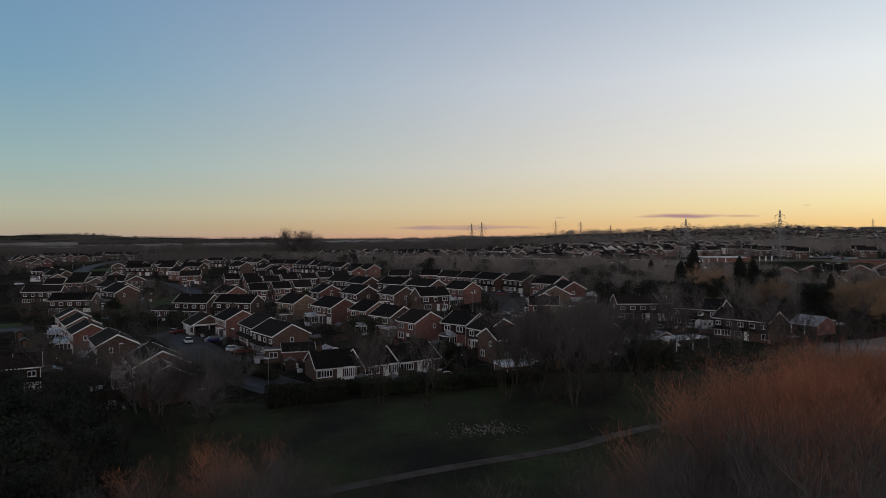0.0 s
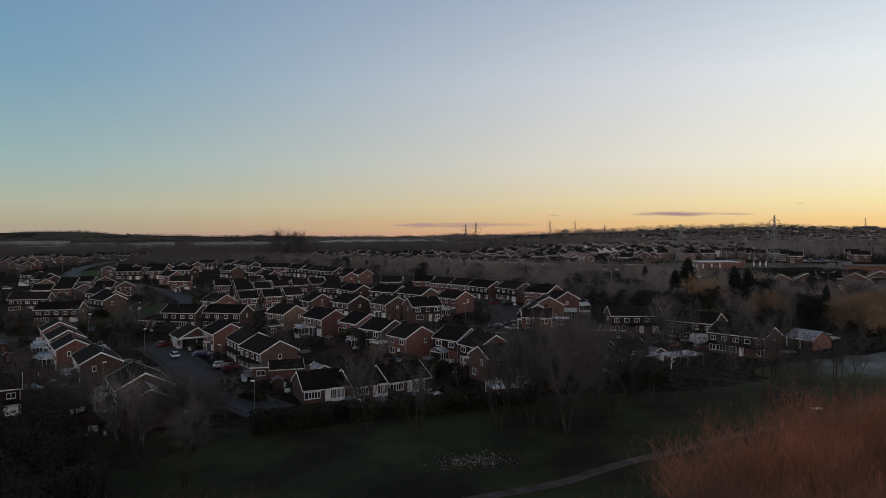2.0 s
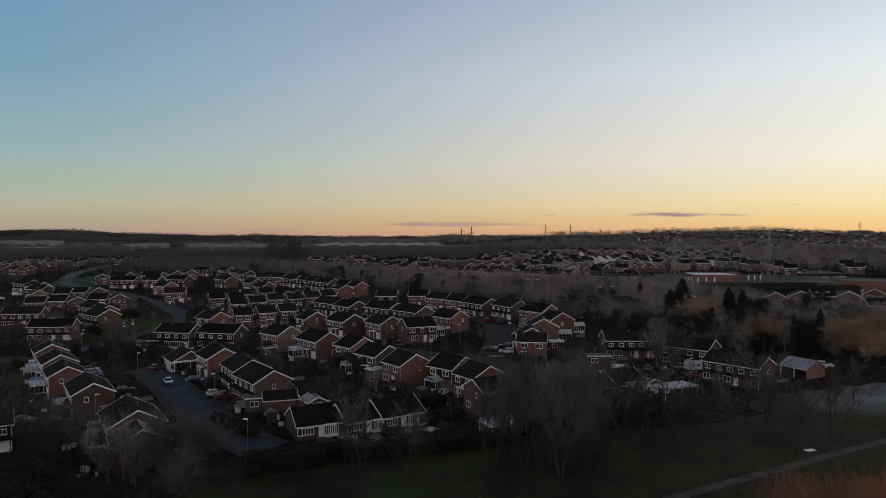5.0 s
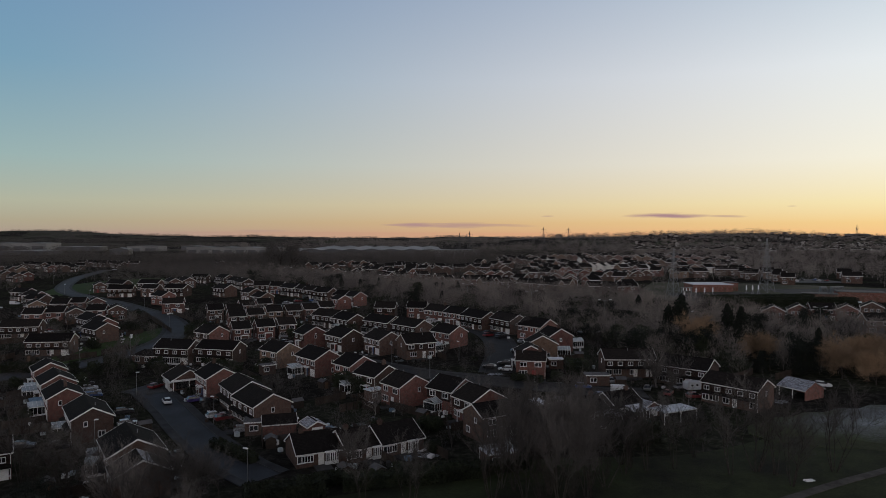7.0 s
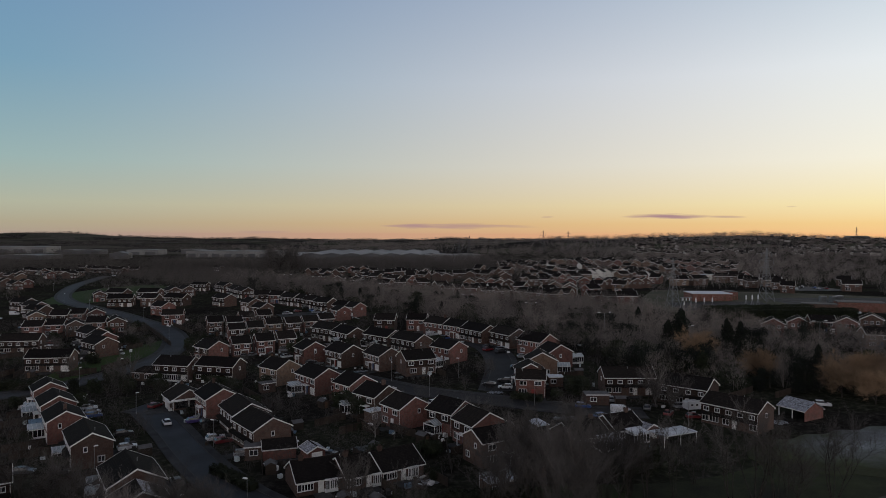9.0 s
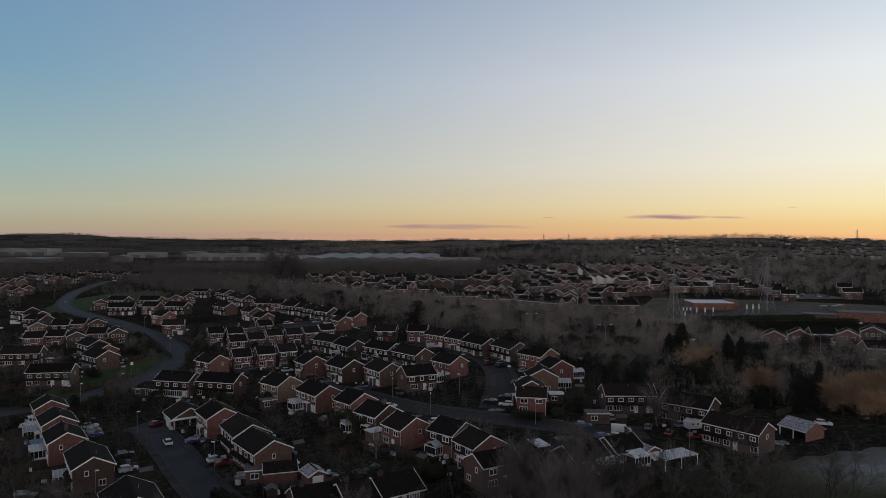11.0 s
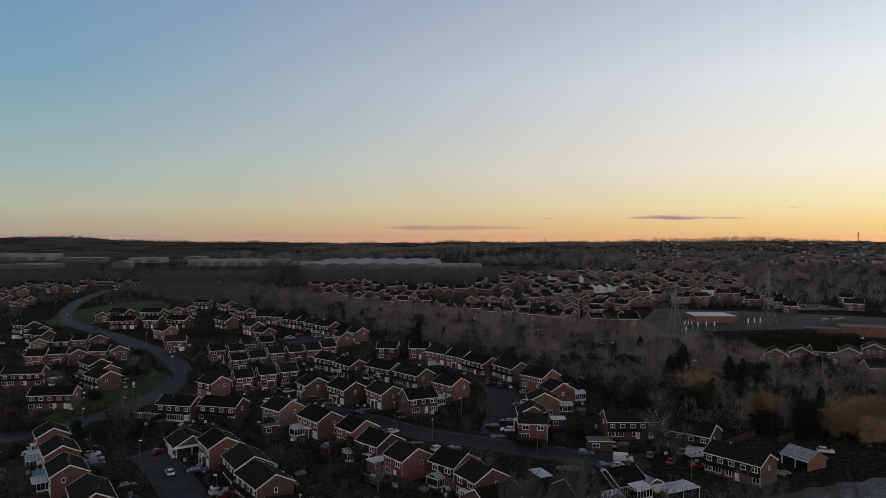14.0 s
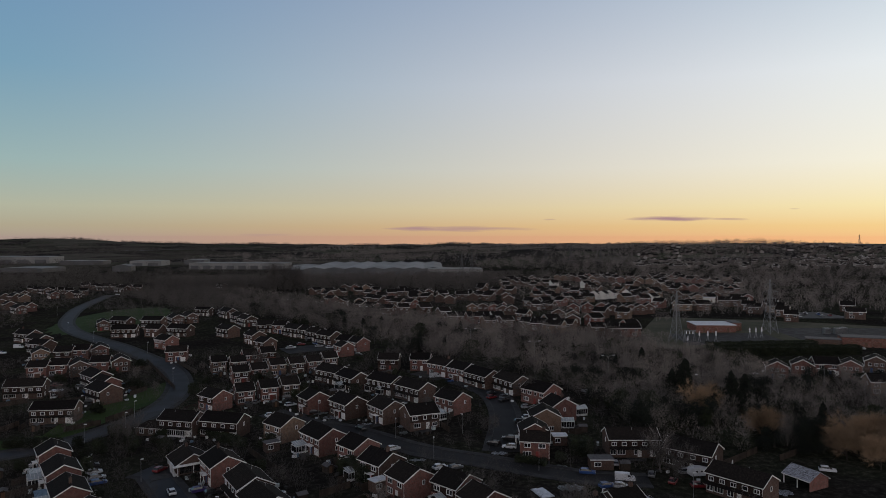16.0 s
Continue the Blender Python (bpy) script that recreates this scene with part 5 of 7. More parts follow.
fence([(-28.8, 243.3), (-23.0, 225.6)])
fence([(-15.5, 224.9), (-9.5, 215.2)])
fence([(-72.7, 126.7), (-66.6, 133.3)])
fence([(-121.0, 265.2), (-118.2, 273.9)])
fence([(-162.5, 251.6), (-155.7, 257.5)])
fence([(-138.8, 246.4), (-141.6, 237.3)])
hedge(-30.0, 106.0, -18.1, 110.3, 3, 3.2)
hedge(-23.0, 111.2, -16.0, 115.6, 2.5, 2.2)
hedge(-70.2, 142.9, -78.3, 138.4, 2, 2)
hedge(-131.5, 205.8, -114.0, 204.7, 3, 2.5)
hedge(-44.2, 135.3, -33.6, 125.1, 2, 1.6)
hedge(-26.3, 181.2, -18.0, 172.9, 4, 4)
hedge(19.8, 186.3, 27.6, 182.1, 2, 1.8)
hedge(35.9, 194.4, 42.3, 194.4, 5, 3.5)
hedge(126.0, 327.0, 181.0, 334.0, 5, 5)
hedge(128.0, 322.0, 196.0, 323.0, 5, 4.5)
hedge(34.9, 131.3, 42.8, 135.9, 4, 4)
hedge(-80.4, 219.8, -59.0, 202.2, 3, 2.2)
hedge(-105.0, 218.2, -91.4, 203.8, 3, 2.5)
hedge(35.9, 192.0, 41.7, 189.8, 4, 3)
hedge(-7.6, 116.4, 7.8, 117.1, 2.5, 2.5)
hedge(-15.6, 112.5, -0.3, 115.2, 2.5, 2.4)
hedge(-0.3, 115.2, 16.1, 121.3, 2.5, 2.2)


# ---- trees ----
def grow(seed, height, spread, levels, kids, upright, twig, fine):
    """Limbs as tapered tubes and twigs as slim triangles, from one recursive rule."""
    r = random.Random(seed)
    limbs, twigs = Shape(), []

    def limb(p, d, length, radius, depth):
        n = 3 if depth < 2 else 2
        q = p.copy()
        for i in range(n):
            e = (d + Vector((r.gauss(0, 0.12), r.gauss(0, 0.12), r.gauss(0, 0.06) + upright * 0.12))).normalized()
            t = q + e * (length / n)
            ra, rb = radius * (1 - 0.55 * i / n), radius * (1 - 0.55 * (i + 1) / n)
            limbs.tube(q, t, ra, rb, 5 if depth == 0 else 3)
            q, d = t, e
            if depth < levels:
                for _ in range(kids):
                    a = r.uniform(0, 6.283)
                    side = d.orthogonal().normalized()
                    side.rotate(Matrix.Rotation(a, 3, d))
                    w = (d * (0.55 + 0.5 * upright) + side * spread * r.uniform(0.6, 1.3)).normalized()
                    limb(q, w, length * (r.uniform(0.9, 1.3) if depth == 0 else r.uniform(0.5, 0.75)), rb * 0.62, depth + 1)
            elif depth >= levels:
                for _ in range(fine):
                    w = (d + Vector((r.gauss(0, 0.55), r.gauss(0, 0.55), r.gauss(0.25 * upright, 0.45)))).normalized()
                    s = q.lerp(p, r.random() * 0.9)
                    e2 = s + w * r.uniform(0.6, 1.5) * twig
                    o = w.orthogonal().normalized()
                    o.rotate(Matrix.Rotation(r.uniform(0, 6.28), 3, w))
                    o *= 0.007 + 0.003 * twig
                    twigs.extend((s - o, s + o, e2))
    limb(Vector((0, 0, -0.3)), Vector((0, 0, 1)), height * 0.32, height * 0.017, 0)
    return limbs, twigs


TREES = {}


def tree_kind(key, name, label, group, limbs, twigs, bark, leaf):
    t = tagged(new(name), label, "tree", group)
    part("trunk", limbs.mesh("trunk", bark, fix=False), t)
    part("crown", tri_mesh("crown", np.array([tuple(p) for p in twigs]), [leaf]), t, None, "crown of fine bare twigs" if leaf not in (NEEDLES, LEAVES) else "dense evergreen crown")
    TREES[key] = [t, True]


for i in range(3):
    tree_kind(("oak", i), "tree", "leafless grey-brown tree with a wide bare crown", "bare trees", *grow(20 + i, 10.5, 0.7, 3, 2, 0.75, 1.7, 9), BARK, TWIG_OAK)
for i in range(2):
    tree_kind(("birch", i), "birch_tree", "slender leafless birch with a pale trunk", "birch trees", *grow(40 + i, 11, 0.5, 2, 3, 0.8, 1.1, 10), BARK_PALE, TWIG_HAZED)
for i in range(2):
    tree_kind(("gold", i), "willow_tree", "rounded golden willow with dense ochre winter twigs", "golden willows", *grow(60 + i, 9, 0.8, 3, 3, 0.5, 1.1, 18), BARK, TWIG_GOLD)


def willow(seed, fine=62):
    """Many stems that fan out from the base under a broad dome of fine shoots."""
    r = random.Random(seed)
    limbs, twigs = Shape(), []
    for _ in range(9):
        a, lean = r.uniform(0, 6.28), r.uniform(0.08, 0.5)
        d = Vector((math.cos(a) * lean, math.sin(a) * lean, 1)).normalized()
        p = Vector((r.uniform(-0.4, 0.4), r.uniform(-0.4, 0.4), -0.3))
        size = r.uniform(0.8, 1.05)
        for i in range(6):
            q = p + (d + Vector((r.gauss(0, 0.14), r.gauss(0, 0.14), 0.05))).normalized() * 1.5 * size
            limbs.tube(p, q, 0.13 - 0.018 * i, 0.112 - 0.018 * i, 4)
            if i > 0:
                for _ in range(6):
                    b = r.uniform(0, 6.28)
                    w = (d * 0.6 + Vector((math.cos(b), math.sin(b), 0.5)) * 0.75).normalized()
                    e = q + w * r.uniform(0.9, 2.0)
                    k = w.orthogonal().normalized() * 0.02
                    twigs.extend((q - k, q + k, e))
                    for _ in range(fine):
                        s = q.lerp(e, r.uniform(0.1, 1.05)) + Vector((r.gauss(0, 0.3), r.gauss(0, 0.3), r.gauss(0, 0.3)))
                        g = (w * 0.35 + Vector((r.gauss(0, 0.6), r.gauss(0, 0.6), r.gauss(0.6, 0.4)))).normalized()
                        o = g.orthogonal().normalized()
                        o.rotate(Matrix.Rotation(r.uniform(0, 6.28), 3, g))
                        o *= 0.0043
                        twigs.extend((s - o, s + o, s + g * r.uniform(0.25, 0.8)))
            p = q
    return limbs, twigs


for i in range(3):
    tree_kind(("willow", i), "willow_tree", "tall leafless willow with rust-orange upright twigs", "rust-coloured willows", *willow(80 + i), BARK, TWIG_RED)
for i in range(2):
    tree_kind(("scrub", i), "tree", "dense leafless scrub tree with dark brown twigs", "scrub trees", *willow(90 + i, 16), BARK, TWIG_DARK)
    tree_kind(("thicket", i), "tree", "tall leafless grey-brown tree in a dense thicket", "thicket trees", *willow(95 + i), BARK, TWIG_BROWN)


def coppice(seed, stems, fine, lean):
    """Several ascending stems from one stool, forked twice, under a loose haze of fine twigs; 10 m high."""
    r = random.Random(seed)
    limbs, twigs = Shape(), []

    def shoot(p, d, length, radius, depth):
        for i in range(4):
            e = (d + Vector((r.gauss(0, 0.09), r.gauss(0, 0.09), 0.07))).normalized()
            q = p + e * (length / 4)
            limbs.tube(p, q, radius * (1 - 0.18 * i), radius * (1 - 0.18 * (i + 1)), 4 if depth == 0 else 3)
            if depth < 2 and i > 0:
                for _ in range(2):
                    a = r.uniform(0, 6.283)
                    w = (e * 0.75 + Vector((math.cos(a), math.sin(a), 0.2)) * r.uniform(0.4, 0.9)).normalized()
                    shoot(q, w, length * r.uniform(0.36, 0.55), radius * 0.42, depth + 1)
            if depth > 0:
                for _ in range(fine):
                    g = (e * 0.7 + Vector((r.gauss(0, 0.45), r.gauss(0, 0.45), r.gauss(0.2, 0.35)))).normalized()
                    o = g.orthogonal().normalized()
                    o.rotate(Matrix.Rotation(r.uniform(0, 6.28), 3, g))
                    o *= 0.0065
                    t = p.lerp(q, r.random())
                    twigs.extend((t - o, t + o, t + g * r.uniform(0.4, 1.2)))
            p, d = q, e
    for k in range(stems):
        a, tilt = 6.283 * k / stems + r.uniform(-0.5, 0.5), r.uniform(0.3, 1.0) * lean
        shoot(Vector((0.25 * math.cos(a), 0.25 * math.sin(a), -0.3)), Vector((math.cos(a) * tilt, math.sin(a) * tilt, 1)).normalized(), r.uniform(7.6, 9.4), r.uniform(0.07, 0.12), 0)
    return limbs, twigs


for i, (stems_, fine_, lean_) in enumerate(((5, 9, 0.34), (3, 10, 0.24), (5, 24, 0.42), (4, 28, 0.36))):
    tree_kind(("park" if i < 2 else "grove", i), "tree", "leafless dark multi-stemmed tree on the park grass", "park trees", *coppice(110 + i, stems_, fine_, lean_), BARK, TWIG_OAK)


def conifer(seed):
    r = np.random.default_rng(seed)
    n = 3800
    h = r.uniform(0.03, 1, n) ** 0.8
    rad = (1 - h ** 8) * 1.5 * (0.75 + 0.25 * np.sin(h * 60 + r.uniform(0, 1, n))) + 0.05
    a = r.uniform(0, 2 * np.pi, n)
    rr = rad * r.uniform(0.55, 1.08, n)
    c = np.stack([rr * np.cos(a), rr * np.sin(a), h * 10 + r.normal(0, 0.25, n)], 1)
    v = leaf_quads(c, 0.2, r)
    return Shape().tube((0, 0, -0.3), (0, 0, 8), 0.22, 0.04, 6), v


for i in range(2):
    tree_kind(("conifer", i), "conifer_tree", "tall dark columnar evergreen conifer", "conifers", *conifer(5 + i), BARK, NEEDLES)


def bush(seed):
    r = np.random.default_rng(seed)
    lumps = r.uniform(-1, 1, (9, 3)) * (0.8, 0.8, 0.5) + (0, 0, 1.1)
    pick = r.integers(0, 9, 1500)
    d = r.normal(size=(1500, 3))
    d /= np.linalg.norm(d, axis=1)[:, None]
    c = lumps[pick] + d * r.uniform(0.45, 0.75, (1500, 1))
    c[:, 2] = np.abs(c[:, 2])
    return Shape().tube((0, 0, -0.3), (0, 0, 1.2), 0.1, 0.05, 5), leaf_quads(c, 0.12, r)


for i in range(3):
    tree_kind(("bush", i), "bush", "dark rounded evergreen garden bush", "garden bushes", *bush(15 + i), BARK, LEAVES)

def evergreen(seed):
    r = np.random.default_rng(seed)
    lumps = r.uniform(-1, 1, (26, 3)) * (0.85, 0.85, 0.75) + (0, 0, 1.0)
    pick = r.integers(0, 26, 9000)
    d = r.normal(size=(9000, 3))
    d /= np.linalg.norm(d, axis=1)[:, None]
    c = lumps[pick] + d * r.uniform(0.1, 0.42, (9000, 1))
    c[:, 2] = np.abs(c[:, 2])
    return Shape().tube((0, 0, -0.3), (0, 0, 1.2), 0.1, 0.05, 5), leaf_quads(c, 0.035, r)


for i in range(2):
    tree_kind(("evergreen", i), "tree", "dense dark evergreen tree with an uneven rounded crown", "evergreen trees", *evergreen(35 + i), BARK, NEEDLES)

wood = random.Random(11)


def plant(kind, x, y, height, base=10.0, turn=None, sink=0.0):
    """A tree of the kind at (x, y), scaled from its base height."""
    choices = [k for k in TREES if k[0] == kind]
    slot = TREES[choices[wood.randrange(len(choices))]]
    k = height / base
    m = pose(x, y, land(x, y) - sink, wood.uniform(-3, 3), wood.uniform(-3, 3), wood.uniform(0, 360) if turn is None else turn) @ Matrix.Diagonal((k * wood.uniform(0.85, 1.15), k * wood.uniform(0.85, 1.15), k, 1))
    if slot[1]:
        slot[0].matrix_basis = m
        slot[1] = False
        return slot[0]
    src = slot[0]
    made = src.copy()
    scene.collection.objects.link(made)
    made.matrix_basis = m
    for name in ("trunk", "crown"):
        child = [c for c in TREE_PARTS[src.name] if c.name.startswith(name)][0]
        o = child.copy()
        scene.collection.objects.link(o)
        o.parent = made
    return made


TREE_PARTS = {t[0].name: list(t[0].children) for t in TREES.values()}


def clear_of_houses(x, y, r=0.0):
    for fx, fy, a, b, t in FOOT:
        dx, dy = x - fx, y - fy
        if abs(dx) + abs(dy) > 40:
            continue
        u, v = dx * math.cos(t) + dy * math.sin(t), -dx * math.sin(t) + dy * math.cos(t)
        if abs(u) < a + r and abs(v) < b + r:
            return False
    return True


def shed(x, y, turn):
    """A small timber garden shed."""
    o = [(-1.0, -0.4), (1.0, -0.4), (1.0, 1.8), (0, 2.3), (-1.0, 1.8)]
    h = tagged(new("shed"), "small weathered timber garden shed", "shed", "garden sheds")
    h.matrix_basis = pose(x, y, land(x, y), 0, 0, turn)
    part("wall", cached("shed_wall", lambda: Shape().prism(o, "x", -1.3, 1.3).mesh("wall", WOOD)), h)
    for m in (None, TURN):
        part("roof", cached("shed_roof", lambda: Shape().prism([(-1.15, 1.74), (0, 2.31), (0, 2.38), (-1.15, 1.81)], "x", -1.4, 1.4).mesh("roof", LEAD)), h, m)
    part("door", cached("shed_door", lambda: Shape().box(-0.4, 0.4, -0.04, 0.02, 0, 1.7).mesh("door", DOORS[1])), h, pose(-1.3, 0, 0, 0, 0, -90))


# frosted scraps of lawn
for x, y, w, d in ((-16.5, 147.3, 5, 3), (-38.1, 231.0, 5, 4), (-24.8, 222.1, 6, 3), (-20.0, 186.7, 4, 3), (-7.0, 188.3, 5, 2), (-12.3, 212.5, 3, 3), (-2.6, 127.8, 6, 3), (56.6, 259.9, 9, 6), (73.4, 244.3, 8, 5), (-12.1, 219.1, 5, 3), (15.9, 192.2, 5, 2.5), (81.7, 164.7, 5, 4), (-15.8, 147.8, 5, 3), (-23.5, 145.9, 4, 2.5), (-57.3, 277.6, 5, 3), (-64.1, 136.2, 5, 3), (25.0, 189.3, 6, 2), (23.7, 183.5, 7, 2.5), (30.2, 181.7, 6, 2), (31.4, 167.3, 7, 4), (15.5, 196.5, 4, 2), (-42.5, 236.5, 6, 3), (-30.5, 221.5, 5, 3)):
    half = lambda v: math.sqrt(max(0.0, 1 - ((v - x) / (w / 2)) ** 2)) * d / 2 * (1 + 0.3 * math.sin(v * 3.1))
    lawn("frosted_lawn", "small garden lawn dusted with frost", RIME_THICK, x - w / 2, x + w / 2, 0.5, lambda v: y - half(v), lambda v: y + half(v), 4, 0.09)
slab("patio", "frost-covered pale patio behind the bungalows", "patio", 23.9, 164.4, 20, 3.4, 6.0, FROST, 0.16)
yard = random.Random(17)
for fx, fy, fa, fb, ft in list(FOOT):
    if fy > 330 or abs(fx) > 0.66 * fy or (fx > 55 and fy < 178):
        continue
    turn = math.degrees(ft)
    across = Vector((-math.sin(ft), math.cos(ft)))
    along = Vector((math.cos(ft), math.sin(ft)))
    for side in (-1, 1):
        mid = Vector((fx, fy)) + across * side * (fb + 3.0)
        if near_road(mid.x, mid.y, 3.5):
            q = Vector((fx, fy)) + across * side * (fb + 1.6) - along * side * fa * 0.5
            if clear_of_houses(q.x, q.y, 0.2):
                slab("driveway", "grey paved driveway in front of a house", "driveway", q.x, q.y, turn, 3.2, 5.6, PAVING, 0.14)
            continue
        p = Vector((fx, fy)) + across * side * (fb + 0.4)
        if clear_of_houses(p.x + across.x * side * 1.5, p.y + across.y * side * 1.5, 0.0):
            slab("patio", "pale paved patio behind a house", "patio", p.x, p.y, turn, yard.choice((3.0, 4.5)), yard.choice((2.4, 3.4)), yard.choice((KERB, PAVING, PAVING, PAVING, KERB)), 0.14)
        for end in (-1, 1):
            a = Vector((fx, fy)) + along * end * (fa - 0.6) + across * side * (fb - 0.6)
            b = a + across * side * yard.uniform(5, 8.5)
            if yard.random() < 0.2 and clear_of_houses(b.x, b.y, 0.6) and clear_of_houses((a.x + b.x * 2) / 3, (a.y + b.y * 2) / 3, -0.4) and not near_road(b.x, b.y, 1.0):
                fence([tuple(a), tuple(b)])
        c = Vector((fx, fy)) + across * side * (fb + yard.uniform(5, 8)) + along * yard.uniform(-0.7, 0.7) * fa
        if yard.random() < 0.4 and clear_of_houses(c.x, c.y, 1.2) and not near_road(c.x, c.y, 2.5):
            shed(c.x, c.y, turn + yard.choice((0, 90)))
plant("birch", -14.3, 155.1, 8, 10)
plant("park", -4.1, 104.1, 8.5, 10)
for x, y, h in ((18.8, 103.2, 13.5), (13.8, 107.0, 11.5), (23.6, 106.5, 12.5), (19.5, 111.0, 13), (27.5, 111.5, 10.5), (10.5, 112.0, 9.5), (16.5, 116.0, 11)):
    plant("grove", x, y, h, 10)
for x, y, h in ((16.0, 104.5, 6), (21.0, 105.5, 6.5), (24.5, 110.0, 6), (12.5, 110.5, 5.5), (18.0, 109.0, 7), (28.5, 115.0, 5), (8.0, 114.0, 4.5), (34.0, 120.0, 4.5)):
    plant("scrub", x, y, h, 10.5)
for x, y, h in ((41.4, 119.0, 10.5), (50.0, 116.2, 11), (55.0, 117.6, 12.5), (57.5, 115.8, 10), (57.9, 111.0, 9.5), (68.1, 116.8, 11), (8.6, 106.6, 11), (-11.4, 103.7, 10)):
    plant("park", x, y, h, 10)
plant("birch", -47.9, 104.4, 13, 11)
plant("birch", -46.2, 103.0, 12, 11)
plant("oak", -35.1, 94.5, 8, 9)
plant("oak", 19.4, 129.0, 11, 9)
plant("oak", 27.3, 136.7, 12, 9)
plant("oak", 9.2, 157.8, 8, 9)
plant("oak", 14.4, 137.5, 9, 9)
plant("park", 32.1, 117.2, 9, 10)
plant("park", 36.4, 118.7, 10, 10)
plant("birch", -77.0, 216.6, 11, 11)
plant("grove", -92.3, 202.0, 8.5, 10)
plant("birch", 56.7, 177.8, 14, 11)
plant("oak", 55.1, 179.7, 9, 9)
plant("oak", 28.6, 243.1, 9, 9)
plant("oak", 14.0, 208.1, 6, 9)
plant("oak", 57.1, 169.1, 9, 9)
plant("oak", -97.9, 205.2, 7, 9)
plant("oak", -46.8, 115.5, 7, 9)
plant("birch", -49.7, 103.4, 11, 11)
plant("oak", -46.4, 100.8, 9, 9)
plant("birch", -45.1, 101.9, 10, 11)
plant("oak", -43.3, 105.7, 9, 9)
plant("oak", -40.2, 106.9, 9, 9)
plant("oak", -37.5, 108.2, 8, 9)
plant("oak", -35.7, 111.0, 7, 9)
plant("park", -71.4, 116.9, 8, 10)
plant("oak", -70.4, 123.0, 8, 9)
plant("oak", -63.7, 117.4, 8, 9)
plant("oak", -57.2, 112.3, 8, 9)
plant("scrub", -58.8, 107.5, 8, 10)
plant("scrub", -67.8, 113.6, 9, 10)
plant("scrub", -65.3, 123.2, 7, 10)
plant("conifer", 82.3, 235.0, 16.5, 10)
plant("conifer", 79.6, 238.5, 12.5, 10)
plant("conifer", 88.6, 254.5, 10, 10)
plant("conifer", 95.2, 225.0, 14.3, 10)
plant("conifer", 98.6, 224.5, 13.5, 10)
plant("conifer", 87.3, 219.8, 9, 10)
plant("conifer", 111.0, 201.0, 10.5, 10)
plant("conifer", 102.8, 218.0, 9, 10)
plant("conifer", 95.1, 218.9, 10, 10)
plant("gold", 83.2, 221.8, 12, 8)
plant("gold", 94.0, 201.5, 10.5, 8)
for x, y, h in ((108.5, 184.0, 10), (113.5, 189.5, 10.5), (117.0, 184.0, 10), (121.0, 191.0, 11), (113.0, 176.5, 8.5), (122.0, 180.0, 10), (126.5, 187.0, 10.5)):
    plant("gold", x, y, h, 8)
for x, y, h in ((102.0, 190.5, 8.5), (103.5, 193.5, 9), (94.6, 195.5, 5.5), (90.6, 193.5, 4)):
    plant("evergreen", x, y, h, 1.9)

# rust-coloured willows along the back of the thicket, grey-brown trees in front
def skyline(u):
    """How far the thicket's top lies below eye level, by bearing."""
    return float(np.interp(u, (0.16, 0.22, 0.33, 0.38, 0.5, 0.62, 0.8), (0.30, 0.252, 0.222, 0.188, 0.162, 0.135, 0.12)))


def depth(u):
    """How far back the thicket reaches, by bearing."""
    return float(np.interp(u, (0.2, 0.3, 0.37, 0.42, 0.62, 0.8), (23, 31, 40, 43, 55, 61)))


clump = random.Random(52)
for i in range(42):
    u = clump.uniform(0.455, 0.8)
    d = depth(u) * clump.uniform(0.72, 1.0)
    x, y = u * d, d
    plant("willow", x, y, max(6.0, (24.3 - skyline(u) * (d + 3.3) - land(x, y)) * clump.uniform(0.84, 1.02)), 10.5)
for i in range(42):
    u = clump.uniform(0.40, 0.8)
    d = depth(u) * clump.uniform(0.52, 0.85)
    x, y = u * d, d
    plant("thicket", x, y, max(5.0, (24.3 - (skyline(u) + 0.045 + 0.05 * (1 - d / depth(u))) * (d + 3.3) - land(x, y)) * clump.uniform(0.72, 0.96)), 10.5)
for i in range(12):
    u = clump.uniform(0.28, 0.39)
    d = depth(u) * clump.uniform(0.7, 1.0)
    plant("thicket", u * d, d, max(5.0, (24.3 - (skyline(u) + 0.03) * (d + 3.3) - land(u * d, d)) * clump.uniform(0.75, 0.92)), 10.5)
for x, y, h in ((13, 36, 11), (11, 40, 10), (14.5, 43, 13), (12, 33, 9), (16, 39, 13), (10, 45, 9), (15, 47, 12), (13, 51, 10)):
    plant("scrub", x, y, h, 10.5)
for x, y, h in ((-19.5, 45, 14.4), (-16.8, 46, 14.2)):
    plant("willow", x, y, h - 0.5, 10.5)
for x, y, h in ((-12.7, 41, 14.6), (-14, 44, 13.6), (-10, 42, 13), (-7, 43, 13), (-16, 40, 13), (-20, 40, 12.5), (-24, 43, 12.5), (-11, 36, 12.5), (-3, 42, 11), (-6, 37, 11)):
    plant("thicket", x, y, h, 10.5)
for x, y, h in ((-40, 66, 9), (-46, 74, 9), (-52, 82, 10), (-36, 58, 9), (-58, 76, 10), (-64, 86, 10), (-44, 60, 9), (-30, 50, 8), (-24, 44, 8), (-34, 46, 9), (-27, 36, 8),
                (-20, 32, 7), (-8, 34, 7), (-4, 38, 6), (2, 36, 5), (8, 38, 6), (-66, 98, 9), (-56, 94, 8), (-48, 90, 7), (-40, 80, 7), (-32, 68, 6),
                (-60, 104, 7), (-66, 112, 7), (-52, 100, 6), (-23, 50, 7), (-17, 52, 6), (-10, 47, 7), (-28, 58, 7), (-20, 60, 5), (-38, 88, 6), (-44, 97, 6), (-36, 98, 5), (-32, 84, 5)):
    plant("scrub", x, y, h, 10.5)
thick = random.Random(41)
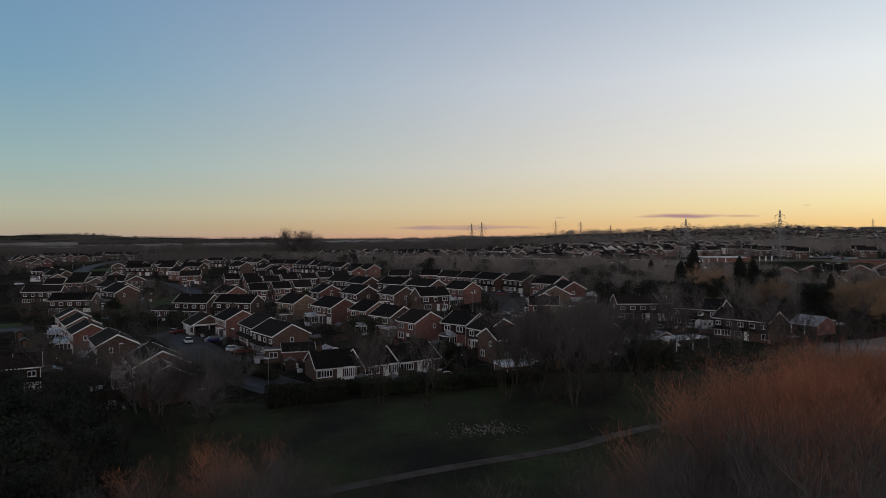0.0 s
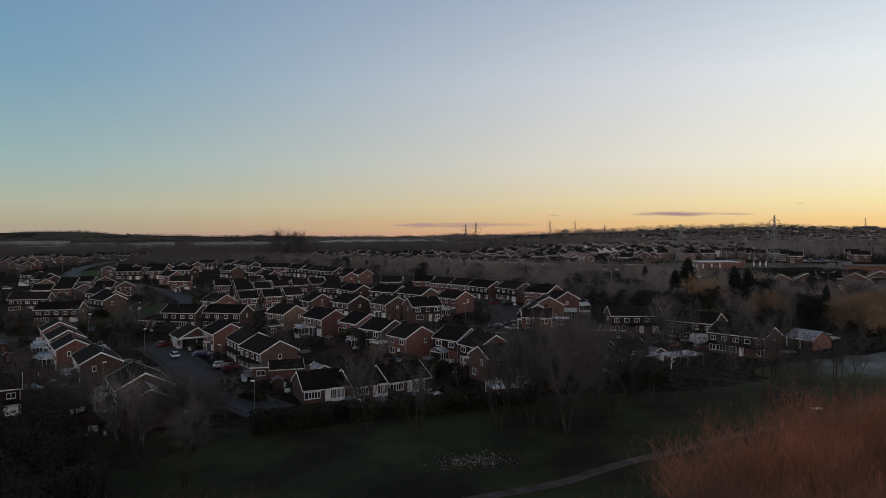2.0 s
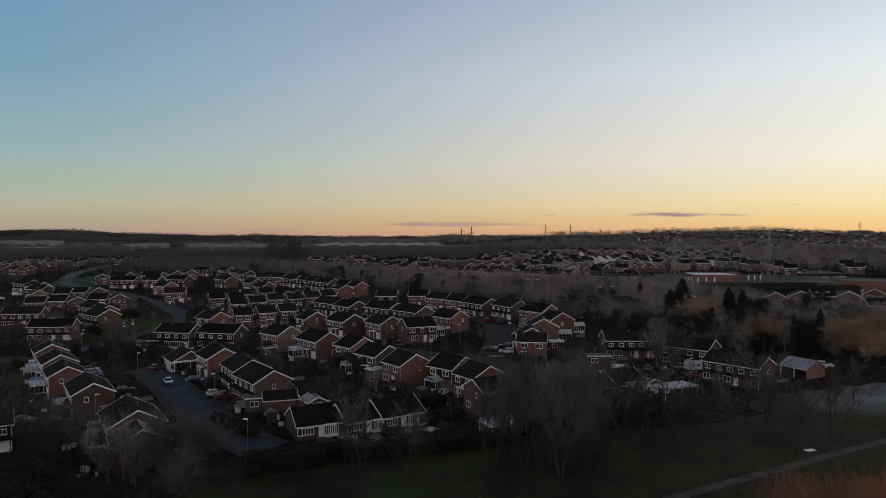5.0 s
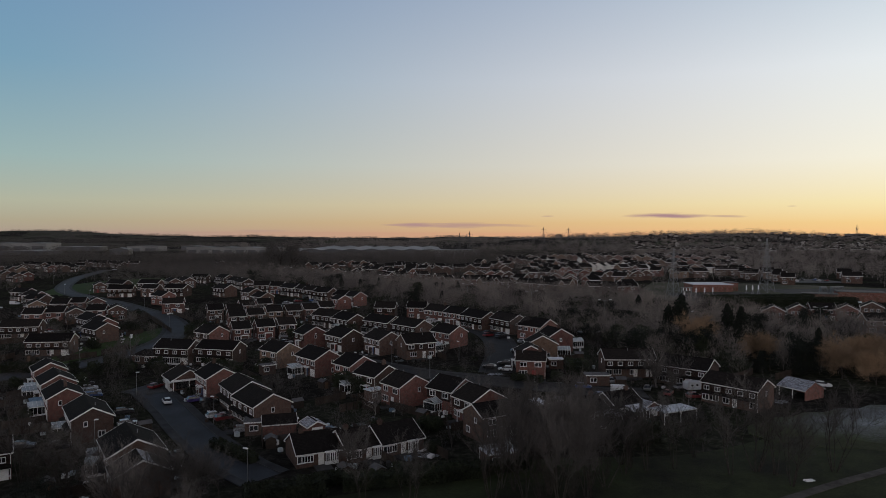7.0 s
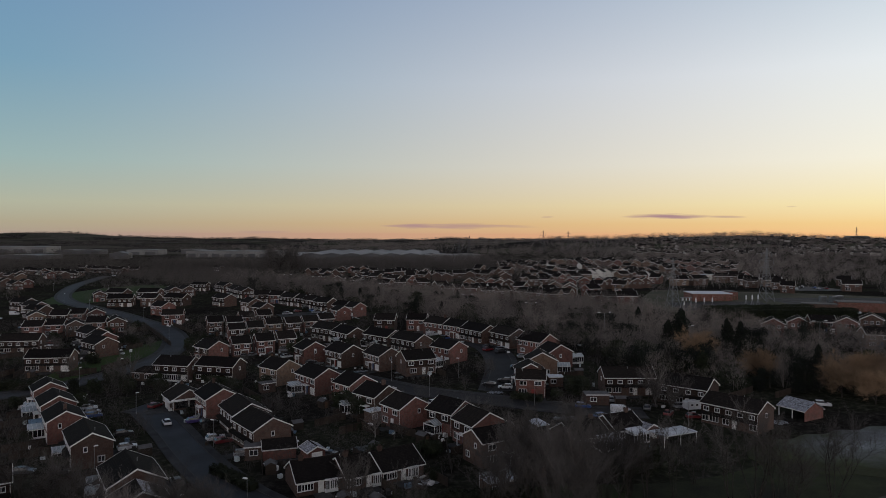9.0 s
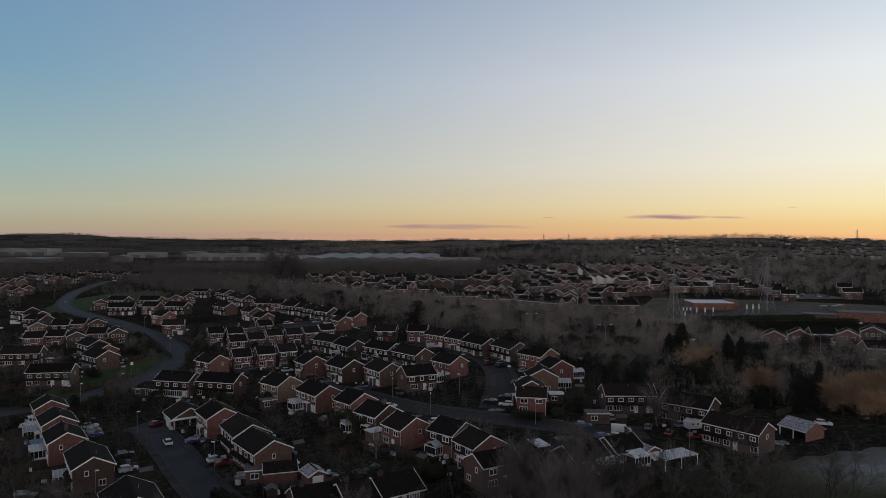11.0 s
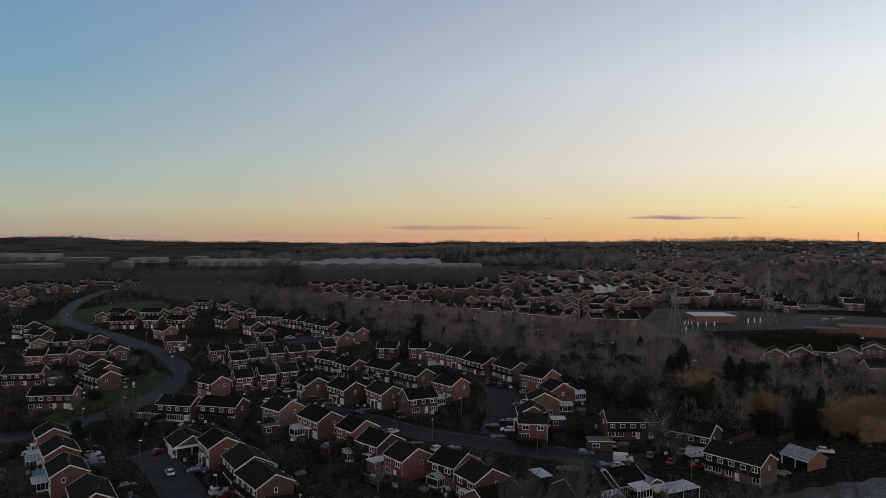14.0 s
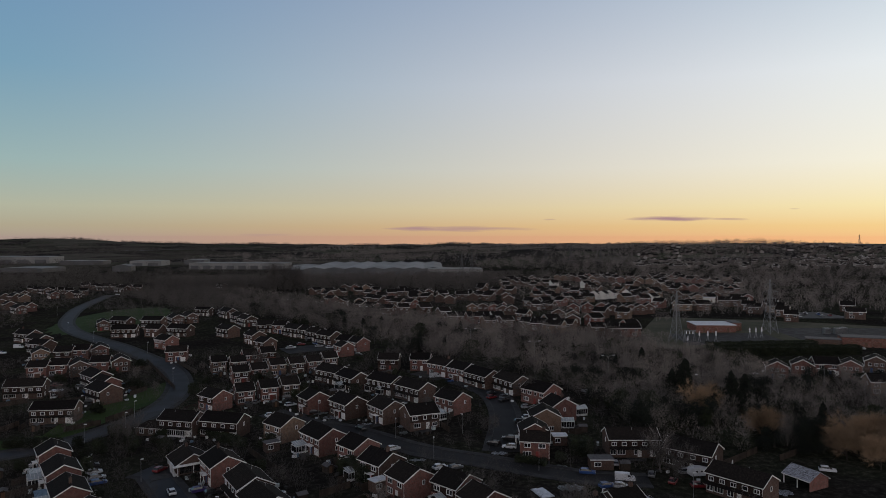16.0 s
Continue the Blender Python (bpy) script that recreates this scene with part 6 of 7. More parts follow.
for i in range(26):
    x, y = thick.uniform(-44, 0), thick.uniform(46, 60)
    plant("scrub", x, y - 0.2 * x, thick.uniform(4.5, 8.5), 10.5)
for x, y, h in ((-50, 70, 7), (-56, 80, 8), (-44, 66, 7), (-62, 92, 7), (-38, 60, 6), (-70, 100, 7), (-48, 78, 7), (-60, 68, 8), (-42, 54, 6), (-66, 82, 8), (-54, 88, 7), (-47, 84, 6), (-35, 64, 5), (-40, 72, 6), (-58, 98, 6), (-72, 92, 8)):
    plant("evergreen", x, y, h * 1.2, 1.9)
# a heap of pale rubble and litter on the grass
chips = np.random.default_rng(9)
spots_ = np.stack([chips.normal(4.2, 2.6, 420), chips.normal(91.5, 1.6, 420)], 1)
heap = np.array([(x, y, land(x, y) + 0.08 + 0.25 * chips.random()) for x, y in spots_])
tagged(new("rubble", tri_mesh("rubble", leaf_quads(heap, 0.15, chips), [RUBBLE])), "scattered heap of pale rubble on the park grass", "rubble", kind="stuff")
for x, y, h in ((13, 120, 10), (18, 119, 12), (27, 121, 11), (33, 122, 9), (47, 125, 7), (-15, 117, 6)):
    plant("grove", x, y, h, 10)
sheet = tagged(new("discarded_sheet", Shape().prism([(-0.9, 0.0), (0.9, 0.0), (0.75, 0.16), (0.1, 0.1), (-0.8, 0.2)], "y", -0.45, 0.45).mesh("discarded_sheet", FRAME)), "crumpled white sheet lying on the park grass", "litter")
sheet.matrix_basis = pose(61.7, 113.0, land(61.7, 113.0) + 0.1, 0, 0, 15)
# garden bushes scattered between the houses
spot = random.Random(3)
count = 0
while count < 120:
    x, y = spot.uniform(-190, 90), spot.uniform(128, 340)
    if abs(x) > 0.62 * y or not clear_of_houses(x, y, 0.3) or near_road(x, y, 2.4) or (x > 45 and y > 200) or (y > 300 and x > -20) or (x > 50 and y < 175):
        continue
    count += 1
    if count % 5 < 4:
        plant("bush", x, y, spot.uniform(1.4, 4.2), 1.9)
    else:
        plant("oak", x, y, spot.uniform(4, 7), 9)


# ---- woods ----
def wood_template(seed, twigs, stems, slim=0.0044, stem=0.007, low=0.25):
    """A small cheap bare tree: a few stems and slim twig triangles, 1 unit high."""
    r = np.random.default_rng(seed)
    out = []
    for _ in range(stems):
        a = r.uniform(0, 6.28)
        top = np.array([0.22 * np.cos(a), 0.22 * np.sin(a), r.uniform(0.6, 0.9)])
        o = np.array([np.sin(a), np.cos(a), 0]) * stem
        out += [-o, o, top]
    a, h = r.uniform(0, 6.28, twigs), r.uniform(low, 1.0, twigs)
    rad = 0.36 * np.sqrt(np.clip(1.05 - np.abs(h - 0.6) * 1.9, 0.05, 1)) * np.sqrt(r.uniform(0.05, 1, twigs))
    p = np.stack([rad * np.cos(a), rad * np.sin(a), h * 0.92], 1)
    d = np.stack([0.5 * np.cos(a), 0.5 * np.sin(a), np.full(twigs, 0.9)], 1) + r.normal(size=(twigs, 3)) * 0.35
    d /= np.linalg.norm(d, axis=1)[:, None]
    o = np.cross(d, r.normal(size=(twigs, 3)))
    o /= np.linalg.norm(o, axis=1)[:, None]
    w = slim
    tri = np.stack([p - o * w, p + o * w, p + d * r.uniform(0.05, 0.16, (twigs, 1))], 1).reshape(-1, 3)
    return np.concatenate([np.array(out), tri])


def woodland(name, label, spots, heights, mat, twigs, seed, stems=3, fat=1.0, slim=0.0044, stem=0.007, low=0.25):
    """Many bare trees too small to pick apart, in one mesh."""
    kinds = [wood_template(seed + i, twigs, stems, slim, stem, low) for i in range(5)]
    r = np.random.default_rng(seed)
    out = []
    for (x, y), h in zip(spots, heights):
        t = kinds[r.integers(5)]
        a = r.uniform(0, 6.28)
        c, s = math.cos(a), math.sin(a)
        k = h * r.uniform(0.8, 1.25) * fat
        q = np.empty_like(t)
        q[:, 0] = (t[:, 0] * c - t[:, 1] * s) * k + x
        q[:, 1] = (t[:, 0] * s + t[:, 1] * c) * k + y
        q[:, 2] = t[:, 2] * h + land(x, y) - 0.2
        out.append(q)
    ob = new(name, tri_mesh(name, np.concatenate(out), [mat]))
    return tagged(ob, label, "trees", kind="stuff")


def scatter(n, x0, x1, y0, y1, inside, seed, houses=2.0):
    r = random.Random(seed)
    out = []
    tries = 0
    while len(out) < n and tries < n * 12:
        tries += 1
        x, y = r.uniform(x0, x1), r.uniform(y0, y1)
        if inside(x, y) and (houses is None or (clear_of_houses(x, y, houses) and not near_road(x, y, 1.0))):
            out.append((x, y))
    return out


def line_y(pts, x):
    return float(np.interp(x, [p[0] for p in pts], [p[1] for p in pts]))


def polygon(pts):
    """A test for being inside a polygon."""
    def inside(x, y):
        hit = False
        for (x0, y0), (x1, y1) in zip(pts, pts[1:] + pts[:1]):
            if (y0 > y) != (y1 > y) and x < x0 + (x1 - x0) * (y - y0) / (y1 - y0):
                hit = not hit
        return hit
    return inside


# ---- the estate beyond the wood ----
HAMLET = Shape()
far_mat = Mat("far_house_walls", 0.9, 0.0, 0.2)
far_mat.color(far_mat.mix(0.35, far_mat.ramp(far_mat.island(), [(0.0, (0.05, 0.04, 0.037)), (0.6, (0.11, 0.092, 0.085)), (0.85, (0.2, 0.18, 0.17)), (1.0, (0.5, 0.48, 0.46))]), far_mat.ramp(far_mat.noise(0.5, 3), [(0.3, (0.03, 0.028, 0.027)), (0.7, (0.2, 0.18, 0.17))])))
FAR_WALL = far_mat.m


def joined_house(x, y, heading, L, W, wall):
    """A house too far off to pick apart, added to one mesh: walls, roof and white boards."""
    m = pose(x, y, land(x, y), 0, 0, heading)
    he, hr = 4.9, 4.9 + W * 0.28
    k = 7 if y > 900 else {BRICK: 0, BRICK_DARK: 1, BRICK_BUFF: 2, RENDER: 3}[wall]
    for me, idx in ((gable_walls(L, W, he, hr, wall), k), (roof_slope(L, W, he, hr, TILES), 4)) + (((far_trim(L, W, he, hr), 5),) if y < 1500 else ()):
        for turn in ((Matrix(), TURN) if idx == 4 else (Matrix(),)):
            n = len(HAMLET.v)
            HAMLET.v.extend(tuple(m @ turn @ v.co) for v in me.vertices)
            for p in me.polygons:
                HAMLET.f.append(tuple(n + q for q in p.vertices))
                HAMLET.k.append(idx)
    for turn, side in ((0, -1), (180, 1)) if y < 900 else ():
        t = m @ pose(0, side * W / 2, 0, 0, 0, turn)
        for a, z in ((-L * 0.25, 3.1), (L * 0.25, 3.1), (0, 0.8)):
            for grow_, idx, yy in ((0.0, 5, -0.04), (-0.14, 6, -0.06)):
                HAMLET.face([t @ Vector((a + sx_ * (0.95 + grow_), yy, z + 0.65 + sz_ * (0.65 + grow_))) for sx_, sz_ in ((-1, -1), (1, -1), (1, 1), (-1, 1))], idx)


def far_house(x, y, heading, L, W, wall, plain=False):
    he, hr = 4.9, 4.9 + W * 0.28
    if plain or y > 560:
        FOOT.append((x, y, L / 2, W / 2, radians(heading)))
        joined_house(x, y, heading, L, W, wall)
        return
    kind = {BRICK: "red brick", BRICK_DARK: "brown brick", BRICK_BUFF: "buff brick", RENDER: "white rendered"}[wall]
    home = tagged(new("house"), f"distant two-storey {kind} house with white trim", "house", "houses of the far estate")
    home.matrix_basis = pose(x, y, land(x, y), 0, 0, heading)
    FOOT.append((x, y, L / 2, W / 2, radians(heading)))
    part("wall", gable_walls(L, W, he, hr, wall), home)
    for m in (None, TURN):
        part("roof_slope", roof_slope(L, W, he, hr, TILES), home, m)
    part("trim", far_trim(L, W, he, hr), home, None, "white gable and eave boards")
    for turn, side in ((0, -1), (180, 1)):
        if math.sin(radians(heading + turn)) * x - math.cos(radians(heading + turn)) * y < 0:
            for xx in (-L * 0.25, L * 0.25):
                add_window(home, xx, side * W / 2, 3.1, turn, 2.0, 1.3, 2, False)
            add_window(home, L * 0.2, side * W / 2, 0.8, turn, 2.6, 1.5, 3, False)
    for turn, side in ((-90, -1), (90, 1)):
        if math.sin(radians(heading + turn)) * x - math.cos(radians(heading + turn)) * y < -0.4 * y:
            for yy in (-1.8, 1.8):
                add_window(home, side * L / 2, yy, 3.1, turn, 1.5, 1.3, 2, False)


def far_trim(L, W, he, hr, over=0.4, d=0.32):
    """The white boards of a distant house in one piece: both gables joined by the eaves."""
    def make():
        k = (hr - he) / (W / 2)
        y, z = W / 2 + over, he - k * over
        s = Shape()
        for x0, x1 in ((-L / 2 - 0.32, -L / 2 - 0.23), (L / 2 + 0.23, L / 2 + 0.32)):
            o = [(-y, z + 0.24 - d), (0.0, hr + 0.24 - d), (y, z + 0.24 - d), (y, z + 0.24), (0.0, hr + 0.24), (-y, z + 0.24)]
            s.prism(o, "x", x0, x1)
        for side in (-1, 1):
            s.box(-L / 2 - 0.32, L / 2 + 0.32, side * y - 0.05, side * y + 0.05, z - 0.22, z + 0.05)
        return s.mesh("trim", TRIM)
    return cached(("fartrim", L, W, he, hr), make)


def house_row(x0, y0, x1, y1, n, heading, wall=None):
    for i in range(n):
        t = i / max(1, n - 1)
        w = wall or dice.choices((BRICK, BRICK_DARK, BRICK_BUFF, RENDER), (2, 6, 2, 0.1))[0]
        far_house(x0 + (x1 - x0) * t + dice.uniform(-2, 2), y0 + (y1 - y0) * t + dice.uniform(-4, 4), heading + dice.uniform(-8, 8), dice.choice((8.0, 9.0, 11.0)), 8.0, w)


house_row(-102, 733, -80, 727, 3, 85)
house_row(-62, 592, -26, 542, 5, 140)
house_row(-49, 648, -25, 659, 4, 10)
house_row(-22, 634, 5, 572, 4, 80)
house_row(15, 610, 39, 605, 4, 10)
house_row(24, 505, 49, 486, 5, 85)
house_row(7, 446, 36, 442, 5, 20)
house_row(50, 410, 71, 399, 5, 150)
house_row(76, 455, 83, 446, 2, 80)
house_row(95, 492, 113, 494, 3, 80)
house_row(116, 474, 145, 478, 5, 85)
house_row(81, 771, 117, 737, 6, 20)
house_row(141, 845, 230, 761, 11, 60)
house_row(104, 577, 120, 566, 3, 5)
house_row(148, 567, 189, 623, 3, 30)
house_row(90, 384, 103, 381, 3, 5)
house_row(229, 537, 213, 468, 4, 150)
house_row(239, 503, 217, 426, 4, 150)
house_row(284, 484, 266, 443, 2, 150)
house_row(224, 684, 272, 639, 8, 40)
house_row(-126, 692, -100, 668, 3, 50)
house_row(-62, 532, -42, 503, 3, 150)
house_row(171, 498, 188, 499, 3, 5)
house_row(120, 587, 148, 595, 4, 60, RENDER)
house_row(164, 598, 168, 556, 2, 40, RENDER)
house_row(-414, 645, -387, 631, 3, 140)
house_row(-443, 738, -370, 703, 6, 30)
house_row(-410, 792, -338, 761, 6, 10)
house_row(-376, 585, -336, 552, 3, 140)
crowd = random.Random(33)
quarter = polygon([(-124, 680), (-75, 753), (10, 638), (81, 833), (303, 950), (359, 842), (231, 512), (153, 490), (97, 349), (72, 340), (59, 401), (20, 416), (-40, 479), (-85, 544)])
for j in range(17):
    for i in range(42):
        x, y = -190 + 13.5 * i + crowd.uniform(-2, 2), 380 + 29 * j + crowd.uniform(-3, 3) + 0.06 * i * 13
        if quarter(x, y) and crowd.random() < 0.42 and clear_of_houses(x, y, 4.5):
            far_house(x, y, crowd.choice((15, 20, 80, 140, 150)) + crowd.uniform(-6, 6), crowd.choice((8.0, 9.0)), 8.0, crowd.choices((BRICK, BRICK_DARK, BRICK_BUFF, RENDER), (2, 7, 2, 0.2))[0])
hill = random.Random(21)
for i in range(520):
    d, a = hill.uniform(1080, 1930), radians(hill.uniform(15.5, 36))
    x, y = d * math.tan(a), d
    if hill.random() < 0.25 + 0.75 * math.sin(x * 0.02 + y * 0.011) ** 2:
        far_house(x, y, hill.choice((20, 60, 110, 150)) + hill.uniform(-10, 10), hill.choice((7.0, 9.0, 12.0)), 7.0, hill.choices((BRICK_DARK, BRICK, BRICK_BUFF, RENDER), (8, 0.7, 1.2, 0.35))[0], True)
tagged(new("far_houses", HAMLET.mesh("far_houses", BRICK, BRICK_DARK, BRICK_BUFF, RENDER, TILES, TRIM, GLASS, FAR_WALL, fix=False)), "many small distant brick houses with white trim on the hillside", "houses", kind="stuff")


# ---- pylons ----
def pylon(x, y, height, thick=0.085):
    """A lattice transmission tower with three pairs of arms."""
    p = tagged(new("pylon"), "grey steel lattice electricity pylon", "pylon", "pylons")
    p.matrix_basis = pose(x, y, land(x, y), 0, 0, 25)
    s = Shape()

    def half(z):
        return height * (0.10 * (1 - z / height) ** 1.4 + 0.006)
    zs = [0.0, 0.16, 0.30, 0.42, 0.52, 0.61, 0.69, 0.77, 0.85, 0.93, 1.0]
    for a, b in zip(zs, zs[1:]):
        za, zb = a * height, b * height
        ha, hb = half(za), half(zb)
        ca = [(ha, ha, za), (-ha, ha, za), (-ha, -ha, za), (ha, -ha, za)]
        cb = [(hb, hb, zb), (-hb, hb, zb), (-hb, -hb, zb), (hb, -hb, zb)]
        for i in range(4):
            j = (i + 1) % 4
            s.tube(ca[i], cb[i], thick, thick, 4)
            s.tube(ca[i], cb[j], thick * 0.55, thick * 0.55, 3)
            s.tube(ca[j], cb[i], thick * 0.55, thick * 0.55, 3)
            s.tube(cb[i], cb[j], thick * 0.55, thick * 0.55, 3)
    part("tower", s.mesh("tower", STEEL if y < 600 else LEAD), p)
    for z, w in ((0.63, 0.15), (0.76, 0.19), (0.89, 0.13)):
        for side in (-1, 1):
            arm = Shape()
            tip = (side * w * height, 0, z * height + 0.4)
            h = half(z * height)
            for yy in (-h, h):
                arm.tube((side * h, yy, z * height), tip, thick * 0.7, thick * 0.5, 3)
                arm.tube((side * h, yy, (z + 0.05) * height), tip, thick * 0.6, thick * 0.5, 3)
            a = part("arm", arm.mesh("arm", STEEL if y < 600 else LEAD), p)
            part("insulator", Shape().tube(tip, (tip[0], 0, tip[2] - 0.07 * height), thick * 1.1, thick * 1.1, 5).mesh("insulator", STEEL), a)


pylon(122.8, 361.5, 26.5, 0.11)
pylon(182.0, 382.7, 30, 0.11)
pylon(24, 880, 34, 0.13)
pylon(38, 905, 36, 0.13)
pylon(194, 1300, 42, 0.12)
pylon(243, 1310, 41, 0.12)
pylon(297, 1300, 33, 0.12)
pylon(1270, 2100, 40, 0.16)


# ---- warehouses ----
SHED = speckled("pale_metal_cladding", [(0.3, (0.17, 0.172, 0.175)), (0.7, (0.27, 0.27, 0.27))], 0.02, 0.4, 0.6, 0.25, 0.0, vary=0.25)
SHED_WALL = speckled("grey_metal_wall", [(0.3, (0.07, 0.075, 0.085)), (0.7, (0.14, 0.145, 0.155))], 0.03, 0.5, 0.5, 0.4, 0.0, vary=0.4)
RED_WALL = brickwork("red_brick_large", (0.22, 0.095, 0.075), (0.17, 0.075, 0.06), (0.3, 0.26, 0.23), 0.2)


def warehouse(x, y, heading, span, spans, depth, h, rise, wall=None):
    """Long sheds with shallow gables side by side."""
    w = tagged(new("warehouse"), "very large pale metal warehouse with shallow repeated gables", "warehouse", "warehouses")
    w.matrix_basis = pose(x, y, land(x, y), 0, 0, heading)
    L = span * spans
    FOOT.append((x, y, L / 2 + 6, depth / 2 + 6, radians(heading)))
    for i in range(spans):
        m = pose(-L / 2 + span * (i + 0.5), 0, 0)
        o = [(-span / 2, -6), (span / 2, -6), (span / 2, h), (0, h + rise), (-span / 2, h)]
        part("wall", cached(("shed", span, depth, h, rise), lambda: Shape().prism(o, "y", -depth / 2, depth / 2).mesh("wall", wall or SHED_WALL)), w, m)
        for k in (-0.25, 0.25):
            part("loading_door", cached(("dock", span, depth), lambda: Shape().box(-span * 0.16, span * 0.16, -depth / 2 - 0.3, -depth / 2 - 0.02, -1, h * 0.62).mesh("loading_door", SHED_WALL)), w, m @ pose(k * span, 0, 0), "dark grey dock door")
        r = [(-span / 2, h + 0.05), (0, h + rise + 0.05), (span / 2, h + 0.05), (span / 2, h + 0.4), (0, h + rise + 0.4), (-span / 2, h + 0.4)]
        part("roof", cached(("shedroof", span, depth, h, rise), lambda: Shape().prism(r, "y", -depth / 2 - 1, depth / 2 + 1).mesh("roof", SHED)), w, m, "pale grey metal roof")
    return w


warehouse(-101, 1102, 1, 28.4, 7, 230, 10.5, 2.4)
warehouse(-222, 1110, 10, 44, 1, 190, 9.5, 0.8)
warehouse(17, 984, 0, 38.5, 2, 46, 9.6, 0.6, SHED)
warehouse(-374, 1275, -3, 44, 4, 50, 10.8, 0.8, SHED)
warehouse(-1002, 1640, 3, 80, 2, 70, 15.5, 0.8, SHED)
warehouse(-705, 1185, -8, 78, 1, 60, 7.0, 1.0)
warehouse(-789, 1520, 2, 46, 2, 40, 8.6, 0.8)
warehouse(-615, 1445, 2, 64, 1, 50, 10.2, 0.7, SHED)
warehouse(-556, 1200, 14, 30, 1, 40, 9.0, 3.0)
warehouse(-543, 1520, 0, 44, 1, 40, 9.0, 0.7)
warehouse(1150, 1900, 10, 60, 1, 20, 9, 0.8)


# ---- substation ----
def block(name, label, cat, x, y, heading, w, d, h, wall, roof):
    ob = tagged(new(name), label, cat)
    ob.matrix_basis = pose(x, y, land(x, y), 0, 0, heading)
    FOOT.append((x, y, w / 2 + 1, d / 2 + 1, radians(heading)))
    part("wall", Shape().box(-w / 2, w / 2, -d / 2, d / 2, -2, h).mesh("wall", wall), ob)
    part("roof", Shape().box(-w / 2 - 0.3, w / 2 + 0.3, -d / 2 - 0.3, d / 2 + 0.3, h + 0.003, h + 0.35).mesh("roof", roof), ob)
    for i in range(3):
        part("door", door_mesh(DOORS[1]), ob, pose(-w * 0.3 + w * 0.3 * i, -d / 2, 0.1))
    return ob


block("switch_house", "flat-roofed red brick substation building with a frosted white roof", "building", 154.5, 396, -3, 22, 17, 3.9, RED_WALL, FROST)
block("switch_house", "lower red brick annexe of the substation", "building", 168.2, 398, -3, 5, 11, 4.3, RED_WALL, LEAD)
block("workshop", "low red-brown brick building with a flat grey roof", "building", 190, 343.5, -22, 15, 7, 3.6, BRICK_DARK, LEAD)
block("workshop", "long low red brick workshop with a flat roof", "building", 210, 343, -18, 21, 10, 4.4, RED_WALL, LEAD)
for x, y in ((134, 359), (138.4, 359), (142.9, 359.6), (164.3, 368), (167.6, 368), (171.2, 369)):
    g = tagged(new("isolator_stand"), "pale steel switchgear stand with insulators", "switchgear", "substation switchgear")
    g.matrix_basis = pose(x, y, land(x, y))
    part("stand", cached("stand", lambda: Shape().tube((-0.8, 0, 0), (0, 0, 3.4), 0.16, 0.12, 4).tube((0.8, 0, 0), (0, 0, 3.4), 0.16, 0.12, 4).tube((-0.6, 0, 1.2), (0.6, 0, 1.2), 0.1, 0.1, 4).mesh("stand", STEEL)), g)
    part("insulator", cached("ins", lambda: Shape().tube((0, 0, 3.2), (0, 0, 5.6), 0.34, 0.24, 6).tube((0, 0, 3.7), (0, 0, 3.9), 0.5, 0.5, 6).tube((0, 0, 4.6), (0, 0, 4.8), 0.45, 0.45, 6).mesh("insulator", LAMPHEAD)), g)


def gantry(x, y, turn):
    """A frame of two posts and a beam with hanging insulators beside the pylon's foot."""
    g = tagged(new("switch_gantry"), "pale steel switch gantry with white insulators", "switchgear", "substation switchgear")
    g.matrix_basis = pose(x, y, land(x, y), 0, 0, turn)
    for k in (-2.6, 2.6):
        part("post", cached("gantry_post", lambda: Shape().tube((-0.5, 0, 0), (0, 0, 5.4), 0.13, 0.1, 4).tube((0.5, 0, 0), (0, 0, 5.4), 0.13, 0.1, 4).tube((-0.3, 0, 2), (0.3, 0, 2), 0.08, 0.08, 4).mesh("post", STEEL)), g, pose(k, 0, 0))
    part("beam", cached("gantry_beam", lambda: Shape().box(-3.2, 3.2, -0.2, 0.2, 5.3, 5.7).mesh("beam", STEEL)), g)
    for k in (-1.8, 0.0, 1.8):
        part("insulator", cached("gantry_ins", lambda: Shape().tube((0, 0, 3.9), (0, 0, 5.3), 0.3, 0.2, 6).mesh("insulator", LAMPHEAD)), g, pose(k, 0, 0))


gantry(122.5, 344, 65)
gantry(130, 362, 5)
for x, y in ((211, 378), (217, 378), (222, 381)):
    t = tagged(new("transformer"), "pale grey power transformer with cooling fins", "transformer", "substation transformers")
    t.matrix_basis = pose(x, y, land(x, y))
    part("tank", cached("tank", lambda: Shape().box(-1.6, 1.6, -1.2, 1.2, 0, 3.4).mesh("tank", STEEL)), t)
    for k in range(6):
        part("fin", cached("fin", lambda: Shape().box(-0.05, 0.05, -1.7, -1.2, 0.5, 3.0).mesh("fin", STEEL)), t, pose(-1.4 + 0.55 * k, 0, 0))
block("sports_hall", "low white-walled building with a pale blue roof beyond the substation", "building", 209, 550, -5, 14, 10, 4.2, RENDER, FROST)
block("sports_hall", "small white flat-roofed building beyond the substation", "building", 223, 549, -5, 9, 8, 4.0, RENDER, LEAD)
lawn("car_park", "grey asphalt car park beyond the substation", ASPHALT, 226, 264, 6, lambda x: 442.0, lambda x: 478.0, 4, 0.09)
lawn("yard", "grey gravel yard of the substation", PAVING, 126, 178, 6, lambda x: 350.0, lambda x: 384.0, 4, 0.14)
lawn("yard", "grey gravel transformer compound of the substation", PAVING, 188, 262, 6, lambda x: 352.0 - 0.1 * (x - 188), lambda x: 398.0, 4, 0.14)

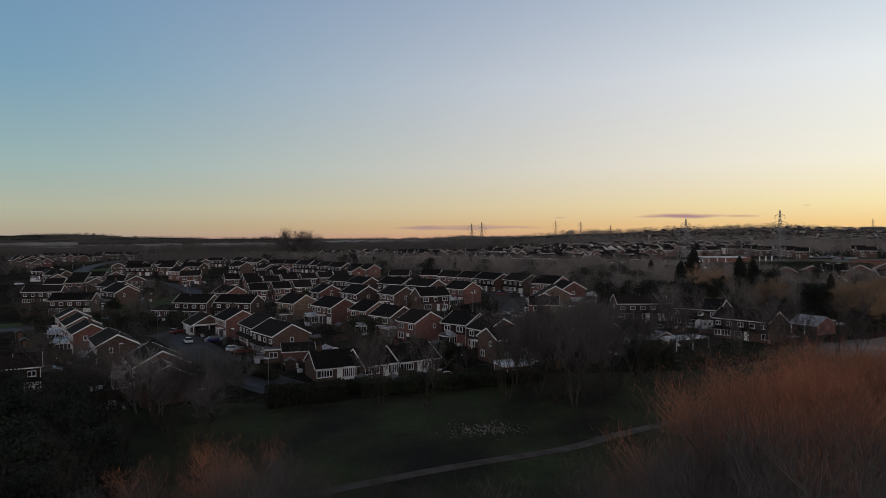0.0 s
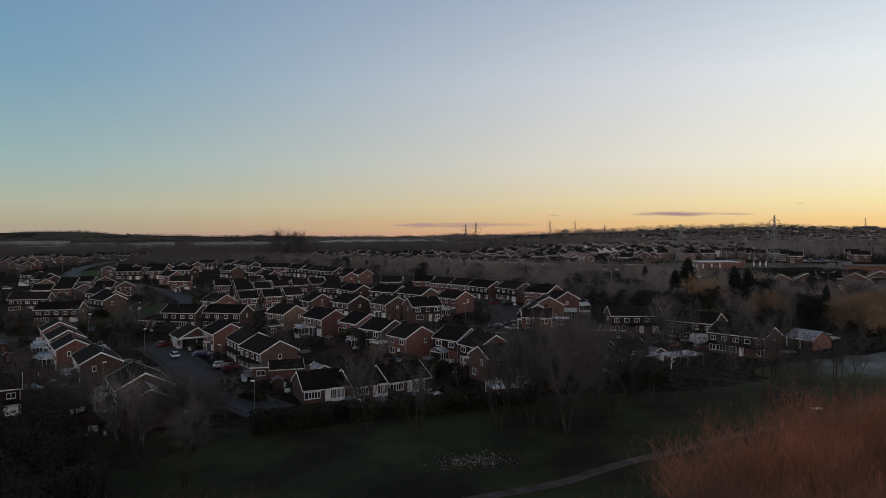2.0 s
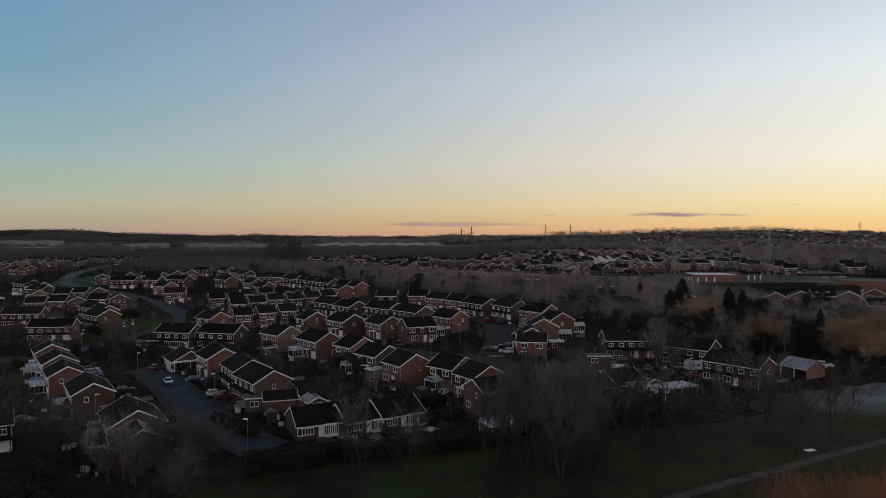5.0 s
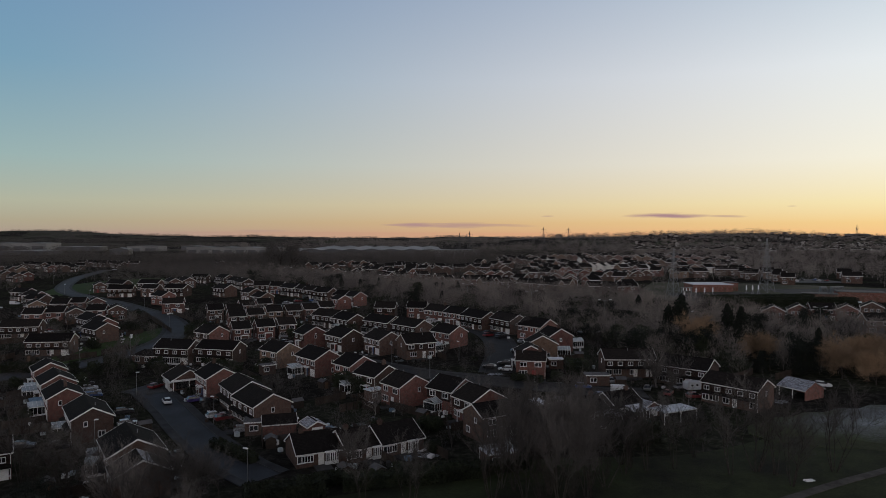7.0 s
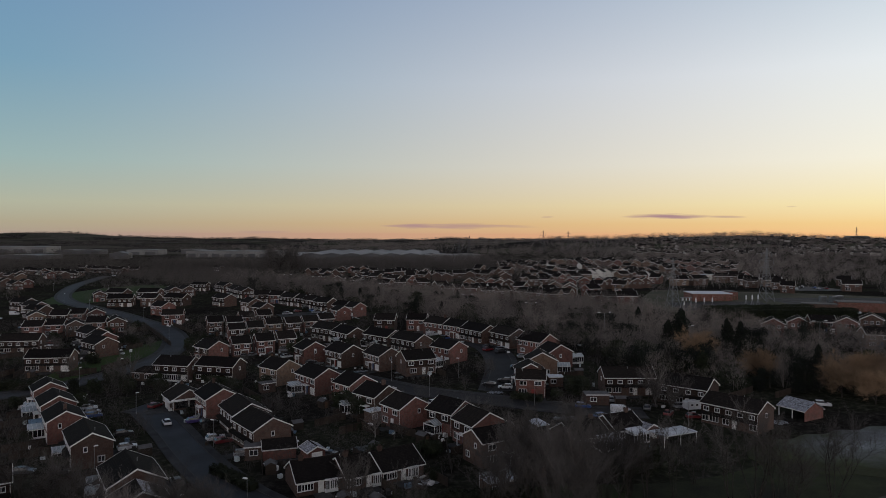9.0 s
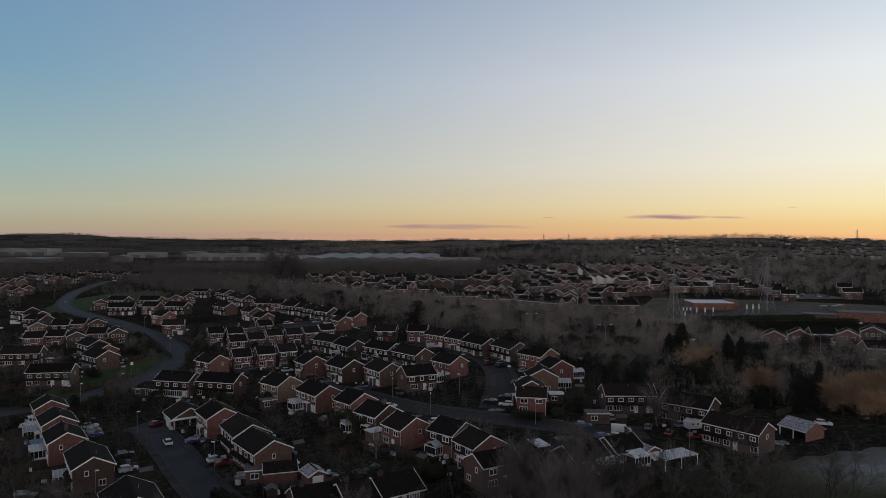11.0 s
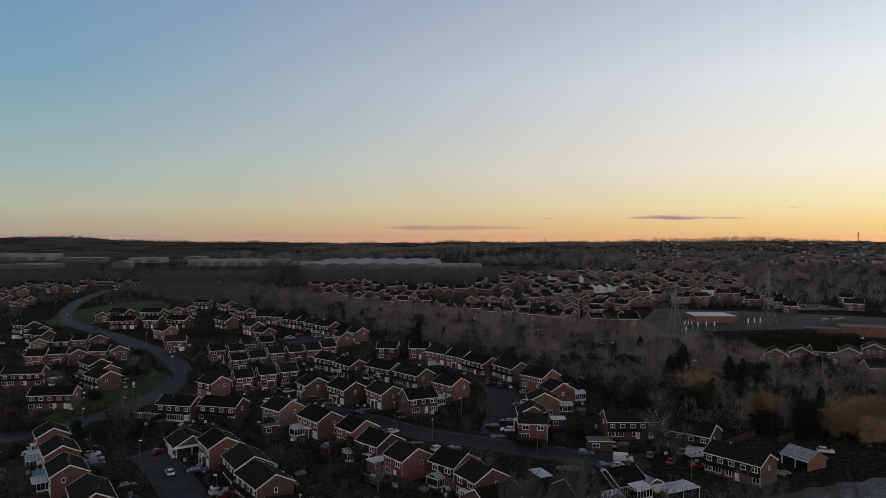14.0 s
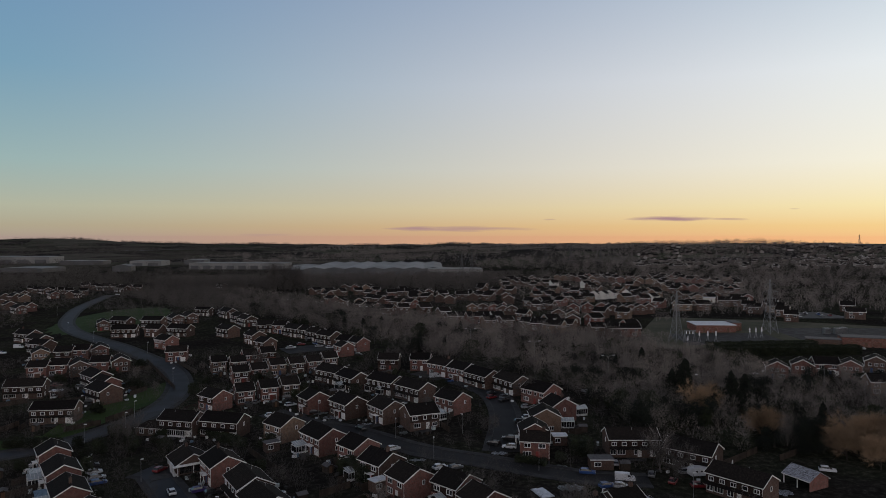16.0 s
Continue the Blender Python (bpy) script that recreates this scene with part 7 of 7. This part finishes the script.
# ---- woods and hedgerows ----
belt = polygon([(-330, 700), (-250, 600), (-170, 510), (-115, 470), (-75, 412), (-30, 362), (-2, 325), (28, 302), (44, 262), (58, 214), (84, 190), (135, 186), (240, 215), (230, 258), (136, 262), (126, 310), (104, 350), (70, 375), (28, 410), (-25, 470), (-90, 545), (-150, 650), (-260, 770)])


def glade(p):
    """Open ground on the near side of the two golden willows."""
    return any(abs(p[0] - gx + 0.4 * (gy - p[1])) < 5.0 and -5 < gy - p[1] < 20 for gx, gy in ((83.2, 221.8), (94.0, 201.5)))


spots = [p for p in scatter(3600, -340, 240, 180, 780, belt, 1) if not (p[0] < -20 and p[1] < 350) and not glade(p)]
# twig colour steps paler to the right, painting in the haze of the glow
tone = random.Random(71)
bands = {0: [], 1: [], 2: []}
for p in spots:
    k = p[0] + 0.35 * (p[1] - 300) + tone.gauss(0, 38)
    bands[0 if k < -15 else 1 if k < 55 or (p[1] < 250 and p[0] < 150 and tone.random() < 0.8) else 2].append(p)
for k, mat, words in ((0, TWIG_BROWN, "dark leafless woodland"), (1, TWIG_HAZED_MID, "brown leafless scrub and trees"), (2, TWIG_HAZED, "grey-brown leafless woodland paled as in haze")):
    woodland("woodland", "belt of " + words + " between the estates", bands[k], [wood.uniform(5, 10) for _ in bands[k]], mat, (190, 270, 310)[k], 31 + k, 1, 1.0, 0.0036)
spots = scatter(1350, -210, 70, 128, 345, lambda x, y: abs(x) < 0.66 * y and not (x > 50 and y < 175), 61, 0.8)
woodland("garden_shrubs", "small bare trees and shrubs in the gardens between the houses", spots, [wood.uniform(2.0, 6.2) for _ in spots], TWIG_BROWN, 125, 37, 4, 1.15, 0.005)
spots = [p for p in scatter(170, -60, 200, 186, 330, belt, 97) if not glade(p)]
woodland("undergrowth", "dark ivy and evergreen undergrowth at the edge of the wood", spots, [wood.uniform(2.5, 6.5) for _ in spots], LEAVES, 240, 117, 1, 1.5, 0.02)
birches = polygon([(20, 335), (60, 300), (120, 240), (230, 225), (230, 258), (136, 262), (118, 330), (60, 400), (0, 450)])
spots = scatter(240, 0, 240, 220, 450, birches, 44)
woodland("birch_trunks", "slender pale birch trunks rising through the wood", spots, [wood.uniform(8.5, 13) for _ in spots], BARK_PALE, 6, 57, 2, 0.55, 0.0044, 0.014)
for x, y in scatter(60, 0, 240, 220, 450, birches, 4):
    plant("birch", x, y, wood.uniform(8, 12), 11)
for x, y in scatter(30, -200, 120, 190, 560, belt, 6):
    plant("oak", x, y, wood.uniform(6, 10), 9)
for x, y in scatter(9, -120, 200, 190, 420, belt, 8):
    plant("conifer", x, y, wood.uniform(7, 11), 10)
for x, y in scatter(34, 30, 230, 188, 300, belt, 18) + scatter(16, -160, 60, 280, 520, belt, 28):
    plant("evergreen", x, y, wood.uniform(5, 9.5), 1.9)
for x, y in scatter(36, -160, 220, 190, 460, belt, 9):
    plant("bush", x, y, wood.uniform(3, 6.5), 1.9)

gaps = polygon([(-150, 650), (-83, 565), (76, 425), (112, 370), (95, 470), (240, 480), (330, 700), (300, 860), (-120, 860)])
spots = scatter(1500, -160, 340, 420, 870, gaps, 12)
# haze of the glow painted as paler twigs on the right part
for part_, mat in (([p for p in spots if p[0] < 70], TWIG_BROWN), ([p for p in spots if p[0] >= 70], TWIG_HAZED_MID)):
    woodland("woodland", "leafless trees between the houses of the far estate", part_, [wood.uniform(4, 9) for _ in part_], mat, 90, 41, 3, 1.1, 0.007)
west = polygon([(-230, 445), (-150, 480), (-260, 640), (-340, 720), (-600, 720), (-560, 480), (-300, 380), (-275, 440), (-330, 560), (-270, 560)])
spots = scatter(1300, -600, -140, 370, 730, west, 13)
woodland("woodland", "leafless trees beyond the western road", spots, [wood.uniform(4, 9) for _ in spots], TWIG_BROWN, 90, 51, 3, 1.1, 0.0065, 0.007, 0.1)
east = polygon([(100, 420), (260, 470), (420, 480), (520, 620), (420, 860), (250, 860), (230, 500)])
spots = scatter(800, 90, 530, 410, 870, east, 14)
woodland("woodland", "leafless trees round the eastern housing", spots, [wood.uniform(5, 10) for _ in spots], TWIG_HAZED_MID, 110, 61, 3, 1.1, 0.007)
east_near = polygon([(110, 180), (150, 182), (260, 215), (330, 300), (420, 420), (270, 420), (215, 300), (235, 255), (240, 215)])
spots = scatter(420, 100, 430, 175, 430, east_near, 15)
woodland("woodland", "leafless trees east of the frosted field", spots, [wood.uniform(7, 12) for _ in spots], TWIG_HAZED, 230, 66)
spots = scatter(2600, -1000, 900, 740, 1500, lambda x, y: abs(x) < 0.75 * y and math.sin(x * 0.013 + y * 0.004) + math.sin(y * 0.017 - x * 0.003) > -0.7, 17)
# right part again in twigs paled for the glow haze
for part_, mat in (([p for p in spots if p[0] < 60], TWIG_BROWN), ([p for p in spots if p[0] >= 60], TWIG_HAZED_MID)):
    woodland("woodland", "dark leafless woods in the middle distance", part_, [wood.uniform(7, 12) for _ in part_], mat, 66, 71, 2, 1.5, 0.0125, 0.007, 0.05)
wild = random.Random(19)
blocks = scatter(150, -2600, 2600, 1500, 4700, lambda x, y: abs(x) < 0.7 * y, 19, None)
spots = []
for x, y in blocks:
    a, b, lean = wild.uniform(60, 330), wild.uniform(25, 90), wild.uniform(-0.3, 0.3)
    for _ in range(int(a * b / 420)):
        u, v = wild.uniform(-a, a), wild.uniform(-b, b)
        spots.append((x + u, y + v + lean * u))
# hedgerow trees along the field edges
for x, y in scatter(330, -2700, 2700, 1350, 4700, lambda x, y: abs(x) < 0.72 * y, 20, None):
    n, turn = wild.randrange(8, 26), wild.choice((0.05, -0.1, 0.2, 1.3, -1.2))
    spots += [(x + k * 9 * math.cos(turn), y + k * 9 * math.sin(turn) + wild.gauss(0, 1.5)) for k in range(n)]
# only the far left keeps twigs without the painted haze
for part_, mat in (([p for p in spots if p[0] < -700], TWIG_BROWN), ([p for p in spots if p[0] >= -700], TWIG_HAZED_MID)):
    woodland("woodland", "dark distant woods and hedgerow trees on the hills", part_, [wood.uniform(7, 14) for _ in part_], mat, 34, 81, 2, 1.7, 0.04, 0.02, 0.0)
for x0, x1, y0, y1, mat in ((-1430, -1130, 2850, 3250, RIME_THICK), (520, 760, 1500, 1600, FIELD)):
    tagged(drape_grid("field", steps((x0, x1, 60)), steps((y0, y1, 60)), 0.6, mat), "distant pale winter farm field", "field", kind="structure")
for x, y, h in ((-172, 742, 30), (-184, 748, 26), (-160, 744, 25), (-148, 756, 20), (-166, 760, 27)):
    plant("oak", x, y, h, 9)
spots = scatter(420, 330, 1500, 2000, 2280, lambda x, y: True, 23, None)
woodland("woodland", "line of bare trees along the crest of the far hill", spots, [wood.uniform(9, 17) for _ in spots], TWIG_BROWN, 95, 91, 3, 1.4, 0.009, 0.007, 0.1)
spots = scatter(620, -700, -250, 720, 980, lambda x, y: abs(x) < 0.75 * y, 29)
woodland("woodland", "bare trees in front of the western warehouses", spots, [wood.uniform(10, 16) for _ in spots], TWIG_BROWN, 80, 99, 3, 1.2, 0.009, 0.007, 0.1)
spots = scatter(900, -340, 130, 660, 900, lambda x, y: y > 690 - 0.25 * x and not quarter(x, y), 43)
woodland("woodland", "tall dense dark bare wood in front of the warehouses", spots, [wood.uniform(0.8, 1.0) * float(np.interp(y, (690, 840, 900), (19, 16, 11))) for x, y in spots], TWIG_BROWN, 120, 107, 3, 1.05, 0.009, 0.01, 0.05)
spots = scatter(2600, 260, 1450, 880, 2050, lambda x, y: abs(x) < 0.72 * y, 67, 1.0)
woodland("woodland", "leafless trees among the houses of the hillside", spots, [wood.uniform(5, 10) for _ in spots], TWIG_HAZED_MID, 55, 103, 3, 1.4, 0.013)
# pale bins, pots, seats and stacked things behind the houses
bits, pick = Shape(), random.Random(77)
for fx, fy, fa, fb, ft in FOOT:
    if fy > 345 or fy < 100 or abs(fx) > 0.66 * fy or (fx > 55 and fy < 178):
        continue
    for _ in range(12):
        side = pick.choice((-1, 1))
        u, v = pick.uniform(-1, 1) * fa, side * (fb + pick.uniform(-0.4, 5.0))
        x, y = fx + u * math.cos(ft) - v * math.sin(ft), fy + u * math.sin(ft) + v * math.cos(ft)
        if clear_of_houses(x, y, -0.5) and not near_road(x, y, -0.5):
            m = pose(x, y, land(x, y), 0, 0, pick.uniform(0, 180))
            w, d, h = pick.uniform(0.2, 0.8), pick.uniform(0.2, 0.5), pick.uniform(0.25, 1.0)
            c = [m @ Vector((a * w, b * d, z)) for z in (-0.2, h) for a, b in ((-1, -1), (1, -1), (1, 1), (-1, 1))]
            k = pick.choices((0, 1, 2, 3, 4), (2.5, 2, 3, 3, 0.5))[0]
            for q in ((4, 5, 6, 7), (0, 1, 5, 4), (1, 2, 6, 5), (2, 3, 7, 6), (3, 0, 4, 7)):
                bits.face([c[j] for j in q], k)
tagged(new("garden_clutter", bits.mesh("garden_clutter", FRAME, POLY, KERB, WOOD, TARP, fix=False)), "bins, pots and seats around the houses", "clutter", kind="stuff")
